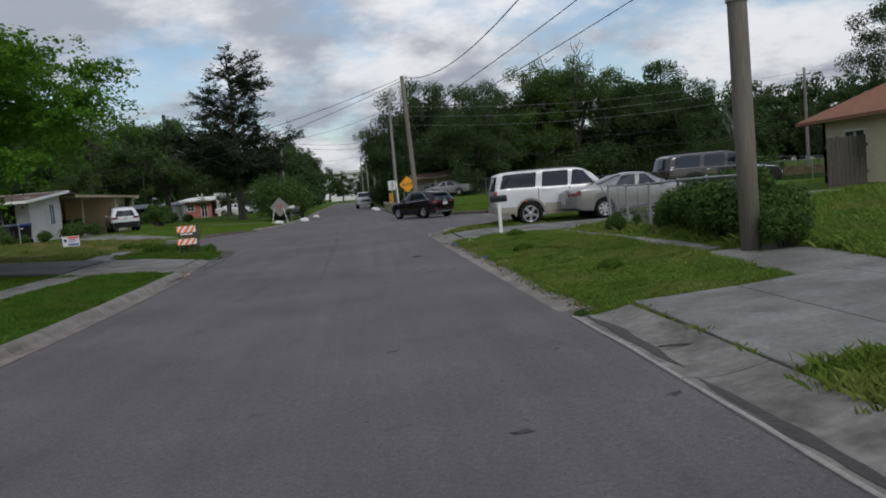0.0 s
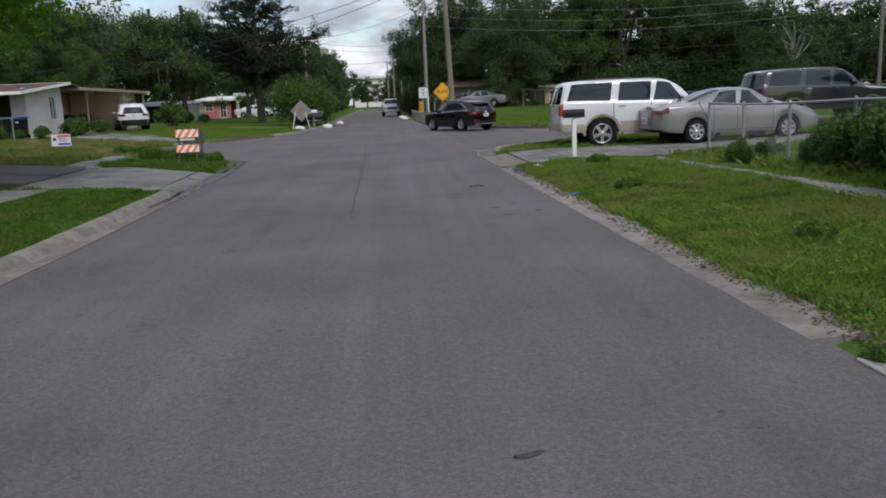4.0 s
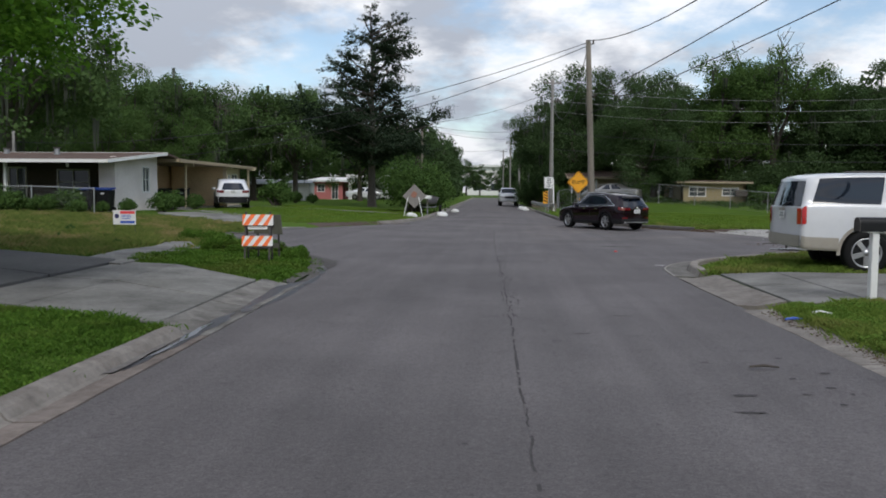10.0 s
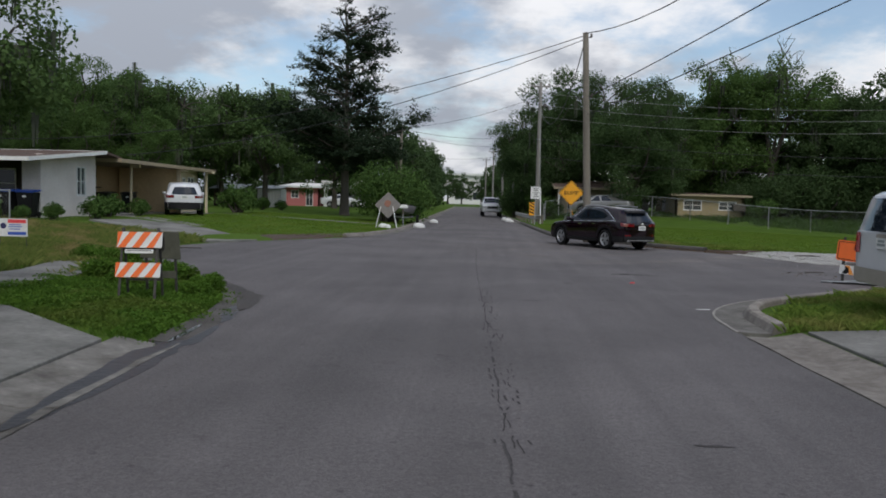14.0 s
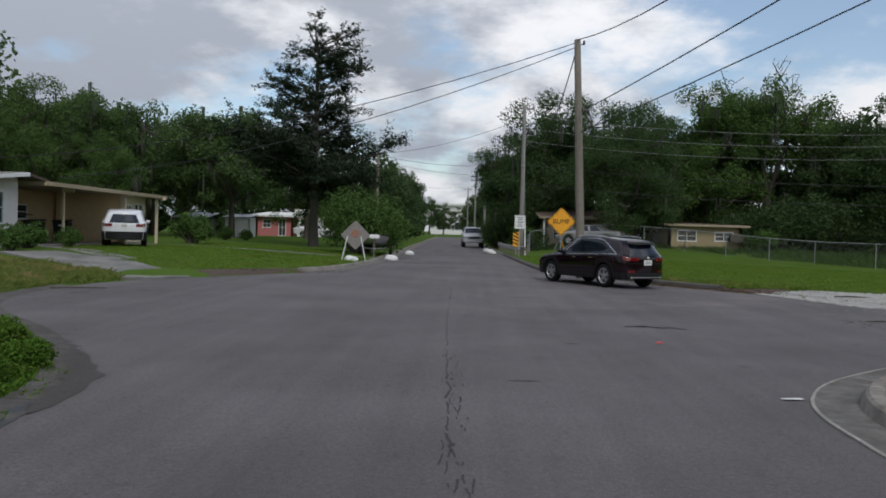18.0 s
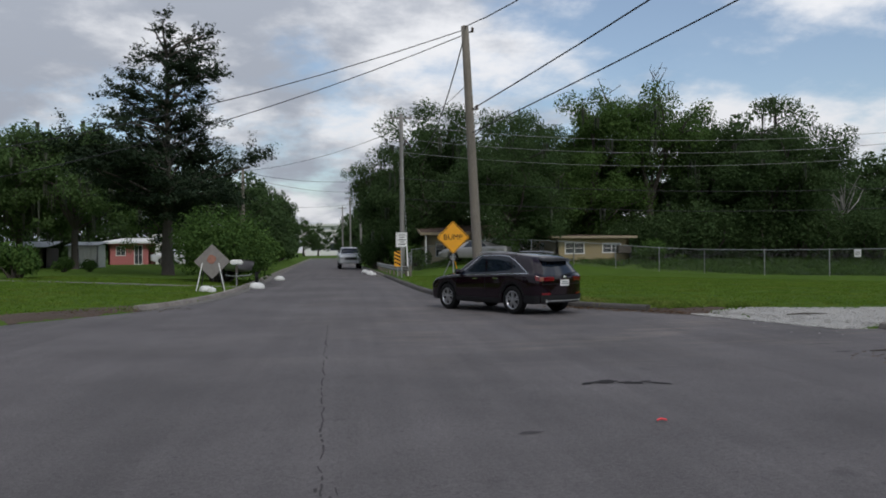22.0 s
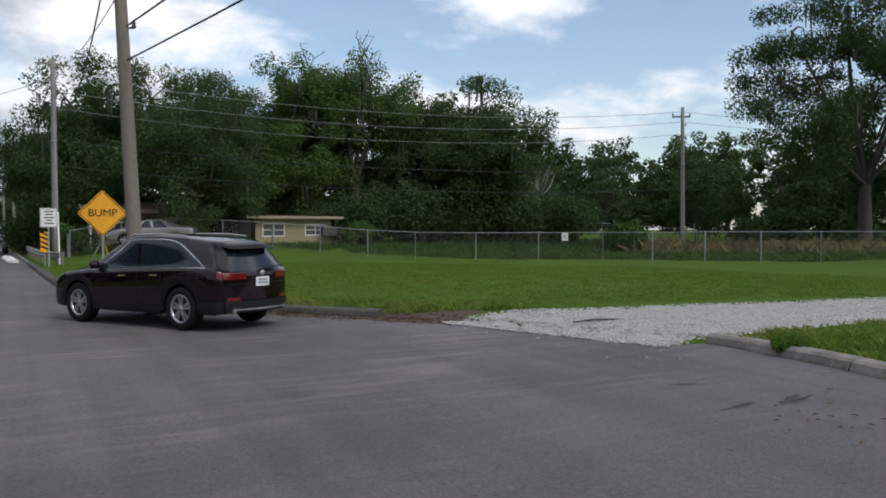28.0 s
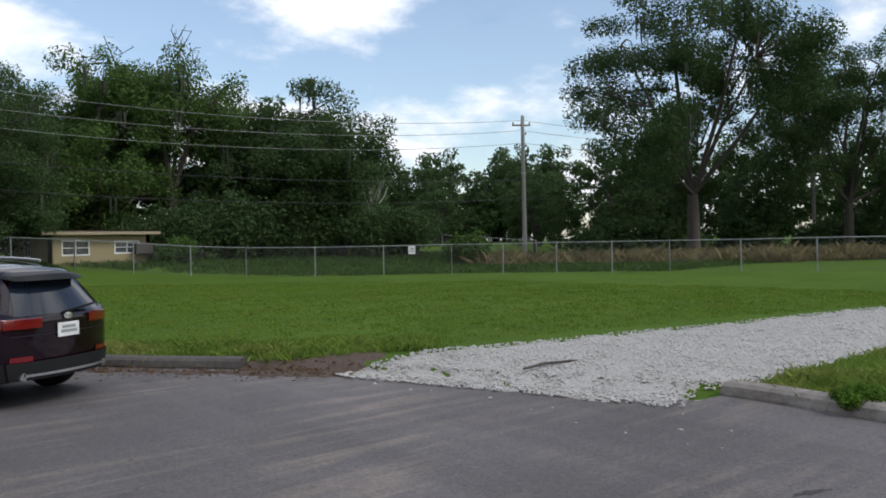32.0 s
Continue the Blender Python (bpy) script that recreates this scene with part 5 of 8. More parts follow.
def mailbox():
    m = pose(4.47, 23.35, lie(4.47, 23.35), 0, 0, 4) @ Matrix.Diagonal((0.87, 0.87, 0.87, 1))
    t = thing("mailbox", m, "black metal mailbox on a white timber post", "mailbox")
    part("post", box(0.1, 0.1, 1.05, (0, 0, 0.5), 0.008), WHITE_PAINT, t, "peeling white timber post")
    out = [(-0.085, 0.0), (0.085, 0.0), (0.085, 0.12)] + [(0.085 * math.cos(radians(a)), 0.12 + 0.085 * math.sin(radians(a))) for a in range(20, 180, 20)] + [(-0.085, 0.12)]
    body = moved(prism(out, 0.5, bevel=0.004), pose(0, 0, 1.02, 0, 0, 90))
    part("box", body, BLACK, t)
    part("door", moved(prism([(x * 1.04, z) for x, z in out], 0.012), pose(-0.255, 0, 1.02, 0, 0, 90)), DARK_STEEL, t)
    part("bracket", box(0.3, 0.14, 0.02, (0, 0, 1.015)), WHITE_PAINT, t)


mailbox()


def guardrail():
    line = [(2.75, 71.2), (2.2, 72.5), (1.95, 75), (1.75, 82), (1.6, 90)]
    t = thing("guardrail", pose(0, 0, 0), "galvanised corrugated steel guardrail beside the street", "guardrail")
    pts = resample(bent_line(line), 0.8)
    prof = [(0.0, 0.78), (-0.045, 0.74), (-0.045, 0.70), (0.0, 0.645), (-0.045, 0.59), (-0.045, 0.55), (0.0, 0.50)]
    bm = bmesh.new()
    rings = []
    for i, p in enumerate(pts):
        d = (pts[min(i + 1, len(pts) - 1)] - pts[max(i - 1, 0)]).normalized()
        nrm = Vector((d.y, -d.x, 0))
        rings.append([bm.verts.new(p + nrm * (u + 0.5) + Vector((0, 0, z - 0.1))) for u, z in prof])
    for a, b in zip(rings, rings[1:]):
        for k in range(len(prof) - 1):
            bm.faces.new((a[k], a[k + 1], b[k + 1], b[k]))
    ob = part("rail", bm, GALV, t)
    for i in range(0, len(pts), 3):
        p = pts[i]
        d = (pts[min(i + 1, len(pts) - 1)] - pts[max(i - 1, 0)]).normalized()
        q = p + Vector((d.y, -d.x, 0)) * 0.6
        part("post", box(0.12, 0.15, 0.85, (q.x, q.y, 0.27), 0.01), POLE_WOOD, t)


def bent_line(line):
    for _ in range(2):
        out = [line[0]]
        for (ax, ay), (bx, by) in zip(line, line[1:]):
            out += [(ax * 0.75 + bx * 0.25, ay * 0.75 + by * 0.25), (ax * 0.25 + bx * 0.75, ay * 0.25 + by * 0.75)]
        line = out + [line[-1]]
    return line


guardrail()
stub = thing("guy_stub", pose(3.2, 72.0, 0.05), "white plastic guy wire guard leaning beside a pole", "guy wire")
part("guard", tube([(0, 0, 0), (-0.02, 0.6, 2.4)], 0.04, 8), WHITE_PAINT, stub)
part("wire", tube([(-0.02, 0.6, 2.4), (0.05, 5.6, 9.4)], 0.01, 4), GALV, stub)
fs = thing("fence_sign", pose(27.8, 67.6, lie(27.8, 67.6), 0, 0, -38), "small white notice hanging on a chain-link fence", "sign")
part("plate", moved(prism(rounded(0.34, 0.42, 0.02), 0.006), pose(0, -0.06, 1.28)), SIGN_WHITE, fs)
for z in (1.36, 1.28, 1.2):
    part("text_line", moved(box(0.22, 0.003, 0.025), pose(0, -0.065, z)), DARK_STEEL, fs)


# ---- trees, bushes, grass ----
def leaf_quads(rng, p, out, size, lift=0.5, loose=0.7):
    """Small bent leaf blades at p, turned outwards and to the sky; each is an island of its own."""
    n = len(p)
    face = out * 0.6 + rng.normal(size=(n, 3)) * loose
    face[:, 2] += lift
    face /= np.linalg.norm(face, axis=1, keepdims=True) + 1e-9
    a = np.cross(face, rng.normal(size=(n, 3)))
    a /= np.linalg.norm(a, axis=1, keepdims=True) + 1e-9
    b = np.cross(face, a)
    s = size * rng.uniform(0.6, 1.3, (n, 1))
    w = s * rng.uniform(0.5, 0.85, (n, 1))
    k = face * s * 0.18
    return np.stack([p - a * s, p - b * w + k, p + a * s, p + b * w + k], 1).reshape(-1, 3), n


def leaf_cloud(rng, centres, radii, counts, size, flat=1.0, droop=0.0):
    """Leaves filling the given clumps, thickest near their skin."""
    pts, outs = [], []
    for c, r, n in zip(centres, radii, counts):
        v = rng.normal(size=(n, 3))
        v /= np.linalg.norm(v, axis=1, keepdims=True) + 1e-9
        q = v * r * rng.random((n, 1)) ** 0.38
        q[:, 2] *= flat
        q[:, 2] -= droop * r * rng.random(n) ** 2
        pts.append(q + np.asarray(c))
        outs.append(v)
    return leaf_quads(rng, np.concatenate(pts), np.concatenate(outs), size)


def spray_cloud(rng, centres, radii, counts, size, axis, rise=0.15, sag=0.35, twigs=9):
    """Leaves along twigs that fan out from each clump, away from the axis of the tree."""
    pts, outs = [], []
    for c, r, n in zip(centres, radii, counts):
        c = np.asarray(c, float)
        away = c[:2] - np.asarray(axis)
        away = away / (np.linalg.norm(away) + 1e-6)
        d = rng.normal(size=(twigs, 3)) * 0.75
        d[:, :2] += away * 0.55
        d[:, 2] = d[:, 2] * 0.45 + rise
        d /= np.linalg.norm(d, axis=1, keepdims=True)
        k = rng.integers(twigs, size=n)
        t = rng.random(n) ** 0.8 * rng.uniform(0.9, 1.5, twigs)[k]
        q = d[k] * (t * r)[:, None]
        q[:, 2] -= sag * r * t**2
        q += rng.normal(size=(n, 3)) * np.array([0.10, 0.10, 0.05]) * r
        pts.append(q + c)
        outs.append(d[k] * 0.3)
    return leaf_quads(rng, np.concatenate(pts), np.concatenate(outs), size, 0.8, 0.42)


def leaf_mesh(name, verts, n, material):
    me = bpy.data.meshes.new(name)
    me.vertices.add(n * 4)
    me.vertices.foreach_set("co", verts.ravel())
    me.loops.add(n * 4)
    me.loops.foreach_set("vertex_index", np.arange(n * 4))
    me.polygons.add(n)
    me.polygons.foreach_set("loop_start", np.arange(n) * 4)
    me.update(calc_edges=True)
    me.materials.append(material)
    return me


def branch(bm, a, b, r0, r1, rng, bend=0.12, sides=6):
    a, b = Vector(a), Vector(b)
    d = b - a
    off = Vector(rng.normal(size=3)) * d.length * bend
    up = Vector((0, 0, d.length * 0.08))
    pts = [a, a.lerp(b, 0.35) + off * 0.7 + up, a.lerp(b, 0.7) + off + up, b]
    tube(pts, [r0, r0 * 0.75 + r1 * 0.25, r0 * 0.4 + r1 * 0.6, r1], sides, bm, cap=False)


def make_tree(seed, height, width, base, leaf, size, clumps, leaves, material_bark, label, shape="oak", lean=(0, 0), trunk_r=None, moss=0, bare=0, clump_r=(0.07, 0.125), name="tree", low=0.25, spray=None):
    """A tree: tapered trunk and limbs, and a crown of many small leaves in uneven clumps with gaps."""
    rng = np.random.default_rng(seed)
    t = thing(name, pose(0, 0, 0), label, "tree")
    r = trunk_r or height * 0.024
    fork = height * base
    lx, ly = lean
    bm = bmesh.new()
    top = np.array([lx, ly, fork])
    tube([(0, 0, -0.3), (0, 0, 0.1), (lx * 0.1, ly * 0.1, fork * 0.35), (lx * 0.6, ly * 0.6, fork * 0.7), tuple(top)], [r * 1.7, r * 1.25, r, r * 0.9, r * 0.75], 10, bm, cap=False)
    centres, radii = [], []
    cz = height * (low + 1) / 2
    half = height * (1 - low) / 2
    if shape == "oak":
        lobes = [np.array([lx, ly, cz]) + np.array([math.cos(a) * width * 0.26, math.sin(a) * width * 0.26, rng.uniform(-0.62, 0.4) * half]) for a in rng.uniform(0, 6.28) + np.arange(9) * 0.7]
        lobes.append(np.array([lx, ly, cz + half * 0.45]))
        for k in range(clumps):
            c = lobes[rng.integers(len(lobes))]
            v = rng.normal(size=3)
            v /= np.linalg.norm(v)
            q = c + v * np.array([width * 0.25, width * 0.25, half * 0.42]) * rng.random() ** 0.33
            centres.append(q)
            radii.append(width * rng.uniform(*clump_r))
        limbs = lobes
    else:
        limbs = []
        z = height * low
        while z < height * 0.97:
            f = (z / height - low) / (1 - low)
            reach = width * 0.5 * (1 - f) ** 0.3 * (rng.uniform(0.35, 1.05) if f < 0.45 else rng.uniform(0.3, 0.95))
            a = rng.uniform(0, 6.28)
            tip = np.array([math.cos(a) * reach, math.sin(a) * reach, z + reach * 0.35])
            limbs.append(tip)
            for s in (0.35, 0.7, 1.0) if f < 0.35 else (0.6, 1.0):
                centres.append(np.array([tip[0] * s, tip[1] * s, z + reach * 0.35 * s]) + rng.normal(size=3) * 0.2)
                radii.append(width * rng.uniform(*clump_r) * (1.6 - 1.1 * f))
            z += height * (1 - low) / clumps
        branch(bm, top, (lx, ly, height * 0.96), r * 0.75, 0.03, rng, 0.02)
    for q in limbs:
        z0 = fork if shape == "oak" else max(fork, q[2] - abs(q[0]) * 0.5 - 0.4)
        a = np.array([lx, ly, min(z0, height * 0.9)])
        branch(bm, a, q, r * (0.38 if shape == "oak" else 0.22), r * 0.12, rng)
    if shape == "oak":
        for c in centres[:: max(1, clumps // 34)]:
            q = limbs[int(np.argmin([np.linalg.norm(c - m) for m in limbs]))]
            branch(bm, q, c, r * 0.2, r * 0.05, rng, 0.18, 4)
    for k in range(bare):
        c = centres[rng.integers(len(centres))]
        tip = c + np.array([rng.normal() * 0.8, rng.normal() * 0.8, height * rng.uniform(0.12, 0.26)])
        tip[2] = min(tip[2], height * 1.02)
        branch(bm, c, tip, r * 0.14, 0.02, rng, 0.2, 4)
        for _ in range(3):
            m = c + (tip - c) * rng.uniform(0.3, 0.9)
            branch(bm, m, m + rng.normal(size=3) * 0.7 + np.array([0, 0, 0.5]), 0.04, 0.012, rng, 0.2, 3)
    bmesh.ops.recalc_face_normals(bm, faces=bm.faces)
    part("trunk", bm, material_bark, t, smooth=True)
    share = np.array(radii) ** 2
    counts = np.maximum(6, (leaves * share / share.sum()).astype(int))
    verts, n = spray_cloud(rng, centres, radii, counts, size, lean, *spray) if spray else leaf_cloud(rng, centres, radii, counts, size, 0.75, 0.3)
    crown = new("crown", leaf_mesh("crown", verts, n, leaf))
    crown.parent = t
    if moss:
        mv, mf = [], []
        for _ in range(moss):
            c = centres[rng.integers(len(centres))] + rng.normal(size=3) * 0.6
            ln = rng.uniform(0.6, 2.2)
            for _ in range(5):
                a = rng.uniform(0, 3.14)
                dx, dy = math.cos(a) * 0.09, math.sin(a) * 0.09
                x, y = c[0] + rng.normal() * 0.15, c[1] + rng.normal() * 0.15
                o = len(mv)
                z1 = c[2] - ln * rng.uniform(0.6, 1)
                mv += [(x - dx, y - dy, c[2]), (x + dx, y + dy, c[2]), (x + dx * 0.3, y + dy * 0.3, z1), (x - dx * 0.2, y - dy * 0.2, z1)]
                mf.append((o, o + 1, o + 2, o + 3))
        tagged(raw("moss", mv, mf, MOSS_LEAF, t), "hanging grey moss", kind="stuff")
    return t


def make_bush(seed, size, leaf, blade, leaves, label, name="bush", clumps=14, group=""):
    rng = np.random.default_rng(seed)
    sx, sy, sz = size
    t = thing(name, pose(0, 0, 0), label, "bush", group)
    bm = bmesh.new()
    centres, radii = [], []
    for k in range(clumps):
        a, q = rng.uniform(0, 6.28), rng.random() ** 0.5
        c = np.array([math.cos(a) * q * sx * 0.36, math.sin(a) * q * sy * 0.36, sz * (0.3 + 0.5 * rng.random() * (1 - 0.5 * q))])
        centres.append(c)
        radii.append(min(sx, sy, sz * 1.6) * rng.uniform(0.18, 0.3))
        branch(bm, (c[0] * 0.25, c[1] * 0.25, -0.1), c, 0.035 * sz ** 0.5, 0.01, rng, 0.1, 5)
    bmesh.ops.recalc_face_normals(bm, faces=bm.faces)
    part("stem", bm, BARK, t, smooth=True)
    share = np.array(radii) ** 2
    verts, n = leaf_cloud(rng, centres, radii, np.maximum(6, (leaves * share / share.sum()).astype(int)), blade)
    verts[:, 2] = np.maximum(verts[:, 2], 0.01)
    ob = new("foliage", leaf_mesh("foliage", verts, n, leaf))
    ob.parent = t
    return t


def stand(ob, x, y, turn=0, scale=1.0, z=None):
    ob.matrix_world = pose(x, y, lie(x, y) if z is None else z, 0, 0, turn) @ Matrix.Diagonal((scale, scale, scale, 1))
    return ob


def again(ob, x, y, turn, scale, label=""):
    c = copy_thing(ob, Matrix())
    c.matrix_world = pose(x, y, lie(x, y), 0, 0, turn) @ Matrix.Diagonal((scale, scale, scale, 1))
    return tagged(c, label)


def plant_woods():
    dense = make_tree(11, 14.0, 11.5, 0.2, OAK_LEAF, 0.088, 150, 56000, BARK, "dense dark live oak in a grove behind a fence", moss=30, low=0.05)
    stand(dense, 7.0, 90)
    bright = make_tree(12, 14.0, 10.0, 0.25, BRIGHT_LEAF, 0.095, 110, 30000, BARK, "lighter green oak with a thin airy top", low=0.08, bare=3)
    stand(bright, 18.5, 86.5)
    thin = make_tree(13, 14.5, 10.5, 0.3, BRIGHT_LEAF, 0.095, 90, 26000, BARK, "dark oak with bare twigs showing at its top", moss=45, low=0.1, bare=7)
    stand(thin, 23.0, 86)
    round_ = make_tree(14, 13.0, 10.5, 0.22, OAK_LEAF, 0.088, 140, 50000, BARK, "round dark green oak at the end of a grove", moss=25, low=0.05)
    stand(round_, 30.5, 81)
    far = make_tree(15, 13.5, 10.5, 0.22, OAK_LEAF, 0.24, 90, 5200, BARK, "far woodland tree beyond the field", low=0.06)
    stand(far, 44, 112, 0, 0.8)
    shade = make_tree(16, 13.5, 11.5, 0.24, WOOD_LEAF, 0.13, 110, 19000, BARK, "oak with a high dark crown over a shaded lawn", moss=70, low=0.24, trunk_r=0.3)
    stand(shade, -20.6, 89.5, 20, 0.9)
    woods = "trees of the woods"
    for ob in (dense, bright, thin, round_, far, shade):
        tagged(ob, group=woods)
    plan = [
        (dense, 11.0, 80.6, 130, 0.78), (dense, 13.6, 90.5, 200, 0.95), (round_, 3.9, 97, 40, 0.9), (dense, 27.0, 87, 220, 0.95), (round_, 15.6, 92, 200, 0.95), (far, 22, 97, 100, 1.0), (far, 33, 92, 310, 0.95), (far, 9, 104, 10, 1.0), (far, 37, 95, 60, 0.8), (round_, 20.8, 90, 160, 0.85),
    ]
    for src, x, y, a, s in plan:
        again(src, x, y, a, s, "dark green oak in the grove behind the field fence")
    for k, (x, y, s) in enumerate([(58, 101, 0.55), (47, 110, 0.7), (54, 112, 0.75), (58, 84, 0.5), (64, 84, 0.6), (72, 100, 0.7), (80, 112, 0.9), (64, 136, 1.1), (70, 140, 1.1), (77, 134, 1.1), (83, 128, 1.1), (89, 122, 1.1), (58, 132, 1.0), (52, 126, 0.85), (60, 128, 0.9), (68, 130, 0.95), (77, 124, 1.0), (84, 108, 1.0), (64, 92, 0.62), (50, 103, 0.55), (82, 92, 1.0), (38, 118, 0.85), (46, 100, 0.5), (90, 118, 1.1), (46, 130, 0.95), (74, 134, 1.05)]):
        again(far, x, y, k * 67, s, "far woodland tree beyond the field")
    for k, (x, y, s) in enumerate([(-46, 84, 0.95), (-40, 82, 0.92), (-34.5, 84, 0.95), (-29, 85, 0.9), (-25.5, 92, 0.86), (-52, 78, 1.0), (-58, 70, 1.0), (-43, 94, 1.05), (-36, 95, 1.0), (-31, 98, 0.95), (-15.5, 96, 0.75), (-37, 72, 0.72), (-31, 73, 0.6), (-26, 76, 0.55)]):
        again((shade, shade, bright, shade)[k % 4] if k < 11 else bright, x, y, 30 + k * 53, s, "leafy tree in the woods behind a low house")
    for k, (x, y, s) in enumerate([(-30, 124, 0.95), (-24, 128, 1.0), (-18, 124, 0.9), (-12, 128, 0.85), (-36, 122, 1.0), (-44, 118, 1.05), (-52, 110, 1.1), (-60, 100, 1.1)]):
        again(far, x, y, 11 + k * 71, s, "dark tree behind far houses")
    for k, (x, y, s) in enumerate([(-10.5, 108, 0.72), (-13.5, 140, 0.8), (-11.5, 136, 0.8), (-12.5, 152, 0.85), (-13.5, 172, 0.9), (-15, 196, 0.95), (-17, 222, 0.95), (6.5, 112, 0.72), (8.5, 124, 0.8), (5.8, 138, 0.8), (5.5, 156, 0.85), (4.5, 176, 0.9), (3, 200, 0.95), (2.5, 226, 0.95), (-13, 262, 0.85), (1.5, 262, 0.85), (-3, 270, 0.7), (-9, 268, 0.75)]):
        again((far, thin, far, bright)[k % 4] if k in (0, 1, 7, 8) else far, x, y, 15 + k * 41, s, "tree lining the far end of the street")
    big = make_tree(21, 20.5, 18.5, 0.22, AIRY_LEAF, 0.09, 165, 88000, BARK, "very tall spreading oak with pale limbs and sky gaps", moss=30, low=0.2, trunk_r=0.42, clump_r=(0.046, 0.082))
    stand(big, 51.0, 66.0, 25)
    again(big, 66, 62, 150, 0.88, "tall spreading oak beside a bigger one")
    again(big, 76, 52, 260, 0.9, "tall spreading oak at the edge of the woods")
    for k, (x, y, s) in enumerate([(57, 70, 0.55), (63, 68, 0.5), (70, 60, 0.6), (59, 78, 0.7), (46, 76, 0.42), (84, 47, 0.8), (72, 72, 0.8), (80, 66, 0.9), (92, 56, 1.0), (75, 86, 0.85), (82, 81, 0.9), (89, 75, 0.95), (97, 68, 1.0), (69, 80, 0.62)]):
        again(far, x, y, 20 + 77 * k, s, "dark understorey tree among tall oaks")
    dead = thing("bare_tree", pose(43.0, 92, 0), "pale leafless tree standing before the woods", "tree")
    rng = np.random.default_rng(3)
    bm = bmesh.new()
    tube([(0, 0, -0.2), (0.1, 0, 3), (-0.3, 0, 6)], [0.22, 0.16, 0.1], 8, bm)
    for k in range(16):
        z = rng.uniform(2.5, 6)
        a = rng.uniform(0, 6.28)
        branch(bm, (0, 0, z), (math.cos(a) * 2, math.sin(a) * 2, z + rng.uniform(1.5, 4)), 0.06, 0.015, rng, 0.15, 4)
    bmesh.ops.recalc_face_normals(bm, faces=bm.faces)
    part("trunk", bm, POLE_GREY, dead)

    cedar = make_tree(31, 14.4, 10.5, 0.3, CEDAR_LEAF, 0.08, 64, 92000, BARK, "tall ragged dark cedar standing alone on a lawn", shape="cedar", trunk_r=0.3, clump_r=(0.08, 0.135), low=0.17, spray=(0.6, 0.1, 11))
    stand(cedar, -10.6, 74.5, 70)
    near = make_tree(41, 8.8, 11.4, 0.22, LAWN_TREE_LEAF, 0.053, 190, 235000, BARK, "broad leafy tree whose low boughs overhang a driveway", low=0.12, clump_r=(0.065, 0.10), trunk_r=0.24, spray=(0.05, 0.3, 15))
    stand(near, -10.9, 21.7, 200)
    again(shade, -30.0, 59.5, 75, 1.2, "tall dark leafy tree rising behind a low house")
    big_bush = make_bush(51, (5.0, 4.6, 3.9), BUSH_LEAF, 0.075, 15000, "large rounded dark green bush beside the street", clumps=26)
    stand(big_bush, -6.4, 66.5)
    low = make_bush(52, (2.2, 1.8, 1.3), BUSH_LEAF, 0.07, 2600, "low leafy shrub against a house wall", clumps=14)
    stand(low, -16.4, 50.6, 0, 0.75)
    for x, y, s, lab in ((-16.2, 53.2, 0.62, "low leafy shrub beside a carport"), (-15.9, 48.6, 0.7, "pale flowering shrub before a house wall"), (-15.3, 65.0, 1.3, "dark shrub at the end of a carport"), (-17.6, 78.0, 0.75, "small shrub alone on a lawn"), (-16.2, 78.4, 0.6, "small shrub alone on a lawn"), (-18.5, 45.2, 0.8, "shrub growing along a low fence"), (-21, 44.6, 0.9, "shrub growing along a low fence"), (-17.4, 45.9, 0.42, "low straggling shrub before wheelie bins"), (-16.7, 46.8, 0.5, "pale straggling shrub before a house wall"), (-19.6, 45.0, 0.55, "shrub growing along a low fence"), (-22.6, 44.4, 0.75, "shrub growing along a low fence"), (-20.2, 44.2, 0.7, "shrub growing along a low fence"), (-18.9, 44.1, 0.6, "shrub growing along a low fence"), (-17.6, 44.3, 0.5, "shrub growing along a low fence"), (-23.8, 43.6, 0.8, "shrub growing along a low fence"), (4.9, 90, 2.2, "tall shrub behind a guardrail"), (4.4, 84.5, 1.5, "shrub behind a guardrail"), (5.4, 97, 2.6, "tall shrub beside the far street"), (-6.8, 84, 1.8, "shrub by the far street"), (-7.2, 92, 2.2, "shrub by the far street"), (37.5, 74, 1.7, "round shrub at the foot of a utility pole"), (10.4, 80, 1.2, "shrub before a yellow house"), (20.0, 78.3, 1.25, "shrub before a yellow house")):
        again(low, x, y, x * 37, s, lab)
    brush = make_bush(54, (5.0, 3.6, 3.2), OAK_LEAF, 0.17, 2000, "dark undergrowth at the foot of the woods", clumps=22)
    stand(brush, 6, 95)
    thicket = make_bush(56, (5.2, 3.8, 3.4), OAK_LEAF, 0.075, 9000, "dense dark undergrowth at the edge of a grove", clumps=30)
    stand(thicket, 20.2, 82.4)
    for k in range(1, 8):
        again(thicket, 20.2 + 2.3 * k, 82.4 - 0.55 * k, k * 59, 1.0 + 0.2 * (k % 3))
    for k in range(11):
        again(thicket, 2.5 + 3.4 * k, 93 - 0.3 * k + 1.5 * (k % 2), 20 + k * 83, 0.9 + 0.15 * (k % 3))
    spots = [(39 + 3.9 * k, 124 + 0.5 * k + 2 * (k % 3), 1.1 + 0.2 * (k % 3)) for k in range(13)]
    spots += [(47 + 3.4 * k, 72 - 1.1 * k + 1.5 * (k % 2), 0.9 + 0.2 * (k % 3)) for k in range(13)]
    spots += [(-64 + 3.6 * k, 84 + 3 * math.sin(k), 1.0 + 0.2 * (k % 3)) for k in range(9)]
    spots += [(-40 + 3.3 * k, 122 + 2 * (k % 3), 1.2) for k in range(9)]
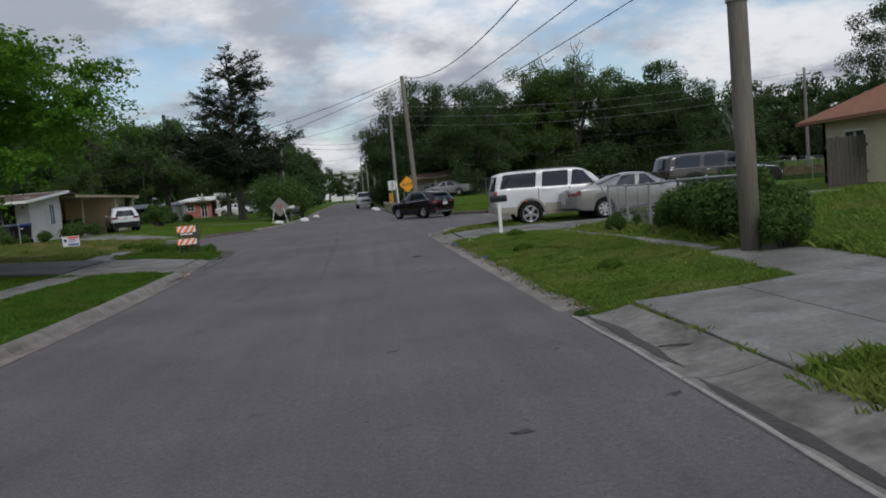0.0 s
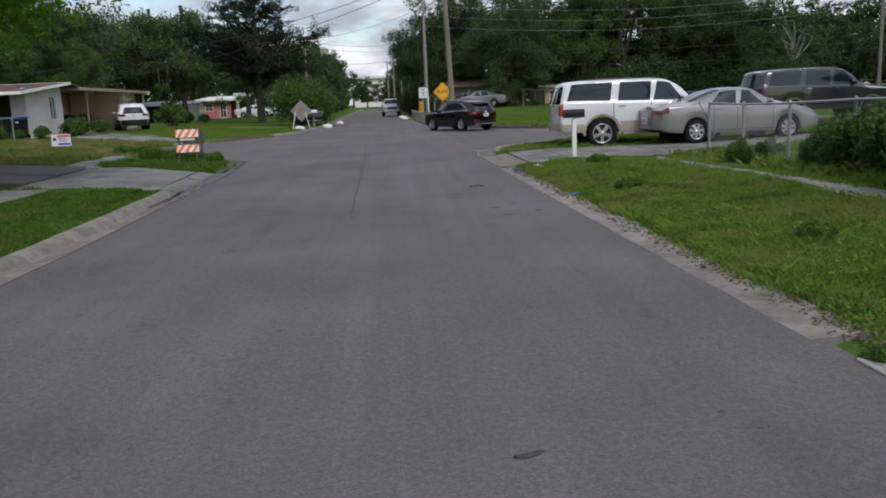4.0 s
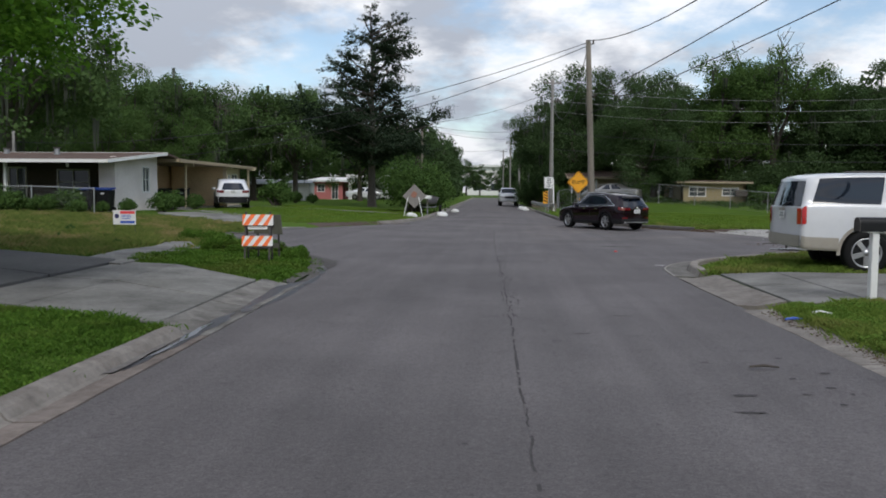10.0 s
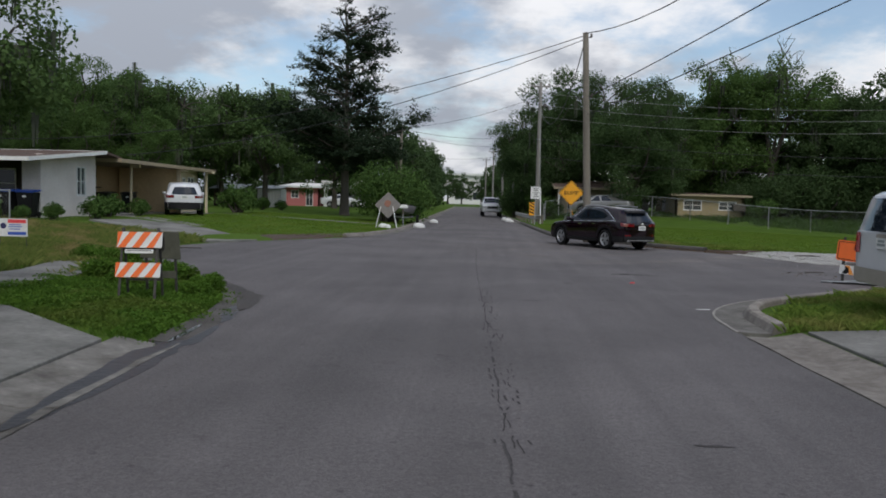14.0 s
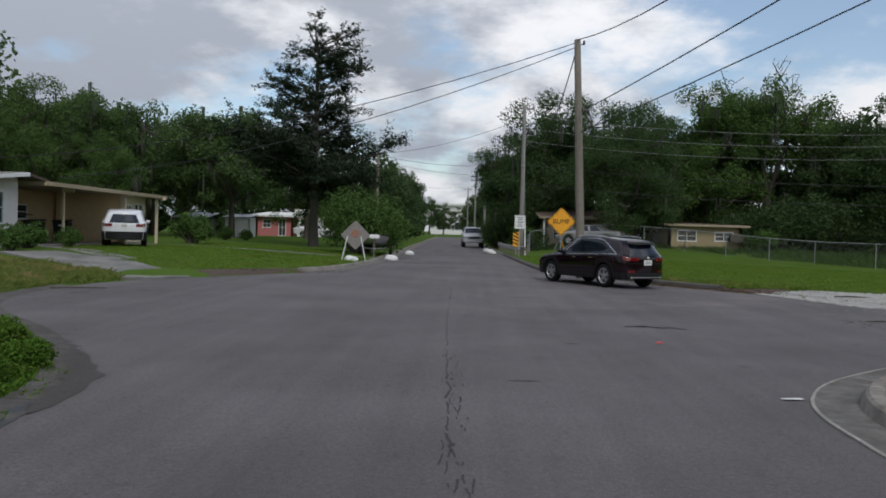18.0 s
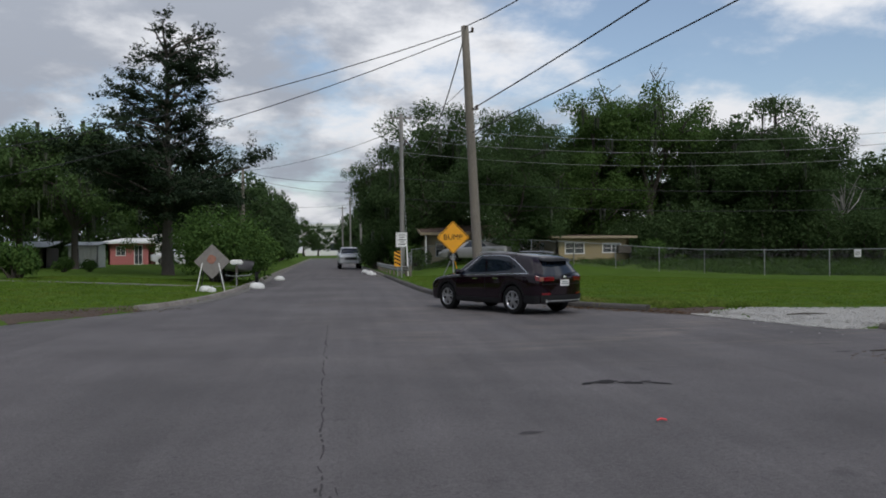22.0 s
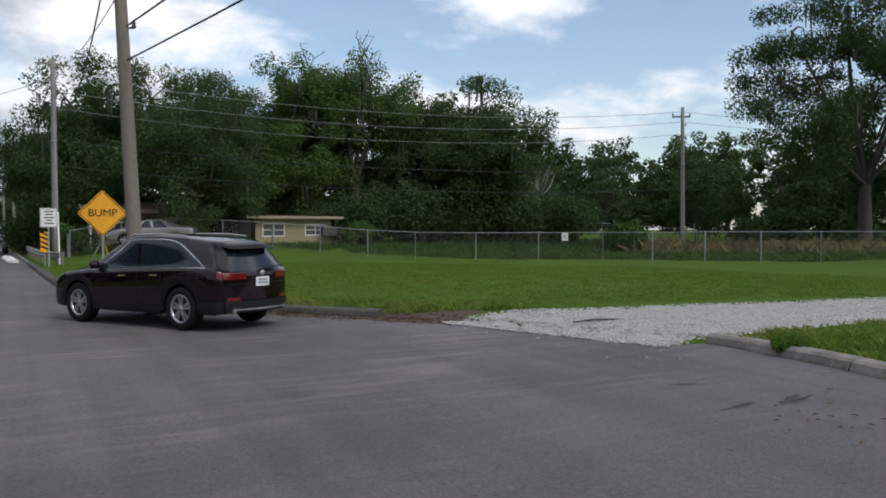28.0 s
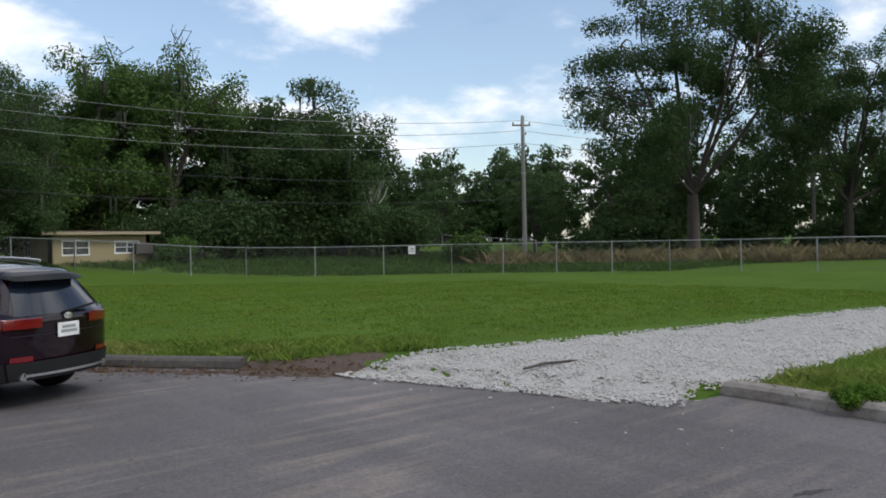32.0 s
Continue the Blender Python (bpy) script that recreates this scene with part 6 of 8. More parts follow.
    spots += [(9.5 + 2.5 * (k % 2) + 0.2 * k, 100 + 7 * k, 1.0 + 0.1 * k) for k in range(8)]
    spots += [(-9.5 - 2 * (k % 2) - 0.3 * k, 102 + 8 * k, 0.9 + 0.1 * k) for k in range(9)]
    spots += [(54 + 4.2 * k, 134 - 1.4 * k, 2.0) for k in range(9)]
    for k, (x, y, s) in enumerate(spots):
        again(brush, x, y, k * 59, s)
    hedge = "vine-grown bush climbing a chain-link fence"
    weeds = make_bush(53, (2.0, 1.1, 1.3), BUSH_LEAF, 0.034, 12000, hedge, clumps=30)
    stand(weeds, 6.95, 13.7)
    for x, y, s in ((6.9, 14.6, 1.0), (7.0, 15.6, 0.95), (7.1, 16.6, 0.9), (7.2, 17.6, 0.75), (6.75, 12.5, 0.6), (7.35, 18.6, 0.5), (7.5, 20.6, 0.4), (6.6, 19.8, 0.42)):
        again(weeds, x, y, 80 + 20 * math.sin(y * 5), s, hedge)
    for k in range(7):
        x, y = -9.0 - (k * 37 % 100) * 0.11, 30.5 + (k * 53 % 100) * 0.10
        if road_gap(x, y) > 0.7:
            again(weeds, x, y, k * 77, 0.16 + 0.05 * (k % 3), "low clump of weeds in rough grass")
    patch = make_bush(55, (1.9, 1.7, 0.75), LUSH_LEAF, 0.045, 4500, "low leafy weeds beside the kerb", name="weeds", clumps=16)
    stand(patch, -5.9, 31.0, 20, 0.45)
    for x, y, s in ((-4.6, 29.6, 0.42), (-5.4, 30.4, 0.45), (-6.4, 30.2, 0.5), (-5.6, 28.9, 0.36), (-4.4, 28.6, 0.34), (-7.4, 32.6, 0.5), (-8.3, 33.2, 0.5), (4.0, 17.5, 0.26), (4.4, 13.0, 0.24), (4.6, 21.8, 0.3), (9.6, 38.6, 0.3), (9.0, 36.3, 0.3)):
        again(patch, x, y, x * 53, s, "low leafy weeds beside the kerb")
    again(weeds, 3.22, 10.1, 30, 0.13, "small grass tuft growing out of the gutter")


plant_woods()


def grass(name, outline, per_m2, tall, material, label, blades=4, seed=0, spread=0.05, width=0.006, clear=0.42, keep_off=()):
    """Tufts of real blades inside an outline of the plan."""
    rng = np.random.default_rng(seed)
    xs, ys = [p[0] for p in outline], [p[1] for p in outline]
    n = int((max(xs) - min(xs)) * (max(ys) - min(ys)) * per_m2)
    px, py = rng.uniform(min(xs), max(xs), n), rng.uniform(min(ys), max(ys), n)
    p = np.stack([px, py], 1)
    ok = inside_all(p, outline)
    for k in keep_off:
        ok &= ~inside_all(p, k)
    p = p[ok]
    luck = rng.random(len(p)) * 0.6
    spots = []
    for (x, y), d, u in zip(p.tolist(), gaps_all(p).tolist(), luck.tolist()):
        if wobble(x, y, 0.8, seed) + 0.68 > u and d > clear + 0.13 * wobble(x, y, 1.3, 9) + 0.10 * wobble(x, y, 5.0, 2):
            spots.append((x, y, lie(x, y, d)))
    s = np.repeat(np.array(spots), blades, 0)
    m = len(s)
    s[:, :2] += rng.normal(0, spread, (m, 2))
    tuft = np.array([0.5 * wobble(x, y, 0.5, 3) + 0.75 * wobble(x, y, 2.3, 5) + 0.5 * wobble(x, y, 7.0, 7) for x, y in s[::blades, :2]]).repeat(blades)
    h = rng.uniform(*tall, m) * np.clip(1 + tuft, 0.35, 2.0)
    a = rng.uniform(0, 6.28, m)
    w = width * rng.uniform(0.7, 1.4, m)
    lean = rng.normal(0, 0.55, (m, 2)) * h[:, None]
    side = np.stack([np.cos(a) * w, np.sin(a) * w], 1)
    v = np.zeros((m, 4, 3))
    v[:, 0, :2], v[:, 1, :2] = s[:, :2] - side, s[:, :2] + side
    v[:, 0, 2] = v[:, 1, 2] = s[:, 2] - 0.01
    v[:, 2, :2], v[:, 2, 2] = s[:, :2] + lean * 0.35 + side * 0.7, s[:, 2] + h * 0.6
    v[:, 3, :2], v[:, 3, 2] = s[:, :2] + lean, s[:, 2] + h * 0.95
    ob = new(name, leaf_mesh(name, v[:, [0, 1, 2, 3]].reshape(-1, 3), m, material))
    return tagged(ob, label, "grass", kind="stuff")


def cover(name, outline, per_m2, tall, size, label, seed, clear, keep_off=(), lump=0.0, material=WEED_LEAF):
    """Low broad-leaved weeds that mat the turf in cushions and run out over its edge."""
    rng = np.random.default_rng(seed)
    xs, ys = [p[0] for p in outline], [p[1] for p in outline]
    n = int((max(xs) - min(xs)) * (max(ys) - min(ys)) * per_m2)
    p = np.stack([rng.uniform(min(xs), max(xs), n), rng.uniform(min(ys), max(ys), n)], 1)
    ok = inside_all(p, outline)
    for k in keep_off:
        ok &= ~inside_all(p, k)
    p = p[ok]
    pts = []
    for (x, y), d, u in zip(p.tolist(), gaps_all(p).tolist(), rng.random(len(p)).tolist()):
        thick = wobble(x, y, 1.1, seed) * 0.8 + wobble(x, y, 3.6, seed + 4) * 0.6
        if d > clear + 0.16 * wobble(x, y, 1.7, 3) + 0.10 * wobble(x, y, 6.0, 8) and thick + 0.35 > lump:
            pts.append((x, y, lie(x, y, d) + 0.01 + tall * max(0.12, 0.45 + thick) * (0.35 + 0.65 * u)))
    pts = np.array(pts)
    verts, n = leaf_quads(rng, pts, np.zeros((len(pts), 3)), size, 0.8, 0.45)
    ob = new(name, leaf_mesh(name, verts, n, material))
    return tagged(ob, label, "weeds", kind="stuff")


GRAVEL_KEEP = [GRAVEL_AREA]
PATHS = [[(-3.0, 20.75), (-3.95, 20.75), (-4.0, 25.0), (-3.2, 25.0)], [(3.86, 6.95), (9.6, 6.95), (9.6, 10.3), (3.86, 10.3)], [(5.75, 10.3), (6.85, 10.3), (6.85, 13.0), (5.75, 13.0)], [(3.3, 23.3), (15, 23.3), (15, 26.8), (3.3, 26.8)], [(5.88, 13), (6.2, 13), (6.2, 23), (5.88, 23)], [(-3.75, 20.9), (-3.95, 25.0), (-5.9, 26.45), (-14, 28), (-14, 24.8), (-9.4, 23.4), (-6.6, 22.2), (-5.65, 21.4)], [(-5.8, 21.4), (-6.7, 21.7), (-6.8, -2), (-5.9, -2)], [(-6.8, 26), (-7.6, 26.2), (-8.5, 32.2), (-7.5, 32.2)], [(-8.1, 44.4), (-9.3, 42.4), (-15.6, 47.4), (-14.6, 49.4), (-11.0, 47.4)]]
grass("verge_grass", [(3.0, 10.2), (6.2, 10.2), (6.6, 23.2), (2.9, 23.2)], 1250, (0.03, 0.075), BLADE, "thick uncut green grass on a verge", 3, 1, width=0.0034, clear=0.23, keep_off=PATHS)
cover("weed_cover", [(3.0, 10.2), (6.4, 10.2), (6.6, 23.4), (2.9, 23.4)], 2300, 0.075, 0.014, "leafy green weeds matting a grass verge", 31, 0.22, PATHS)
cover("weed_cover", [(-3.3, 6), (-7, 6), (-7, 22), (-3.1, 22)], 900, 0.06, 0.016, "leafy green weeds in a short lawn", 32, 0.37, PATHS, 0.25, LUSH_LEAF)
cover("weed_cover", [(-3.2, 25.2), (-7, 25.9), (-7.6, 34.5), (-3.2, 34)], 1900, 0.14, 0.02, "lush leafy weeds on a street corner", 33, 0.16, PATHS, 0.0, LUSH_LEAF)
cover("weed_cover", [(3.0, 27), (9, 27), (10, 39.2), (8.6, 39.2)], 500, 0.06, 0.02, "leafy green weeds behind a kerb", 34, 0.6, GRAVEL_KEEP + PATHS, 0.2)
cover("weed_cover", [(6.4, 10.3), (12, 10.3), (12, 23), (6.8, 23)], 420, 0.22, 0.03, "rank leafy weeds in a yard", 35, 0.2, PATHS, 0.1)
grass("verge_grass", [(3.6, 1.5), (7, 1.5), (7, 6.9), (3.6, 6.9)], 650, (0.04, 0.11), BLADE, "thick uncut green grass on a verge", 4, 2, clear=0.55, keep_off=PATHS)
grass("joint_grass", [(3.77, 6.3), (3.86, 6.3), (3.86, 10.3), (3.77, 10.3)], 420, (0.02, 0.06), BLADE, "thin grass growing in a driveway joint", 3, 21, width=0.005, spread=0.02)
grass("edge_grass", [(5.4, 47.5), (6.4, 45.9), (7.5, 44.9), (9.4, 43.9), (10.2, 45.0), (7.6, 46.8), (6.4, 48.4)], 330, (0.04, 0.12), BLADE, "ragged grass at a worn lawn edge", 4, 22, width=0.009)
grass("yard_grass", [(6.2, 10.0), (16, 10), (16, 24), (6.6, 24)], 110, (0.06, 0.18), BLADE, "green yard grass behind a fence", 4, 3, width=0.009, keep_off=PATHS)
grass("verge_grass", [(-3.3, 6), (-9, 6), (-9, 24.5), (-3.3, 22)], 520, (0.025, 0.06), LUSH_LEAF, "short green grass along the kerb", 4, 4, width=0.0042, clear=0.36, keep_off=PATHS)
grass("corner_grass", [(-3.3, 25), (-6.9, 25.8), (-7.6, 32), (-7.6, 34.5), (-3.3, 34)], 620, (0.03, 0.09), LUSH_LEAF, "lush weedy grass on a street corner", 4, 5, width=0.0042, clear=0.2, keep_off=PATHS)
grass("rough_grass", [(-7.3, 27), (-22, 28), (-22, 46), (-9.8, 44.5), (-7.2, 33.5)], 190, (0.06, 0.17), BLADE_DRY, "tall rough half-dry grass in a front yard", 4, 6, width=0.0045, keep_off=PATHS)
grass("rough_grass", [(-7.3, 26.8), (-20, 29), (-20, 32.5), (-8, 31)], 170, (0.03, 0.10), LUSH_LEAF, "green rough grass in a front yard", 4, 7, width=0.007, keep_off=PATHS)
grass("corner_grass", [(3.0, 26.9), (12, 26.9), (12, 36), (10, 39.4), (8.8, 39.4)], 330, (0.04, 0.10), BLADE, "green grass behind a curving kerb", 4, 8, width=0.008, clear=0.52, keep_off=GRAVEL_KEEP)
grass("corner_grass", [(8.5, 34), (22, 34), (22, 39.2), (10, 39.7), (9.5, 40)], 160, (0.04, 0.10), BLADE, "green grass beside a gravel drive", 4, 9, width=0.009, clear=0.5, keep_off=GRAVEL_KEEP)
grass("field_grass", [(2.2, 53), (5.6, 46.8), (9.4, 44.4), (20, 42.4), (26, 42), (26, 60), (14, 70), (3, 72)], 85, (0.015, 0.045), LAWN_BLADE, "mown green grass of an open field", 4, 10, width=0.011, keep_off=GRAVEL_KEEP)
# The dark blades carry tree shade that the sun does not cast here.
grass("grove_grass", [(4.5, 82), (14.3, 78.0), (21.4, 74.2), (30.2, 67.4), (36.2, 58.2), (50, 60), (42, 80), (28, 85), (6, 92)], 26, (0.10, 0.28), SHADE_BLADE, "rank grass beyond a fence, coloured dark for tree shade", 5, 13, spread=0.14, width=0.018)
grass("lawn_grass", [(-4.6, 49), (-9.4, 46), (-16, 52), (-15, 68), (-4.3, 70)], 70, (0.02, 0.06), LAWN_BLADE, "mown green front lawn", 4, 11, width=0.010, keep_off=PATHS)
grass("reeds", [(37, 72), (44, 62), (58, 54), (62, 60), (50, 68), (40, 77)], 9, (0.3, 0.85), REED_LEAF, "tall dry straw-coloured grass beyond a fence", 8, 12, spread=0.3, width=0.011)


# ---- vehicles ----
def spline(xs, ys, x):
    """A smooth curve through stations, without overshoot."""
    xs, ys = np.asarray(xs, float), np.asarray(ys, float)
    d = np.diff(ys) / np.diff(xs)
    m = np.zeros(len(xs))
    m[0], m[-1] = d[0], d[-1]
    for k in range(1, len(xs) - 1):
        m[k] = 0 if d[k - 1] * d[k] <= 0 else 2 * d[k - 1] * d[k] / (d[k - 1] + d[k])
    i = np.clip(np.searchsorted(xs, x) - 1, 0, len(xs) - 2)
    h = xs[i + 1] - xs[i]
    t = (x - xs[i]) / h
    return (2 * t**3 - 3 * t**2 + 1) * ys[i] + (t**3 - 2 * t**2 + t) * h * m[i] + (-2 * t**3 + 3 * t**2) * ys[i + 1] + (t**3 - t**2) * h * m[i + 1]


class Shell:
    """A car body as a surface: u runs from tail (0) to nose (1), v from the sill (0) over the shoulder (0.5) and the roof edge (0.8) to the
    middle of the roof (1). A station is y, y at the roof, sill, shoulder height, roof height, half widths at sill, shoulder and roof."""

    def __init__(self, stations, wheels, wheel_r, arch):
        self.st = np.array(stations, float)
        self.u = np.linspace(0, 1, len(stations))
        self.wheels, self.wheel_r, self.arch = wheels, wheel_r, arch
        self.v = np.array([0, 0.08, 0.28, 0.5, 0.56, 0.8, 0.88, 1.0])
        self.grid()
        self.ys = spline(self.u, self.st[:, 0], np.linspace(0, 1, 361))

    def ring(self, u, cols=None):
        y, yt, zb, zs, zr, wb, ws, wr = cols or [float(spline(self.u, self.st[:, k], u)) for k in range(8)]
        for yw in self.wheels:
            q = self.arch**2 - (y - yw) ** 2
            if q > 0:
                zb = max(zb, self.wheel_r + math.sqrt(q))
        zb = min(zb, zs - 0.08)
        wm = max(wb, ws) + 0.012
        zm = max(zb + 0.05, zb * 0.4 + zs * 0.6)
        lift = zr - zs
        pts = [(wb - 0.02, y, zb), (wb, y, zb + min(0.06, zs - zb)), (wm, y, zm), (ws, y, zs), (ws - 0.035, y + (yt - y) * 0.06, zs + 0.03 * min(1, lift / 0.3)), (wr, y + (yt - y) * 0.86, zr - min(0.09, lift * 0.4)), (wr - 0.09, y + (yt - y) * 0.96, zr - min(0.03, lift * 0.12)), (0, yt, zr)]
        return np.array(pts)

    def grid(self):
        """The whole surface and its outward way, worked out once on a fine net."""
        us, vs = np.linspace(0, 1, 361), np.linspace(0, 1, 101)
        cols = [spline(self.u, self.st[:, k], us) for k in range(8)]
        self.net = np.zeros((361, 101, 3))
        for i in range(361):
            r = self.ring(us[i], [c[i] for c in cols])
            for k in range(3):
                self.net[i, :, k] = spline(self.v, r[:, k], vs)
        du, dv = np.gradient(self.net, axis=0), np.gradient(self.net, axis=1)
        n = np.cross(du, dv)
        n /= np.linalg.norm(n, axis=2, keepdims=True) + 1e-9
        flip = n[..., 0] + np.where(vs > 0.5, n[..., 2], 0) < 0
        n[flip] *= -1
        self.way = n

    def at(self, u, v, side=1, out=0.0):
        a, b = min(max(u, 0), 1) * 360, min(max(v, 0), 1) * 100
        i, j = min(359, int(a)), min(99, int(b))
        a, b = a - i, b - j
        w = ((1 - a) * (1 - b), (1 - a) * b, a * (1 - b), a * b)
        p = sum(k * q for k, q in zip(w, (self.net[i, j], self.net[i, j + 1], self.net[i + 1, j], self.net[i + 1, j + 1])))
        if out:
            p = p + out * sum(k * q for k, q in zip(w, (self.way[i, j], self.way[i, j + 1], self.way[i + 1, j], self.way[i + 1, j + 1])))
        p = p.copy()
        p[0] *= side
        return p

    def cap(self, end, a, v, bulge, out=0.0):
        """The tail (end 0) or the nose (end 1): a runs from one side to the other, -1 to 1."""
        p = self.at(end, v)
        sign = -1 if end == 0 else 1
        return np.array([p[0] * a, p[1] + sign * (bulge * (1 - abs(a) ** 2.6) + out), p[2]])

    def find(self, y):
        """The u at which the body is at that y."""
        return float(np.interp(y, self.ys, np.linspace(0, 1, 361)))


def sheet(points, bm=None):
    """A mesh through a grid of points."""
    bm = bm or bmesh.new()
    g = [[bm.verts.new(tuple(p)) for p in row] for row in points]
    for a, b in zip(g, g[1:]):
        for k in range(len(a) - 1):
            try:
                bm.faces.new((a[k], a[k + 1], b[k + 1], b[k]))
            except ValueError:
                pass
    return bm


def body_mesh(sh, bulge0, bulge1, nu=90):
    bm = bmesh.new()
    vs = list(np.linspace(0, 0.5, 9)) + [0.53, 0.56] + list(np.linspace(0.6, 0.8, 5)) + [0.84, 0.88, 0.94, 1.0]
    us = np.linspace(0, 1, nu)
    for side in (1, -1):
        sheet([[sh.at(u, v, side) for v in vs] for u in us], bm)
    aa = np.linspace(-1, 1, 17)
    sheet([[sh.cap(0, a, v, bulge0) for v in vs] for a in aa], bm)
    sheet([[sh.cap(1, a, v, bulge1) for v in vs] for a in aa], bm)
    sheet([[(*(sh.at(u, 0.0)[:2] * (a, 1)), sh.at(u, 0.0)[2]) for a in (-1, -0.7, 0, 0.7, 1)] for u in us], bm)
    bmesh.ops.remove_doubles(bm, verts=bm.verts, dist=0.002)
    bmesh.ops.recalc_face_normals(bm, faces=bm.faces)
    return bm


def panel(sh, u0, u1, v0, v1, out=0.006, n=8, slant=0.0, side=1, taper=0.0):
    """A piece of the side that lies proud of the body; slant moves the upper end, taper narrows it."""
    rows = []
    for i in range(n + 1):
        a = i / n
        row = []
        for j in range(n + 1):
            b = j / n
            u = u0 + (u1 - u0) * a + slant * b + taper * b * (0.5 - a)
            row.append(sh.at(u, v0 + (v1 - v0) * b, side, out))
        rows.append(row)
    bm = sheet(rows)
    bmesh.ops.recalc_face_normals(bm, faces=bm.faces)
    return bm


def cap_panel(sh, end, a0, a1, v0, v1, bulge, out=0.006, n=8, pinch=0.0):
    rows = []
    for i in range(n + 1):
        row = []
        for j in range(n + 1):
            b = j / n
            a = a0 + (a1 - a0) * i / n
            a *= 1 - pinch * b
            row.append(sh.cap(end, a, v0 + (v1 - v0) * b, bulge, out))
        rows.append(row)
    return sheet(rows)


def arc_top(y, arc):
    """Height along the body side at which the windows end, an arc that falls at both ends."""
    yr, ya, yb, yf = arc
    k = min(1.0, max(0.0, (y - yr) / (ya - yr)), max(0.0, (yf - y) / (yf - yb)))
    return 0.556 + 0.232 * math.sin(k * math.pi / 2) ** 0.8


def arc_window(sh, y0, y1, arc, side):
    rows = []
    for i in range(13):
        y = y0 + (y1 - y0) * i / 12
        top, u = arc_top(y, arc), sh.find(y)
        rows.append([sh.at(u, 0.556 + (top - 0.556) * j / 8, side, 0.005) for j in range(9)])
    bm = sheet(rows)
    bmesh.ops.remove_doubles(bm, verts=bm.verts, dist=0.0005)
    bmesh.ops.recalc_face_normals(bm, faces=bm.faces)
    return bm


def wheel_at(parent, x, y, r, width, spokes, side, rim_material, style="alloy", hub=0.66):
    w = part("wheel", lathe([(0.02, -0.42 * width), (r * 0.6, -0.45 * width), (r * 0.62, 0.3 * width), (0.02, 0.32 * width)], 24), BLACK, parent, "dark wheel well behind the spokes")
    w.matrix_local = pose(x, y, r, 0, 90 if side > 0 else -90, 0)
    ty = part("tyre", lathe([(r * hub, -0.5 * width), (r * 0.94, -0.5 * width), (r, -0.36 * width), (r, 0.36 * width), (r * 0.94, 0.5 * width), (r * 0.72, 0.52 * width), (r * hub, 0.46 * width)], 32), RUBBER, w, smooth=True)
    part("rim", lathe([(r * hub, 0.2 * width), (r * (hub + 0.02), 0.46 * width), (r * (hub - 0.05), 0.47 * width), (r * (hub - 0.07), 0.3 * width)], 32), rim_material, w, smooth=True)
    part("hub_cap", lathe([(0.0, 0.44 * width), (r * 0.13, 0.43 * width), (r * 0.15, 0.36 * width), (r * 0.15, 0.2 * width)], 16), rim_material, w, smooth=True)
    for k in range(spokes):
        a = 360 * k / spokes
        bm = bmesh.new()
        for off in ((-0.055, 0.055) if style == "twin" else (0,)):
            wd = r * (0.055 if style == "twin" else 0.11)
            q = [(r * 0.1, off * r * 0.6 - wd * 0.9), (r * (hub - 0.03), off * r * 2.2 - wd), (r * (hub - 0.03), off * r * 2.2 + wd), (r * 0.1, off * r * 0.6 + wd * 0.9)]
            lo = [bm.verts.new((px, py, 0.26 * width)) for px, py in q]
            hi = [bm.verts.new((px, py, (0.43 - 0.05 * (px / r)) * width)) for px, py in q]
            bm.faces.new(hi)
            for i in range(4):
                bm.faces.new((lo[i], lo[(i + 1) % 4], hi[(i + 1) % 4], hi[i]))
        bmesh.ops.recalc_face_normals(bm, faces=bm.faces)
        bmesh.ops.transform(bm, matrix=pose(0, 0, 0, 0, 0, a), verts=bm.verts)
        part("spoke", bm, rim_material, w)
    return w


def lathe(profile, sides=24):
    bm = bmesh.new()
    rings = [[bm.verts.new((r * math.cos(2 * math.pi * k / sides), r * math.sin(2 * math.pi * k / sides), z)) for k in range(sides)] for r, z in profile]
    for a, b in zip(rings, rings[1:]):
        for k in range(sides):
            bm.faces.new((a[k], a[(k + 1) % sides], b[(k + 1) % sides], b[k]))
    bmesh.ops.remove_doubles(bm, verts=bm.verts, dist=0.0005)
    bmesh.ops.recalc_face_normals(bm, faces=bm.faces)
    return bm


def arch_trim(sh, yw, side, wide, material, parent, out=0.012):
    """The lip round a wheel opening."""
    rows = []
    for k in range(19):
        a = math.pi * (k / 18) * 1.06 - 0.03 * math.pi
        row = []
        for rr in (sh.arch - 0.01, sh.arch + wide):
            y, z = yw + math.cos(a) * rr, sh.wheel_r + math.sin(a) * rr
            u = sh.find(y)
            r = sh.ring(u)
            zz = np.clip(z, r[0, 2], r[3, 2])
            x = np.interp(zz, r[:4, 2], r[:4, 0])
            row.append((side * (x + out), y, z))
        rows.append(row)
    bm = sheet(rows)
    made = bmesh.ops.extrude_face_region(bm, geom=bm.faces[:])["geom"]
    bmesh.ops.translate(bm, verts=[g for g in made if isinstance(g, bmesh.types.BMVert)], vec=(-side * 0.03, 0, 0))
    bmesh.ops.recalc_face_normals(bm, faces=bm.faces)
    part("arch_trim", bm, material, parent)


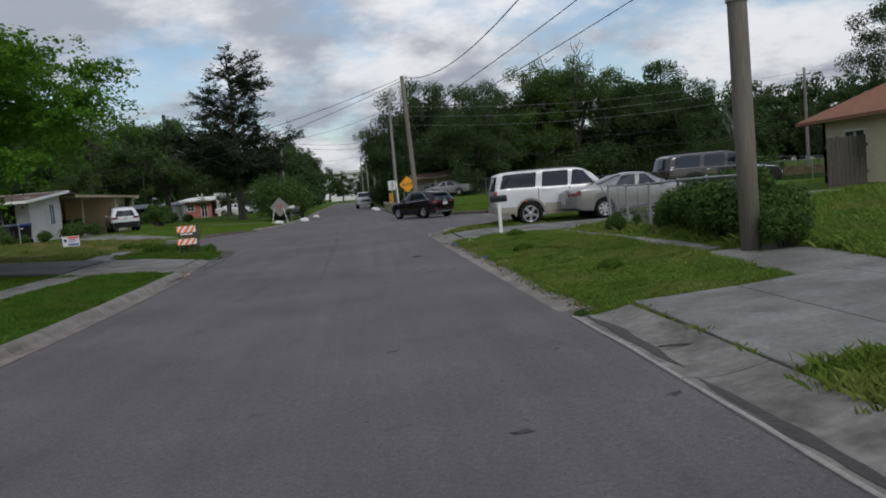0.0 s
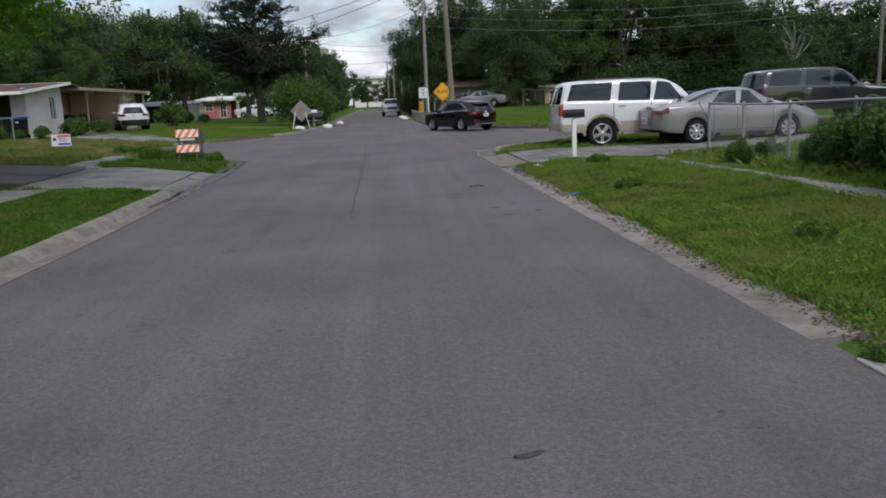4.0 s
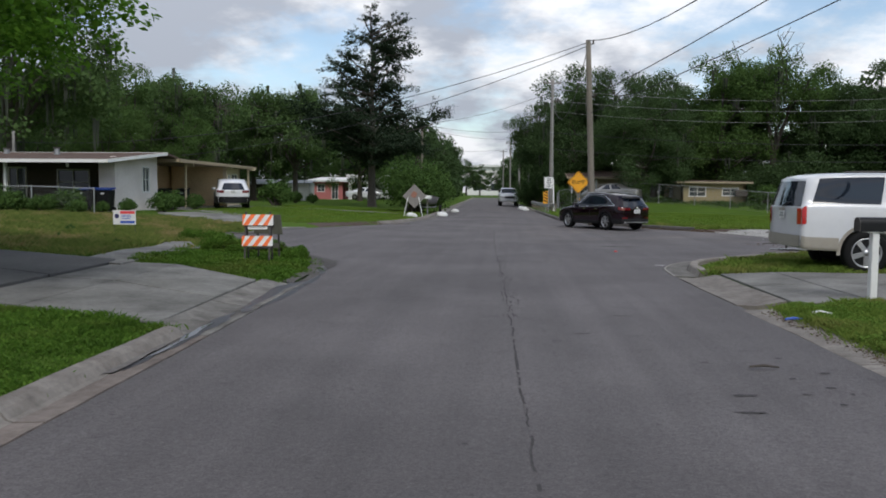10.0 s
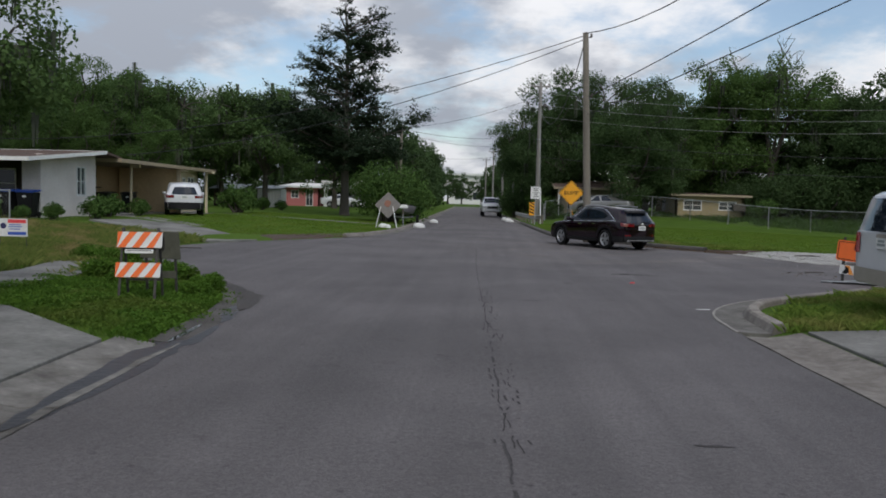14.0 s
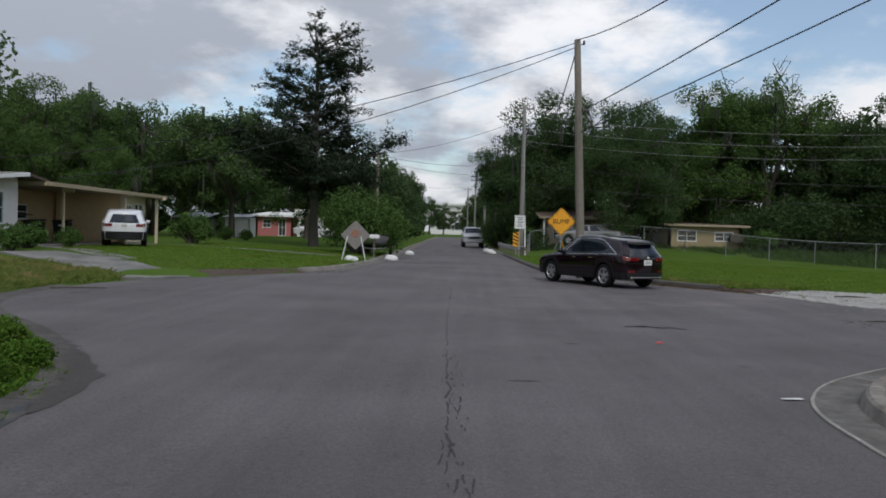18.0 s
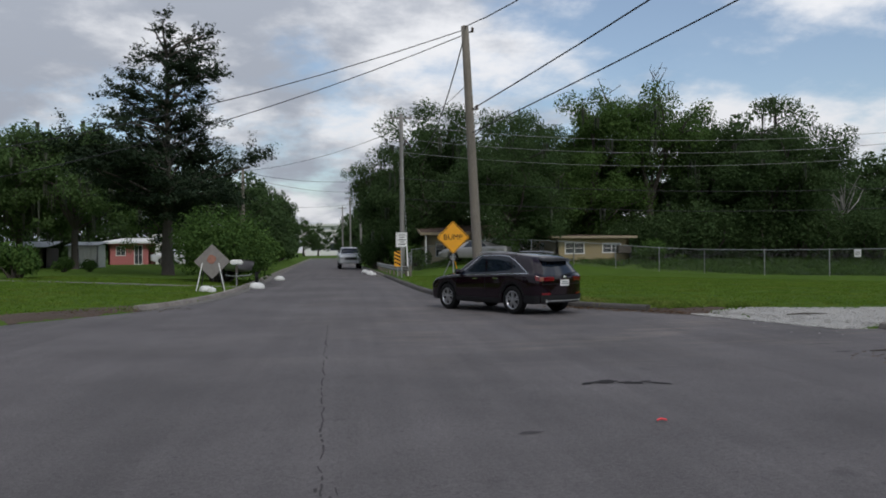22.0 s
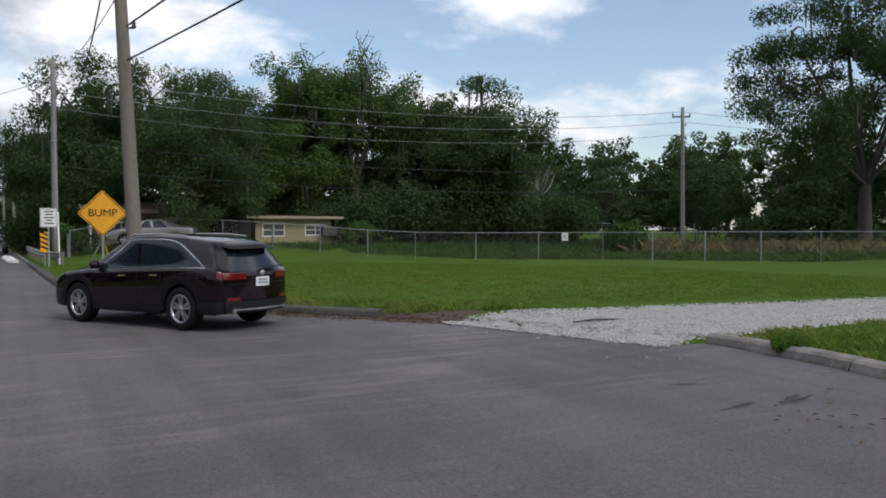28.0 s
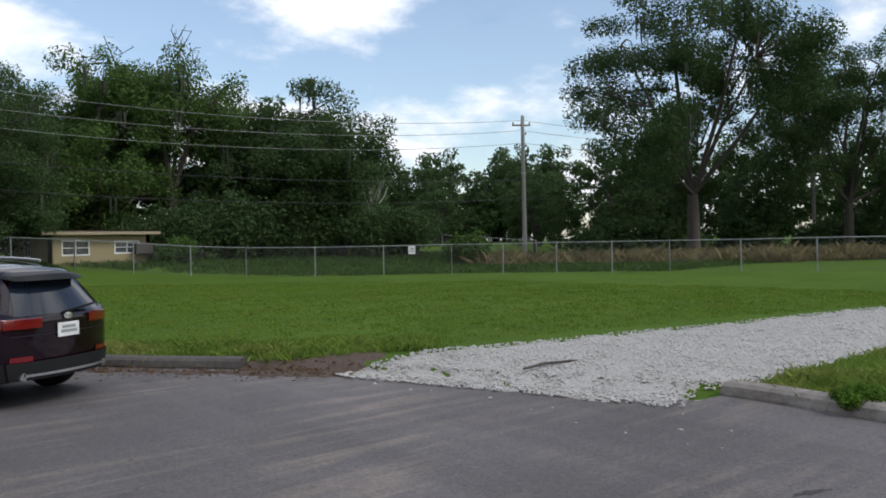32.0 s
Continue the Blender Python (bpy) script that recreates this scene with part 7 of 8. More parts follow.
def vehicle(name, m, label, category, stations, wheels, wheel_r, arch, paint, windows, rims=ALLOY, spokes=5, style="alloy", bulge=(0.15, 0.16), trim=None, lower=None, doors=(), handles=(), tail=None, rear_glass=None, nose=None, windscreen=None, mirrors=None, roof_rails=False, plate=None, tyre_w=0.23, window_trim=None, chrome_handles=True, rear_bumper=None, spoiler=False, lower_v=0.13, arc=None):
    t = thing(name, m, label, category, "parked vehicles")
    sh = Shell(stations, wheels, wheel_r, arch)
    part("body", body_mesh(sh, *bulge), paint, t, smooth=True)
    half = max(s[5] for s in stations)
    for yw in wheels:
        for side in (1, -1):
            wheel_at(t, side * (half - tyre_w * 0.52), yw, wheel_r, tyre_w, spokes, side, rims, style)
    for side in (1, -1):
        for y0, y1, slant, taper in windows:
            u0, u1 = sh.find(y0), sh.find(y1)
            if arc:
                part("side_window", arc_window(sh, y0, y1, arc, side), GLASS, t, smooth=True)
                continue
            part("side_window", panel(sh, u0, u1, 0.555, 0.79, 0.005, slant=slant, taper=taper, side=side), GLASS, t, smooth=True)
        if window_trim:
            yr, _, _, yf = arc
            ys = np.linspace(yr, yf, 40)
            part("window_trim", tube([sh.at(sh.find(y), 0.55, side, 0.004) for y in ys], 0.012, 5), CHROME, t)
            part("window_trim", tube([sh.at(sh.find(y), arc_top(y, arc) + 0.006, side, 0.004) for y in ys], 0.013, 5), CHROME, t)
        for y in doors:
            u = sh.find(y)
            part("door_seam", panel(sh, u - 0.0012, u + 0.0012, 0.10, 0.54, 0.003, side=side), BLACK, t)
        if doors:
            part("door_seam", panel(sh, sh.find(min(doors)), sh.find(max(doors)), 0.095, 0.105, 0.003, side=side), BLACK, t)
        for y in handles:
            p = sh.at(sh.find(y), 0.42, side, 0.03)
            part("door_handle", box(0.03, 0.2, 0.03, tuple(p), 0.008), CHROME if chrome_handles else paint, t)
        if lower:
            part("lower_cladding", panel(sh, sh.find(wheels[0] + arch + 0.02), sh.find(wheels[1] - arch - 0.02), 0.0, lower_v, 0.012, 14, side=side), lower, t)
        if trim:
            for yw in wheels:
                arch_trim(sh, yw, side, 0.055, trim, t)
        if mirrors:
            y, v = mirrors
            p = sh.at(sh.find(y), 0.54, side, 0.12)
            part("mirror", box(0.2, 0.1, 0.15, tuple(p), 0.03), paint, t, smooth=True)
        if roof_rails:
            pts = [sh.at(sh.find(y), 0.85, side, 0.045) for y in np.linspace(roof_rails[0], roof_rails[1], 8)]
            part("roof_rail", tube(pts, 0.018, 6), DARK_STEEL if roof_rails[2] else ALLOY, t)
    b0, b1 = bulge
    if rear_glass:
        part("rear_window", cap_panel(sh, 0, -rear_glass[0], rear_glass[0], rear_glass[1], rear_glass[2], b0, 0.008), GLASS, t, smooth=True)
        p = sh.cap(0, 0.12, rear_glass[1] + 0.02, b0, 0.03)
        part("rear_wiper", box(0.5, 0.025, 0.025, tuple(p + np.array([0.1, 0, 0.02])), 0.006, pose(0, 0, 0, 0, -8)), BLACK, t)
    if tail:
        a0, v0, v1, wrap = tail
        for side in (1, -1):
            part("tail_light", cap_panel(sh, 0, side * a0, side * 0.995, v0, v1, b0, 0.012), TAIL_RED, t)
            part("tail_light", panel(sh, 0.0, wrap, v0, v1, 0.012, side=side), TAIL_RED, t)
    if rear_bumper:
        v0, v1, mat = rear_bumper
        part("rear_bumper", cap_panel(sh, 0, -0.99, 0.99, v0, v1, b0 + 0.03, 0.03, 12), mat, t, smooth=True)
        for side in (1, -1):
            part("bumper_corner", panel(sh, 0.0, sh.find(wheels[0] - arch - 0.03), v0, v1, 0.014, side=side), mat, t)
    if spoiler:
        bm = cap_panel(sh, 0, -0.97, 0.97, 0.80, 0.90, b0, 0.17, 12)
        bmesh.ops.recalc_face_normals(bm, faces=bm.faces)
        made = bmesh.ops.extrude_face_region(bm, geom=bm.faces[:])["geom"]
        bmesh.ops.translate(bm, verts=[g for g in made if isinstance(g, bmesh.types.BMVert)], vec=(0, 0.22, 0.03))
        bmesh.ops.recalc_face_normals(bm, faces=bm.faces)
        part("spoiler", bm, BLACK, t, smooth=True)
    if plate:
        v, pale = plate
        p = sh.cap(0, 0, v, b0, 0.02)
        pl = part("licence_plate", box(0.32, 0.012, 0.16, tuple(p), 0.004), SIGN_WHITE, t)
        for k, w in enumerate((0.2, 0.24)):
            part("text_line", box(w, 0.003, 0.035, (p[0], p[1] - 0.008, p[2] + 0.03 - 0.05 * k)), GREY_PRINT, pl)
    if windscreen:
        part("windscreen", top_glass(sh, sh.find(windscreen[0]), sh.find(windscreen[1])), GLASS, t, smooth=True)
    if nose:
        a0, v0, v1, wrap = nose
        part("grille", cap_panel(sh, 1, -a0 + 0.04, a0 - 0.04, v0 - 0.05, v1, b1, 0.012), BLACK, t)
        part("grille_bar", cap_panel(sh, 1, -a0 + 0.04, a0 - 0.04, (v0 + v1) / 2 - 0.012, (v0 + v1) / 2 + 0.004, b1, 0.02), CHROME, t)
        for side in (1, -1):
            part("headlight", cap_panel(sh, 1, side * a0, side * 0.99, v0, v1, b1, 0.014), LAMP_GLASS, t)
            part("headlight", panel(sh, 1 - wrap, 1.0, v0, v1, 0.014, side=side), LAMP_GLASS, t)
    return t, sh


def top_glass(sh, u0, u1):
    rows = []
    for k in range(9):
        u = u0 + (u1 - u0) * (0.06 + 0.88 * k / 8)
        row = [sh.at(u, v, 1, 0.006) for v in (0.83, 0.88, 0.94, 1.0)]
        row += [sh.at(u, v, -1, 0.006) for v in (0.94, 0.88, 0.83)]
        rows.append(row)
    bm = sheet(rows)
    bmesh.ops.recalc_face_normals(bm, faces=bm.faces)
    return bm


MAROON = surface("maroon_paint", (0.0065, 0.0013, 0.0048), 0.05, 0.0, vary=0.05, grain=4, coat=0.0, spec=0.5, patch=0.4, patch_colour=(0.008, 0.0015, 0.004), patch_scale=1.2)
CAR_WHITE = surface("white_car_paint", (0.62, 0.63, 0.65), 0.3, vary=0.04, grain=4, coat=0.8, patch=0.3, patch_colour=(0.6, 0.6, 0.6), patch_scale=1.5)
SILVER = surface("silver_paint", (0.275, 0.268, 0.262), 0.3, 0.55, vary=0.04, grain=4, coat=0.8)
CAR_BLACK = surface("black_paint", (0.016, 0.017, 0.020), 0.25, vary=0.1, grain=3, coat=0.8, patch=0.6, patch_colour=(0.022, 0.022, 0.025), patch_scale=1.0)
TAN_TRIM = surface("tan_trim", (0.36, 0.33, 0.28), 0.45, 0.2, vary=0.08, grain=6)
TAIL_RED = surface("tail_lens", (0.13, 0.004, 0.007), 0.12, vary=0.2, grain=9, coat=1.0)
TAIL_BRIGHT = surface("bright_tail_lens", (0.5, 0.012, 0.012), 0.12, vary=0.2, grain=9, coat=1.0)
LAMP_GLASS = surface("lamp_glass", (0.55, 0.56, 0.58), 0.1, 0.3, vary=0.1, grain=12, coat=1.0)
GREY_PRINT = surface("grey_print", (0.25, 0.28, 0.27), 0.6, vary=0.1)

# stations: y, y at roof, sill, shoulder, roof, half widths at sill, shoulder and roof
CROSSOVER = [
    (-2.24, -1.95, 0.32, 0.98, 1.48, 0.74, 0.76, 0.52), (-2.12, -1.80, 0.29, 1.03, 1.535, 0.84, 0.85, 0.64), (-1.80, -1.50, 0.30, 1.05, 1.585, 0.90, 0.90, 0.69), (-1.40, -1.15, 0.28, 1.04, 1.625, 0.91, 0.91, 0.72), (-0.80, -0.60, 0.27, 1.02, 1.65, 0.91, 0.91, 0.73), (-0.10, -0.05, 0.27, 1.00, 1.645, 0.91, 0.905, 0.73), (0.55, 0.25, 0.27, 0.98, 1.58, 0.91, 0.90, 0.71), (1.05, 0.66, 0.27, 0.97, 1.42, 0.91, 0.895, 0.68), (1.45, 1.30, 0.27, 0.96, 1.09, 0.91, 0.89, 0.66), (1.85, 1.80, 0.28, 0.92, 1.00, 0.895, 0.86, 0.64), (2.15, 2.13, 0.30, 0.83, 0.91, 0.85, 0.78, 0.56), (2.34, 2.32, 0.36, 0.68, 0.76, 0.72, 0.66, 0.48)]
BIG_SUV = [
    (-2.60, -2.46, 0.52, 1.25, 1.84, 0.95, 0.96, 0.80), (-2.53, -2.34, 0.48, 1.30, 1.89, 0.99, 0.99, 0.84), (-2.10, -2.00, 0.46, 1.31, 1.92, 1.0, 1.0, 0.87), (-1.40, -1.33, 0.44, 1.30, 1.935, 1.0, 1.0, 0.88), (-0.60, -0.56, 0.43, 1.28, 1.935, 1.0, 1.0, 0.88), (0.20, 0.18, 0.43, 1.27, 1.92, 1.0, 1.0, 0.88), (0.75, 0.50, 0.43, 1.25, 1.86, 1.0, 0.99, 0.86), (1.15, 0.78, 0.43, 1.21, 1.72, 1.0, 0.98, 0.83), (1.50, 1.38, 0.43, 1.14, 1.26, 1.0, 0.97, 0.80), (2.00, 1.98, 0.44, 1.10, 1.17, 0.99, 0.94, 0.76), (2.45, 2.43, 0.46, 1.02, 1.10, 0.96, 0.90, 0.72), (2.62, 2.60, 0.50, 0.88, 0.95, 0.88, 0.84, 0.66)]
SEDAN = [
    (-2.25, -2.20, 0.40, 0.90, 1.00, 0.80, 0.80, 0.62), (-2.10, -2.02, 0.32, 0.97, 1.06, 0.86, 0.86, 0.66), (-1.70, -1.62, 0.28, 0.99, 1.09, 0.885, 0.88, 0.66), (-1.35, -1.00, 0.26, 0.98, 1.28, 0.885, 0.88, 0.58), (-0.90, -0.62, 0.25, 0.97, 1.40, 0.885, 0.88, 0.57), (-0.30, -0.15, 0.25, 0.95, 1.455, 0.885, 0.88, 0.58), (0.30, 0.20, 0.25, 0.93, 1.445, 0.885, 0.875, 0.58), (0.80, 0.48, 0.25, 0.92, 1.35, 0.885, 0.87, 0.58), (1.25, 1.02, 0.25, 0.91, 1.08, 0.885, 0.865, 0.62), (1.65, 1.58, 0.26, 0.87, 0.95, 0.87, 0.84, 0.62), (2.05, 2.02, 0.28, 0.76, 0.84, 0.82, 0.76, 0.55), (2.30, 2.28, 0.34, 0.60, 0.68, 0.70, 0.64, 0.44)]
PICKUP = [
    (-2.90, -2.88, 0.60, 1.25, 1.28, 0.95, 0.96, 0.90), (-2.80, -2.78, 0.55, 1.30, 1.33, 1.0, 1.0, 0.93), (-1.2, -1.18, 0.5, 1.30, 1.33, 1.0, 1.0, 0.93), (-0.95, -0.85, 0.5, 1.30, 1.75, 1.0, 1.0, 0.80), (-0.80, -0.65, 0.5, 1.30, 1.93, 1.0, 1.0, 0.78), (0.0, 0.0, 0.5, 1.28, 1.96, 1.0, 1.0, 0.79), (0.6, 0.45, 0.5, 1.27, 1.90, 1.0, 1.0, 0.78), (1.0, 0.7, 0.5, 1.26, 1.75, 1.0, 1.0, 0.77), (1.4, 1.3, 0.5, 1.25, 1.34, 1.0, 0.99, 0.84), (2.2, 2.2, 0.5, 1.22, 1.29, 1.0, 0.97, 0.86), (2.75, 2.74, 0.5, 1.16, 1.22, 0.98, 0.95, 0.84), (2.85, 2.84, 0.55, 1.05, 1.1, 0.94, 0.92, 0.8)]

car, shell = vehicle("crossover_car", pose(3.74, 46.35, 0.0, 0, 0, 31) @ Matrix.Diagonal((0.9, 0.9, 0.9, 1)), "dark maroon crossover parked half on the kerb line", "car", CROSSOVER, (-1.36, 1.42), 0.372, 0.435, MAROON,
    [(-1.92, -1.42, 0, 0), (-1.36, -0.33, 0, 0), (-0.25, 1.02, 0, 0)], style="twin", trim=BLACK, lower=BLACK, doors=(-1.0, -0.28, 0.98), handles=(-0.75, 0.1), tail=(0.46, 0.40, 0.515, 0.062), rear_glass=(0.88, 0.565, 0.80), nose=(0.45, 0.36, 0.5, 0.07), windscreen=(0.55, 1.42), mirrors=(0.88, 0.5), roof_rails=(-1.6, 0.3, False), plate=(0.36, True), window_trim=True, arc=(-1.95, -1.1, -0.15, 1.05), rear_bumper=(0.0, 0.17, BLACK), spoiler=True)
part("skid_plate", cap_panel(shell, 0, -0.8, 0.8, 0.055, 0.085, 0.19, 0.05, 10), ALLOY, car, "silver lower bumper strip")
for side in (1, -1):
    part("reflector", cap_panel(shell, 0, side * 0.62, side * 0.93, 0.17, 0.2, 0.15, 0.014), TAIL_RED, car)
    part("exhaust", tube([(side * 0.6, -2.26, 0.36), (side * 0.6, -2.36, 0.36)], 0.045, 10), CHROME, car)
part("badge", lathe([(0.0, 0.0), (0.05, 0.0), (0.05, 0.008), (0, 0.01)], 14), CHROME, car).matrix_local = pose(*shell.cap(0, 0, 0.5, 0.15, 0.012), 90, 0, 0) @ Matrix.Diagonal((1.3, 0.75, 1, 1))
part("tailgate_seam", cap_panel(shell, 0, -0.9, 0.9, 0.335, 0.345, 0.15, 0.006), BLACK, car)

car, shell = vehicle("large_suv", pose(7.42, 28.2, 0.05, 0, 0, -91) @ Matrix.Diagonal((0.93, 0.93, 0.93, 1)), "white large SUV with tan lower panels on a grass corner", "car", BIG_SUV, (-1.42, 1.60), 0.42, 0.49, CAR_WHITE,
    [(-2.44, -1.2, 0.004, 0.0), (-0.98, -0.06, 0.004, 0.0), (0.02, 1.0, -0.02, 0.075)], trim=TAN_TRIM, lower=TAN_TRIM, lower_v=0.2, doors=(-1.1, -0.02, 1.05), handles=(-0.85, 0.2), tail=(0.80, 0.27, 0.49, 0.09), rear_glass=(0.97, 0.555, 0.81), nose=(0.5, 0.33, 0.48, 0.04), windscreen=(0.78, 1.48), mirrors=(0.85, 0.5), roof_rails=(-1.9, 0.3, True), plate=(0.38, True), rear_bumper=(0.0, 0.17, TAN_TRIM), tyre_w=0.27, chrome_handles=False, bulge=(0.05, 0.08))
for side in (1, -1):
    part("running_board", box(0.14, 1.9, 0.05, (side * 0.98, 0.1, 0.40), 0.015), TAN_TRIM, car)
for lamp in car.children:
    if lamp.name.startswith("tail_light"):
        lamp.data.materials[0] = TAIL_BRIGHT
part("tailgate_handle", box(0.3, 0.03, 0.06, tuple(shell.cap(0, 0, 0.46, 0.05, 0.02)), 0.01), TAN_TRIM, car)

vehicle("sedan", pose(9.3, 27.0, 0.15, 0, 0, -84) @ Matrix.Diagonal((0.94, 0.94, 0.94, 1)), "silver grey compact sedan behind a low fence", "car", SEDAN, (-1.32, 1.32), 0.315, 0.36, SILVER,
    [(-0.98, -0.22, 0.02, 0.03), (-0.14, 0.72, -0.012, 0.085)], spokes=7, trim=None, doors=(-0.85, -0.18, 0.85), handles=(-0.62, 0.12), tail=(0.5, 0.36, 0.5, 0.09), nose=(0.45, 0.36, 0.5, 0.07), windscreen=(0.45, 1.2), mirrors=(0.75, 0.5), plate=(0.22, True), tyre_w=0.2, chrome_handles=False)
part("rear_screen", top_glass(shell_of := Shell(SEDAN, (-1.32, 1.32), 0.315, 0.36), shell_of.find(-1.62), shell_of.find(-0.72)), GLASS, bpy.data.objects["sedan"], smooth=True)

vehicle("old_suv", pose(14.5, 32.4, 0.32, 0, 0, -88) @ Matrix.Diagonal((0.88, 0.88, 0.88, 1)), "old black SUV parked beside a house", "car", BIG_SUV, (-1.42, 1.60), 0.38, 0.46, CAR_BLACK,
    [(-2.36, -1.2, 0.006, 0.0), (-0.98, -0.06, 0.004, 0.0), (0.02, 1.0, -0.02, 0.075)], rims=CHROME, trim=ALLOY, doors=(-1.1, -0.02, 1.05), handles=(-0.85, 0.2), tail=(0.86, 0.3, 0.5, 0.03), rear_glass=(0.86, 0.57, 0.79), nose=(0.5, 0.33, 0.48, 0.04), windscreen=(0.78, 1.48), mirrors=(0.85, 0.5), roof_rails=(-1.9, 0.3, True), tyre_w=0.25, bulge=(0.05, 0.08))

car, shell = vehicle("crossover_car", pose(-15.8, 57.6, lie(-15.8, 57.6), 0, 0, 22), "white crossover parked on a lawn beside a carport", "car", CROSSOVER, (-1.36, 1.42), 0.36, 0.42, CAR_WHITE,
    [(-1.92, -1.42, 0, 0), (-1.36, -0.33, 0, 0), (-0.25, 1.02, 0, 0)], trim=BLACK, lower=BLACK, doors=(-1.0, -0.28, 0.98), handles=(-0.75, 0.1), tail=(0.62, 0.38, 0.53, 0.06), rear_glass=(0.86, 0.57, 0.80), nose=(0.45, 0.36, 0.5, 0.07), windscreen=(0.55, 1.42), mirrors=(0.88, 0.5), roof_rails=(-1.6, 0.3, True), plate=(0.42, True), rear_bumper=(0.0, 0.24, BLACK), arc=(-1.95, -1.1, -0.15, 1.05))

vehicle("pickup_truck", pose(-0.1, 101.0, 0.0, 0, 0, 183), "white pickup truck parked facing the camera at the kerb", "car", PICKUP, (-1.95, 1.80), 0.40, 0.48, CAR_WHITE,
    [(-0.78, 0.05, 0.0, 0.02), (0.12, 0.92, -0.01, 0.06)], nose=(0.6, 0.3, 0.5, 0.03), windscreen=(0.7, 1.36), mirrors=(0.9, 0.5), doors=(-0.85, 0.08, 0.98), rear_bumper=(0.0, 0.12, CHROME), bulge=(0.02, 0.05))
vehicle("parked_car", pose(8.2, 79.0, lie(8.2, 79.0), 0, 0, 70), "silver car parked behind a fence beside a house", "car", SEDAN, (-1.32, 1.32), 0.31, 0.36, SILVER,
    [(-0.98, -0.22, 0.02, 0.03), (-0.14, 0.72, -0.012, 0.085)], spokes=5, windscreen=(0.45, 1.2), doors=(-0.18,), tyre_w=0.2)
vehicle("parked_car", pose(-17.0, 108.0, lie(-17.0, 108.0), 0, 0, -80), "white car parked beside a far white building", "car", SEDAN, (-1.32, 1.32), 0.31, 0.36, CAR_WHITE,
    [(-0.98, -0.22, 0.02, 0.03), (-0.14, 0.72, -0.012, 0.085)], spokes=5, windscreen=(0.45, 1.2), doors=(-0.18,), tyre_w=0.2)

vehicle("parked_suv", pose(-17.4, 113.6, lie(-17.4, 113.6), 0, 0, -95), "silver SUV parked under a white garage", "car", BIG_SUV, (-1.42, 1.60), 0.38, 0.46, SILVER,
    [(-2.36, -1.2, 0.006, 0.0), (-0.98, -0.06, 0.004, 0.0), (0.02, 1.0, -0.02, 0.075)], windscreen=(0.78, 1.48), doors=(-1.1, -0.02, 1.05), bulge=(0.05, 0.08))



# ---- houses ----
STUCCO = surface("pinkish_stucco", (0.76, 0.70, 0.66), 0.9, vary=0.08, grain=10, patch=0.4, patch_colour=(0.52, 0.46, 0.41), patch_scale=0.8, bump=0.3, bump_scale=40)
TAN_WALL = surface("tan_wall", (0.60, 0.46, 0.27), 0.9, vary=0.1, grain=8, patch=0.4, patch_colour=(0.5, 0.38, 0.22), patch_scale=0.7)
CREAM = surface("cream_wall", (0.60, 0.51, 0.36), 0.9, vary=0.08, grain=9, patch=0.35, patch_colour=(0.5, 0.43, 0.3), patch_scale=0.7)
YELLOW_WALL = surface("yellow_wall", (0.31, 0.25, 0.135), 0.9, vary=0.08, grain=9, patch=0.4, patch_colour=(0.24, 0.19, 0.11), patch_scale=0.6)
PINK_WALL = surface("pink_wall", (0.44, 0.15, 0.145), 0.9, vary=0.08, grain=9)
SHINGLE = surface("brown_shingle", (0.12, 0.085, 0.07), 0.95, vary=0.35, grain=10, patch=0.6, patch_colour=(0.08, 0.06, 0.05), patch_scale=0.7, bump=0.5, bump_scale=12, spec=0.1)
RED_SHINGLE = surface("red_shingle", (0.26, 0.13, 0.085), 0.95, vary=0.25, grain=10, patch=0.5, patch_colour=(0.2, 0.1, 0.07), patch_scale=0.8, bump=0.5, bump_scale=12, spec=0.1)
TAN_METAL = surface("tan_fascia", (0.30, 0.245, 0.165), 0.7, vary=0.1, grain=6)
# Dark wall: porch shade is put into the colour; the low shed shares it.
DARK_ROOM = surface("shaded_porch_dark_shed", (0.07, 0.055, 0.045), 0.9, vary=0.15, grain=5)


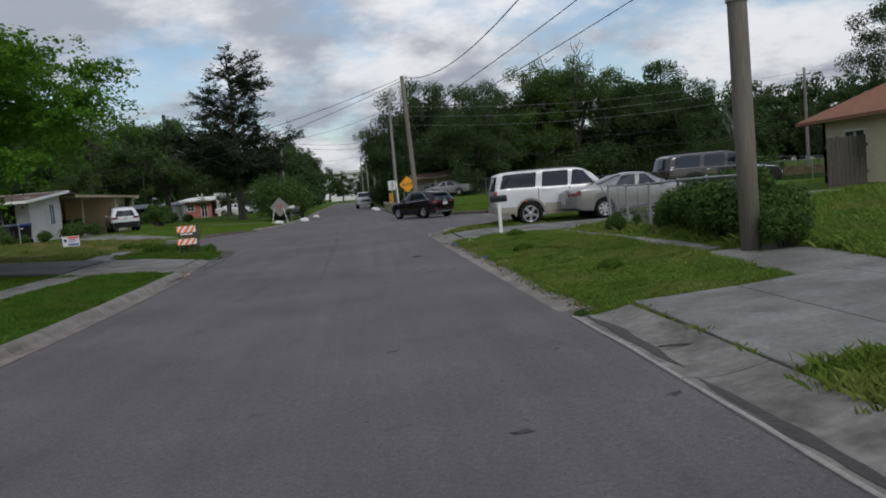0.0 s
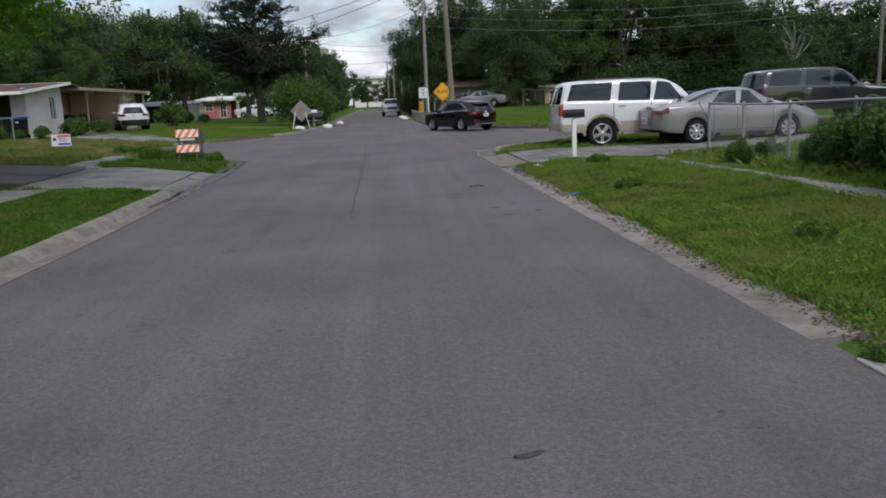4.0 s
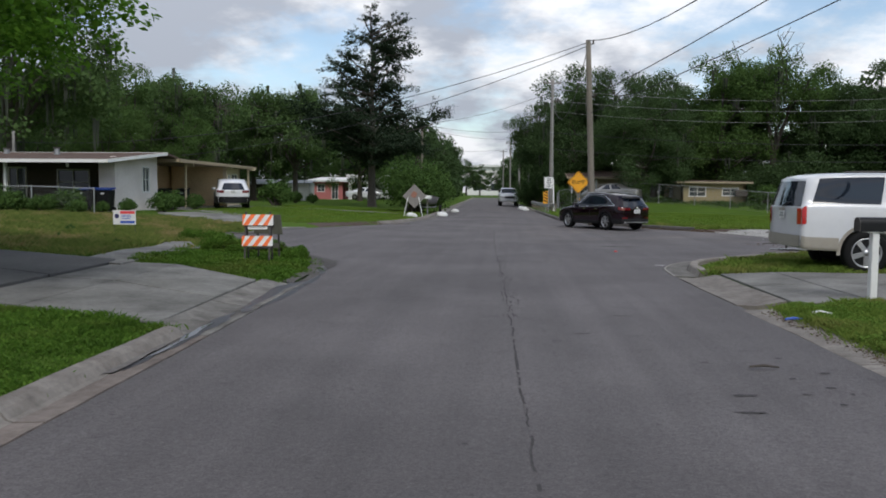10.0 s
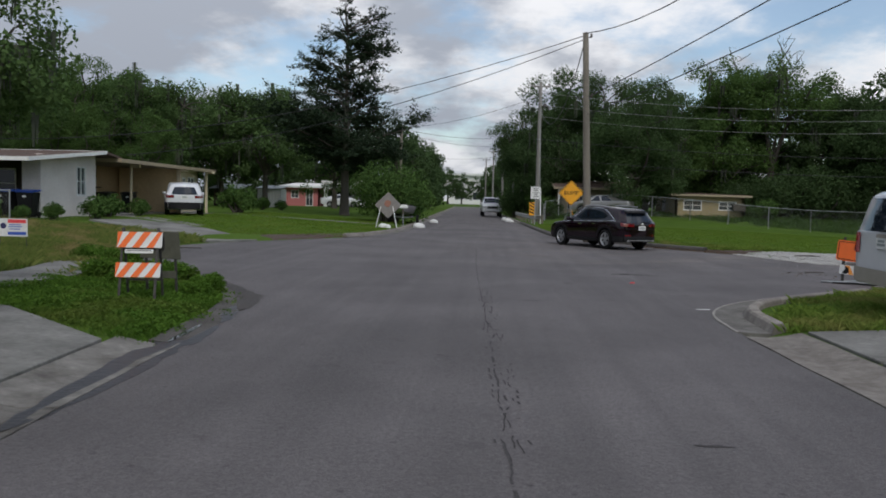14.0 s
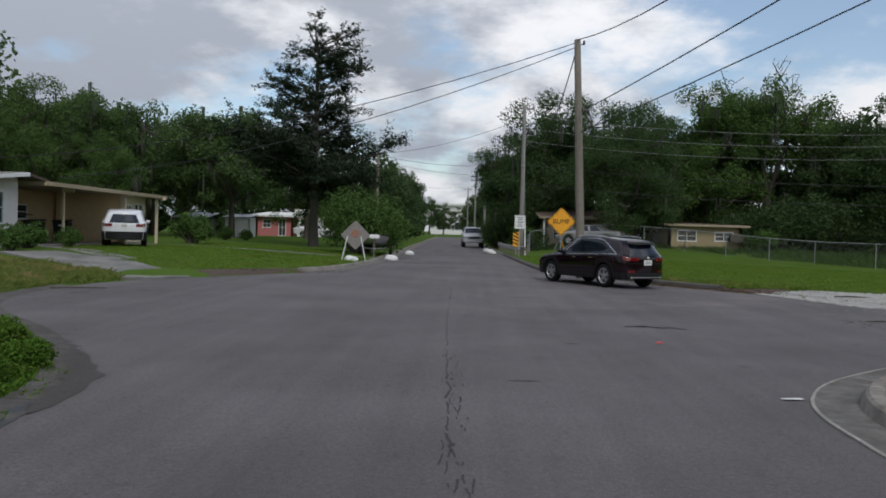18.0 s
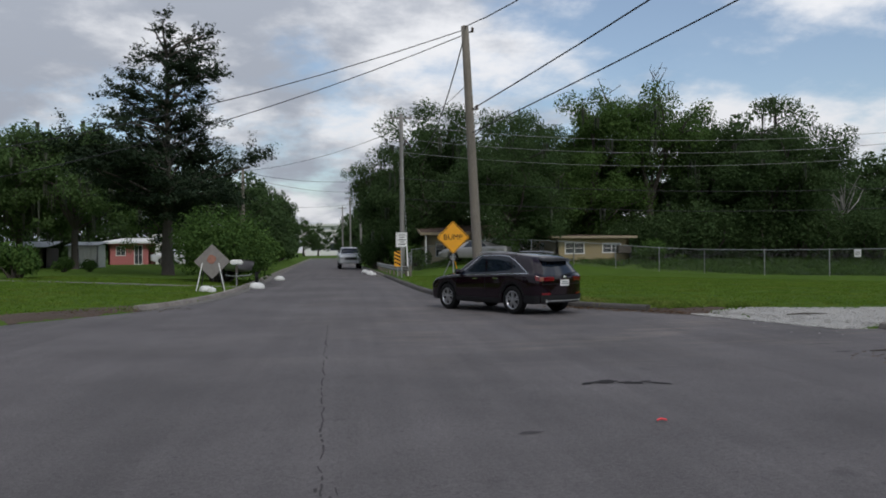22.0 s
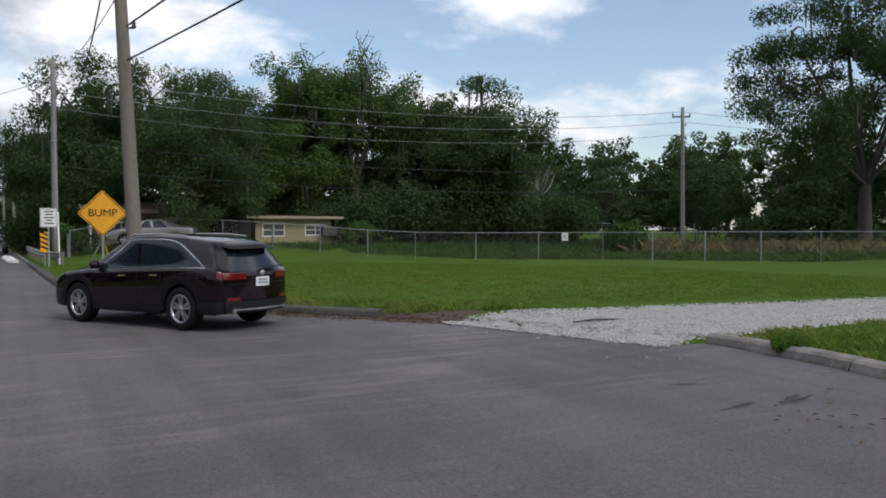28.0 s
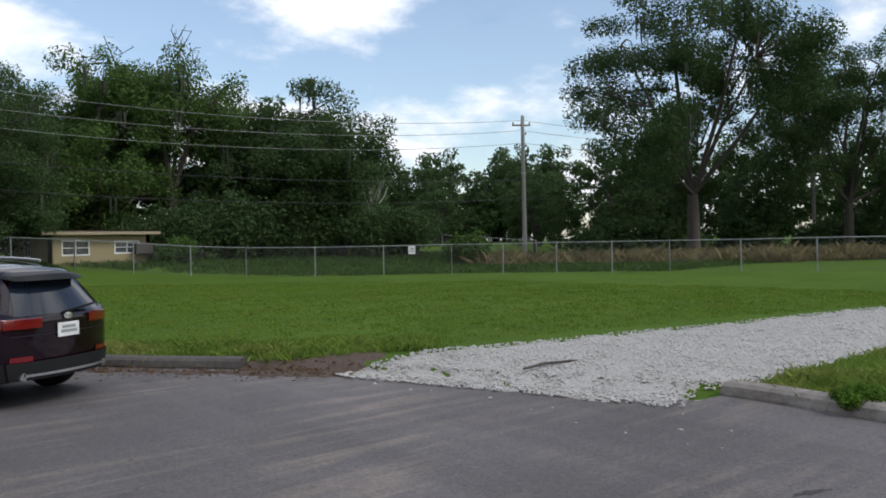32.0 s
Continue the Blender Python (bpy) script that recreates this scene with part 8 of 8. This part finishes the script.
def wall(parent, x0, y0, x1, y1, z0, z1, material, holes=(), thick=0.2, name="wall"):
    """A straight wall with openings through it; holes are from, to, sill and head along the wall."""
    a, b = Vector((x0, y0, 0)), Vector((x1, y1, 0))
    d = (b - a).normalized()
    length = (b - a).length
    nrm = Vector((-d.y, d.x, 0))
    along = sorted({0.0, length, *[h[0] for h in holes], *[h[1] for h in holes]})
    up = sorted({z0, z1, *[h[2] for h in holes], *[h[3] for h in holes]})
    bm = bmesh.new()
    net = {(i, k): bm.verts.new(a + d * u + Vector((0, 0, z))) for i, u in enumerate(along) for k, z in enumerate(up)}
    for i in range(len(along) - 1):
        for k in range(len(up) - 1):
            mu, mz = (along[i] + along[i + 1]) / 2, (up[k] + up[k + 1]) / 2
            if not any(h[0] < mu < h[1] and h[2] < mz < h[3] for h in holes):
                bm.faces.new((net[i, k], net[i + 1, k], net[i + 1, k + 1], net[i, k + 1]))
    bmesh.ops.delete(bm, geom=[v for v in bm.verts if not v.link_faces], context="VERTS")
    made = bmesh.ops.extrude_face_region(bm, geom=bm.faces[:])["geom"]
    bmesh.ops.translate(bm, verts=[q for q in made if isinstance(q, bmesh.types.BMVert)], vec=nrm * thick)
    bmesh.ops.recalc_face_normals(bm, faces=bm.faces)
    ob = part(name, bm, material, parent)
    for s0, s1, lo, hi in holes:
        c = a + d * (s0 + s1) / 2 + nrm * 0.06
        turn = pose(0, 0, 0, 0, 0, math.degrees(math.atan2(d.y, d.x)))
        w = s1 - s0
        win = part("window", box(w, 0.02, hi - lo, (c.x, c.y, (lo + hi) / 2), 0, turn), WINDOW, parent)
        for sx, sz, ww, hh in ((0, (hi - lo) / 2, w + 0.06, 0.07), (0, -(hi - lo) / 2, w + 0.1, 0.08), (-w / 2, 0, 0.06, hi - lo), (w / 2, 0, 0.06, hi - lo), (0, 0, 0.04, hi - lo), (0, 0, w, 0.04)):
            q = c + d * sx - nrm * 0.05
            part("window_frame", box(ww, 0.07, hh, (q.x, q.y, (lo + hi) / 2 + sz), 0.006, turn), WHITE_PAINT, win)
    return ob


def roof_slab(parent, corners, thick, material, edge=None, name="roof"):
    """A sloping slab through four corners, with a band round its edge."""
    bm = bmesh.new()
    f = bm.faces.new([bm.verts.new(c) for c in corners])
    if f.normal.z < 0:
        f.normal_flip()
    made = bmesh.ops.extrude_face_region(bm, geom=[f])["geom"]
    bmesh.ops.translate(bm, verts=[g for g in made if isinstance(g, bmesh.types.BMVert)], vec=(0, 0, -thick))
    bmesh.ops.recalc_face_normals(bm, faces=bm.faces)
    ob = part(name, bm, material, parent)
    if edge:
        for a, b in zip(corners, corners[1:] + corners[:1]):
            a, b = Vector(a), Vector(b)
            d = (b - a).normalized()
            out = Vector((d.y, -d.x, 0)) * 0.02
            c = Vector([sum(k) / 4 for k in zip(*corners)])
            if (a + out - c).length < (a - out - c).length:
                out = -out
            bm = bmesh.new()
            lo, hi = Vector((0, 0, -thick - 0.03)), Vector((0, 0, 0.015))
            v = [bm.verts.new(p) for p in (a + out + lo, b + out + lo, b + out + hi, a + out + hi, a + lo - out, b + lo - out, b + hi - out, a + hi - out)]
            for q in ((0, 1, 2, 3), (7, 6, 5, 4), (0, 4, 5, 1), (3, 2, 6, 7), (0, 3, 7, 4), (1, 5, 6, 2)):
                bm.faces.new([v[k] for k in q])
            bmesh.ops.recalc_face_normals(bm, faces=bm.faces)
            part("fascia", bm, edge, parent)
    return ob


def rolling_bin(x, y, turn, lid, label):
    t = thing("wheelie_bin", pose(x, y, lie(x, y), 0, 0, turn), label, "bin")
    bm = bmesh.new()
    lo = [bm.verts.new((sx * 0.22, sy * 0.26, 0.05)) for sx, sy in ((-1, -1), (1, -1), (1, 1), (-1, 1))]
    hi = [bm.verts.new((sx * 0.31, sy * 0.36, 0.98)) for sx, sy in ((-1, -1), (1, -1), (1, 1), (-1, 1))]
    bm.faces.new(lo[::-1])
    bm.faces.new(hi)
    for k in range(4):
        bm.faces.new((lo[k], lo[(k + 1) % 4], hi[(k + 1) % 4], hi[k]))
    bmesh.ops.bevel(bm, geom=bm.edges[:], offset=0.03, segments=2, affect="EDGES")
    part("body", bm, BLACK, t)
    part("lid", box(0.7, 0.8, 0.07, (0, 0, 1.03), 0.03, pose(0, 0, 0, 4)), lid, t)
    for s in (-1, 1):
        part("wheel", tube([(s * 0.24, 0.3, 0.12), (s * 0.3, 0.3, 0.12)], 0.12, 14), RUBBER, t)
    part("label_sticker", box(0.14, 0.004, 0.1, (0, -0.345, 0.84)), SIGN_WHITE, t)


def left_house():
    g = 0.5
    t = thing("house", pose(0, 0, 0), "low pale stucco house with a brown shingle roof", "house")
    wall(t, -17.7, 47.8, -17.7, 52.2, g - 0.2, 2.95, STUCCO, [(2.75, 3.45, 1.35, 2.55)])
    wall(t, -18.45, 47.8, -17.9, 47.8, g - 0.2, 2.7, STUCCO)
    # Back wall of the porch, its recess shade painted in by the dark material.
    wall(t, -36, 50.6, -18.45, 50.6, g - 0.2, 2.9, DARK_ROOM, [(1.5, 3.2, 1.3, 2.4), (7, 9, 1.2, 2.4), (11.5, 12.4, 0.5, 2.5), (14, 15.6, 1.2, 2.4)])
    wall(t, -18.45, 50.6, -18.45, 48.0, g - 0.2, 2.7, STUCCO)
    wall(t, -17.9, 52.2, -36, 52.2, g - 0.2, 2.95, STUCCO)
    part("porch_floor", box(17, 3.0, 0.12, (-27.4, 49.05, g - 0.02)), CONCRETE, t)
    for x in (-22, -26.5, -31):
        part("porch_post", box(0.12, 0.12, 2.2, (x, 46.5, g + 1.05)), WHITE_PAINT, t)
    part("gable_wall", prism([(47.8 - 50, 2.7), (52.2 - 50, 2.9), (52.2 - 50, 3.15), (51.4 - 50, 3.15), (47.8 - 50, 2.78)], 0.18, bevel=0.0), STUCCO, t).matrix_local = pose(-17.8, 50, 0, 0, 0, 90)
    roof_slab(t, [(-37, 45.7, 2.72), (-16.95, 45.7, 2.72), (-16.85, 51.5, 3.28), (-37, 51.5, 3.28)], 0.1, SHINGLE, WHITE_PAINT)
    roof_slab(t, [(-37, 51.5, 3.28), (-16.85, 51.5, 3.28), (-16.9, 53.0, 3.1), (-37, 53.0, 3.1)], 0.1, SHINGLE)
    for x, y in ((-21.3, 49.4), (-25.5, 48.8), (-24.3, 50.2)):
        part("roof_vent", tube([(x, y, 2.95), (x, y, 3.35), (x, y, 3.42)], [0.12, 0.12, 0.2], 10), GALV, t)
    part("porch_lamp", box(0.12, 0.12, 0.18, (-19.0, 46.2, 2.5), 0.03), WHITE_PAINT, t)
    c = thing("carport", pose(0, 0, 0), "tan flat-roofed carport with slim posts", "carport")
    roof_slab(c, [(-22, 52.7, 3.04), (-16.75, 52.7, 3.02), (-16.35, 63.9, 2.95), (-22, 63.9, 2.97)], 0.12, TAN_METAL, TAN_METAL)
    wall(c, -20.6, 52.4, -20.6, 66.2, g - 0.2, 2.9, TAN_WALL, [(3.6, 5.6, 1.55, 2.2)])
    wall(c, -17.2, 60.4, -20.4, 60.4, g - 0.2, 2.88, TAN_WALL)
    wall(c, -17.3, 60.7, -17.3, 63.6, g - 0.2, 2.86, CREAM, [(0.35, 0.95, 1.4, 2.4), (1.35, 2.3, 1.5, 2.45)])
    wall(c, -17.3, 63.6, -20.4, 63.6, g - 0.2, 2.88, TAN_WALL)
    part("pillar", box(0.24, 0.24, 2.5, (-17.05, 60.2, g + 1.1), 0.01), CREAM, c)
    part("post", box(0.09, 0.09, 2.5, (-17.5, 55.3, g + 1.1), 0.005), CREAM, c)
    part("post", box(0.12, 0.12, 2.5, (-16.7, 63.4, g + 1.1), 0.005), CREAM, c)
    for x, y in ((-17.5, 55.3), (-17.05, 60.2), (-16.7, 63.4)):
        part("beam_end", box(0.5, 0.14, 0.16, (x + 0.2, y, 2.8), 0.01), CREAM, c)
    part("floor_slab", box(4.2, 10.5, 0.1, (-19.2, 58.3, g - 0.02)), CONCRETE, c)
    part("wall_shelf", box(0.3, 1.4, 0.06, (-20.3, 57.0, 1.75), 0.01), BARK, c)
    rolling_bin(-18.2, 56.6, 10, BLACK, "black wheelie bin standing in a carport")
    rolling_bin(-18.6, 55.0, -5, BLACK, "black wheelie bin standing in a carport")
    rolling_bin(-18.6, 47.0, -8, BLUE, "black wheelie bin with a blue lid before a house")
    rolling_bin(-17.85, 47.2, 6, BLUE, "black wheelie bin with a blue lid before a house")


left_house()


def far_houses():
    h = thing("house", pose(0, 0, 0), "low yellow house with white framed windows before a grove", "house")
    z = -0.1
    wall(h, 13.7, 79, 18.8, 79, z, 2.32, YELLOW_WALL, [(0.65, 1.95, 1.25, 1.98), (3.25, 4.5, 1.3, 1.92)])
    wall(h, 18.8, 79, 18.8, 86, z, 2.32, YELLOW_WALL)
    wall(h, 13.7, 86, 13.7, 79, z, 2.32, YELLOW_WALL, [(2.5, 3.6, 1.2, 1.95)])
    wall(h, 18.8, 86, 13.7, 86, z, 2.32, YELLOW_WALL)
    roof_slab(h, [(13.3, 78.5, 2.42), (19.2, 78.5, 2.40), (19.2, 86.5, 2.68), (13.3, 86.5, 2.70)], 0.1, SHINGLE, TAN_METAL)
    part("box_planter", box(0.9, 0.4, 0.5, (18.3, 78.6, 1.5), 0.02), BARK, h)
    p = thing("house", pose(0, 0, 0), "cream house with a shallow porch half hidden by trees", "house")
    wall(p, 5.6, 85.6, 11.6, 85.6, z, 2.8, CREAM, [(0.7, 1.9, 1.1, 2.2), (2.6, 3.5, 0.1, 2.2), (4.2, 5.2, 1.1, 2.2)])
    wall(p, 11.6, 85.6, 11.6, 92, z, 2.8, CREAM)
    wall(p, 5.6, 92, 5.6, 85.6, z, 2.8, CREAM)
    roof_slab(p, [(5.0, 83.6, 2.85), (12.2, 83.6, 2.85), (12.2, 88.8, 3.5), (5.0, 88.8, 3.5)], 0.14, SHINGLE, TAN_METAL)
    roof_slab(p, [(5.0, 88.8, 3.5), (12.2, 88.8, 3.5), (12.2, 92.6, 2.9), (5.0, 92.6, 2.9)], 0.14, SHINGLE, TAN_METAL)
    for x in (5.4, 7.5, 9.7, 11.8):
        part("porch_post", box(0.12, 0.12, 2.8, (x, 83.9, 1.35), 0.01), WHITE_PAINT, p)
    k = thing("house", pose(0, 0, 0), "small bright pink house beyond a wide lawn", "house")
    zl = 0.4
    wall(k, -24.6, 112, -20.4, 112, zl, 2.75, PINK_WALL, [(0.8, 1.7, 1.4, 2.3), (2.6, 3.4, 0.5, 2.4)])
    wall(k, -20.4, 112, -20.4, 119, zl, 2.75, PINK_WALL)
    wall(k, -24.6, 119, -24.6, 112, zl, 2.75, PINK_WALL)
    roof_slab(k, [(-25.1, 111.4, 2.8), (-19.9, 111.4, 2.8), (-19.9, 119.5, 3.3), (-25.1, 119.5, 3.3)], 0.15, WHITE_PAINT, WHITE_PAINT)
    r = thing("white_garage", pose(0, 0, 0), "long white garage with two dark arched openings", "garage")
    roof_slab(r, [(-20.0, 111.2, 3.5), (-14.6, 111.2, 3.45), (-14.6, 117, 3.6), (-20.0, 117, 3.65)], 0.3, WHITE_PAINT, WHITE_PAINT)
    wall(r, -19.8, 116.8, -14.8, 116.8, zl, 3.3, WHITE_PAINT)
    for x0, x1 in ((-19.8, -19.4), (-17.5, -16.9), (-15.2, -14.8)):
        part("pier", box(x1 - x0, 0.3, 2.9, ((x0 + x1) / 2, 111.7, zl + 1.3), 0.01), WHITE_PAINT, r)
    for x0, x1 in ((-19.4, -17.5), (-16.9, -15.2)):
        c, w = (x0 + x1) / 2, (x1 - x0) / 2
        pts = [(-w, 0.0)] + [(-w * math.cos(radians(a)), 0.55 * math.sin(radians(a))) for a in range(0, 181, 15)] + [(w, 0.0), (w, 1.0), (-w, 1.0)]
        part("arch", moved(prism(pts, 0.28), pose(c, 111.7, zl + 1.8)), WHITE_PAINT, r)
    s = thing("shed", pose(0, 0, 0), "small white corrugated shed under trees", "shed")
    wall(s, -22.9, 95, -20.6, 95, zl, 2.3, WHITE_PAINT, thick=0.1)
    wall(s, -20.6, 95, -20.6, 97.2, zl, 2.3, WHITE_PAINT, thick=0.1)
    wall(s, -22.9, 97.2, -22.9, 95, zl, 2.3, WHITE_PAINT, thick=0.1)
    for x in np.arange(-22.8, -20.6, 0.3):
        part("rib", box(0.05, 0.04, 1.85, (float(x), 94.98, zl + 0.95)), WHITE_PAINT, s)
    roof_slab(s, [(-23.1, 94.8, 2.3), (-20.4, 94.8, 2.3), (-20.4, 97.4, 2.6), (-23.1, 97.4, 2.6)], 0.06, GALV)
    b = thing("shed", pose(0, 0, 0), "low dark shed with a blue-grey metal roof", "shed")
    wall(b, -27.6, 96, -25, 96, zl, 2.1, DARK_ROOM)
    wall(b, -25, 96, -25, 99, zl, 2.1, DARK_ROOM)
    roof_slab(b, [(-28.0, 95.6, 2.2), (-24.7, 95.6, 2.2), (-24.7, 99.2, 2.7), (-28.0, 99.2, 2.7)], 0.07, GALV)
    w = thing("warehouse", pose(0, 0, 0), "long white warehouse closing the far end of the street", "building")
    wall(w, -14, 290, 8, 290, 0.0, 10.5, WHITE_PAINT, [(2, 5, 2.0, 4.5), (8, 11, 2.0, 4.5), (14, 17, 2.0, 4.5)])
    roof_slab(w, [(-15, 289, 10.6), (9, 289, 10.6), (9, 310, 11.5), (-15, 310, 11.5)], 0.5, GALV, WHITE_PAINT)


far_houses()


def garage_house():
    z = 0.45
    t = thing("house", pose(1.6, 0, 0), "cream stucco house with a panelled garage door", "house")
    wall(t, 16.5, 26.8, 17.0, 26.8, z, 2.75, CREAM)
    wall(t, 20.0, 26.8, 24.0, 26.8, z, 2.75, CREAM)
    part("lintel", box(3.0, 0.2, 0.35, (18.5, 26.9, 2.57)), CREAM, t)
    door = part("garage_door", box(3.0, 0.06, 1.95, (18.5, 26.95, z + 0.97)), WHITE_PAINT, t, "pale panelled sectional garage door")
    for k in range(4):
        for j in range(4):
            part("panel", box(0.64, 0.03, 0.38, (17.38 + j * 0.745, 26.91, z + 0.27 + k * 0.48), 0.012), CREAM, door)
    wall(t, 16.5, 31.0, 16.5, 27.0, z, 2.75, CREAM, [(1.4, 2.6, 1.3, 2.3)])
    wall(t, 24, 27.0, 24, 31.0, z, 2.75, CREAM)
    wall(t, 24, 31.0, 16.5, 31.0, z, 2.75, CREAM)
    roof_slab(t, [(15.9, 26.1, 2.8), (24.7, 26.1, 2.8), (22.6, 29.0, 3.95), (18.0, 29.0, 3.95)], 0.12, RED_SHINGLE, WHITE_PAINT)
    roof_slab(t, [(24.7, 31.8, 2.8), (15.9, 31.8, 2.8), (18.0, 29.0, 3.95), (22.6, 29.0, 3.95)], 0.12, RED_SHINGLE)
    for x, xr in ((15.9, 18.0), (24.7, 22.6)):
        bm = bmesh.new()
        bm.faces.new([bm.verts.new(p) for p in ((x, 26.1, 2.8), (x, 31.8, 2.8), (xr, 29.0, 3.95))])
        made = bmesh.ops.extrude_face_region(bm, geom=bm.faces[:])["geom"]
        bmesh.ops.translate(bm, verts=[q for q in made if isinstance(q, bmesh.types.BMVert)], vec=(0, 0, -0.12))
        bmesh.ops.recalc_face_normals(bm, faces=bm.faces)
        part("roof_hip", bm, RED_SHINGLE, t)
    f = thing("wooden_fence", pose(1.3, 0, 0), "weathered brown board fence beside a garage", "fence")
    for k in range(9):
        part("board", box(0.14, 0.025, 1.7, (15.0 + k * 0.155, 27.6, z + 0.75 + 0.02 * (k % 3)), 0.004), BARK, f)
    part("rail", box(1.5, 0.04, 0.09, (15.65, 27.64, z + 1.3)), BARK, f)
    part("rail", box(1.5, 0.04, 0.09, (15.65, 27.64, z + 0.4)), BARK, f)


garage_house()


def boat_trailer():
    t = thing("boat_trailer", pose(-5.3, 64.6, lie(-5.3, 64.6), 0, 0, -84), "small silver boat on a trailer beside a bush", "trailer")
    rows = []
    for k in range(9):
        s = k / 8
        w = 0.72 * (1 - max(0, (s - 0.45) / 0.55) ** 2.2) + 0.02
        x = -1.9 + 3.8 * s
        rows.append([(x, -w, 0.95 + 0.18 * s * s), (x, -w * 0.8, 0.6 + 0.2 * s * s), (x, 0, 0.5 + 0.25 * s * s), (x, w * 0.8, 0.6 + 0.2 * s * s), (x, w, 0.95 + 0.18 * s * s)])
    bm = sheet(rows)
    bm.faces.new([v for v in bm.verts if abs(v.co.x + 1.9) < 1e-4])
    hull = part("hull", bm, ALLOY, t, smooth=True)
    for s in (-1, 1):
        part("gunwale", tube([(-1.9, s * 0.74, 0.96), (-0.2, s * 0.73, 1.0), (1.0, s * 0.5, 1.08), (1.9, s * 0.03, 1.14)], 0.03, 6), DARK_STEEL, t)
        part("wheel", tube([(-0.5, s * 0.75, 0.27), (-0.5, s * 0.92, 0.27)], 0.27, 18), RUBBER, t)
        part("frame_rail", tube([(-1.8, s * 0.6, 0.42), (0.8, s * 0.5, 0.42), (2.4, 0, 0.42)], 0.035, 6), GALV, t)
    part("tongue", tube([(1.6, 0, 0.42), (3.0, 0, 0.42)], 0.035, 6), GALV, t)
    part("jack", tube([(2.8, 0, 0.0), (2.8, 0, 0.6)], 0.025, 6), GALV, t)
    b = thing("mailbox", pose(-5.1, 62.6, lie(-5.1, 62.6)), "white mailbox on a short dark post", "mailbox")
    part("post", box(0.09, 0.09, 0.95, (0, 0, 0.47), 0.006), BARK, b)
    part("box", box(0.55, 0.2, 0.22, (0, 0, 1.05), 0.05), WHITE_PAINT, b)


boat_trailer()


def debris():
    t = thing("cable_heap", pose(7.3, 34.0, 0.0, 0, 0, -40), "tangled grey pipes and cables dumped at the kerb", "debris")
    rng = random.Random(6)
    for k in range(7):
        y = -0.1 + 0.07 * k
        part("pipe", tube([(-0.75 + rng.random() * 0.3, y, 0.02), (-0.1, y + rng.uniform(-0.1, 0.1), 0.03 + 0.02 * (k % 3)), (0.9 + rng.random() * 0.4, y + rng.uniform(-0.15, 0.2), 0.03)], 0.014 + 0.006 * (k % 2), 6), GALV if k % 3 else BLACK, t)


debris()
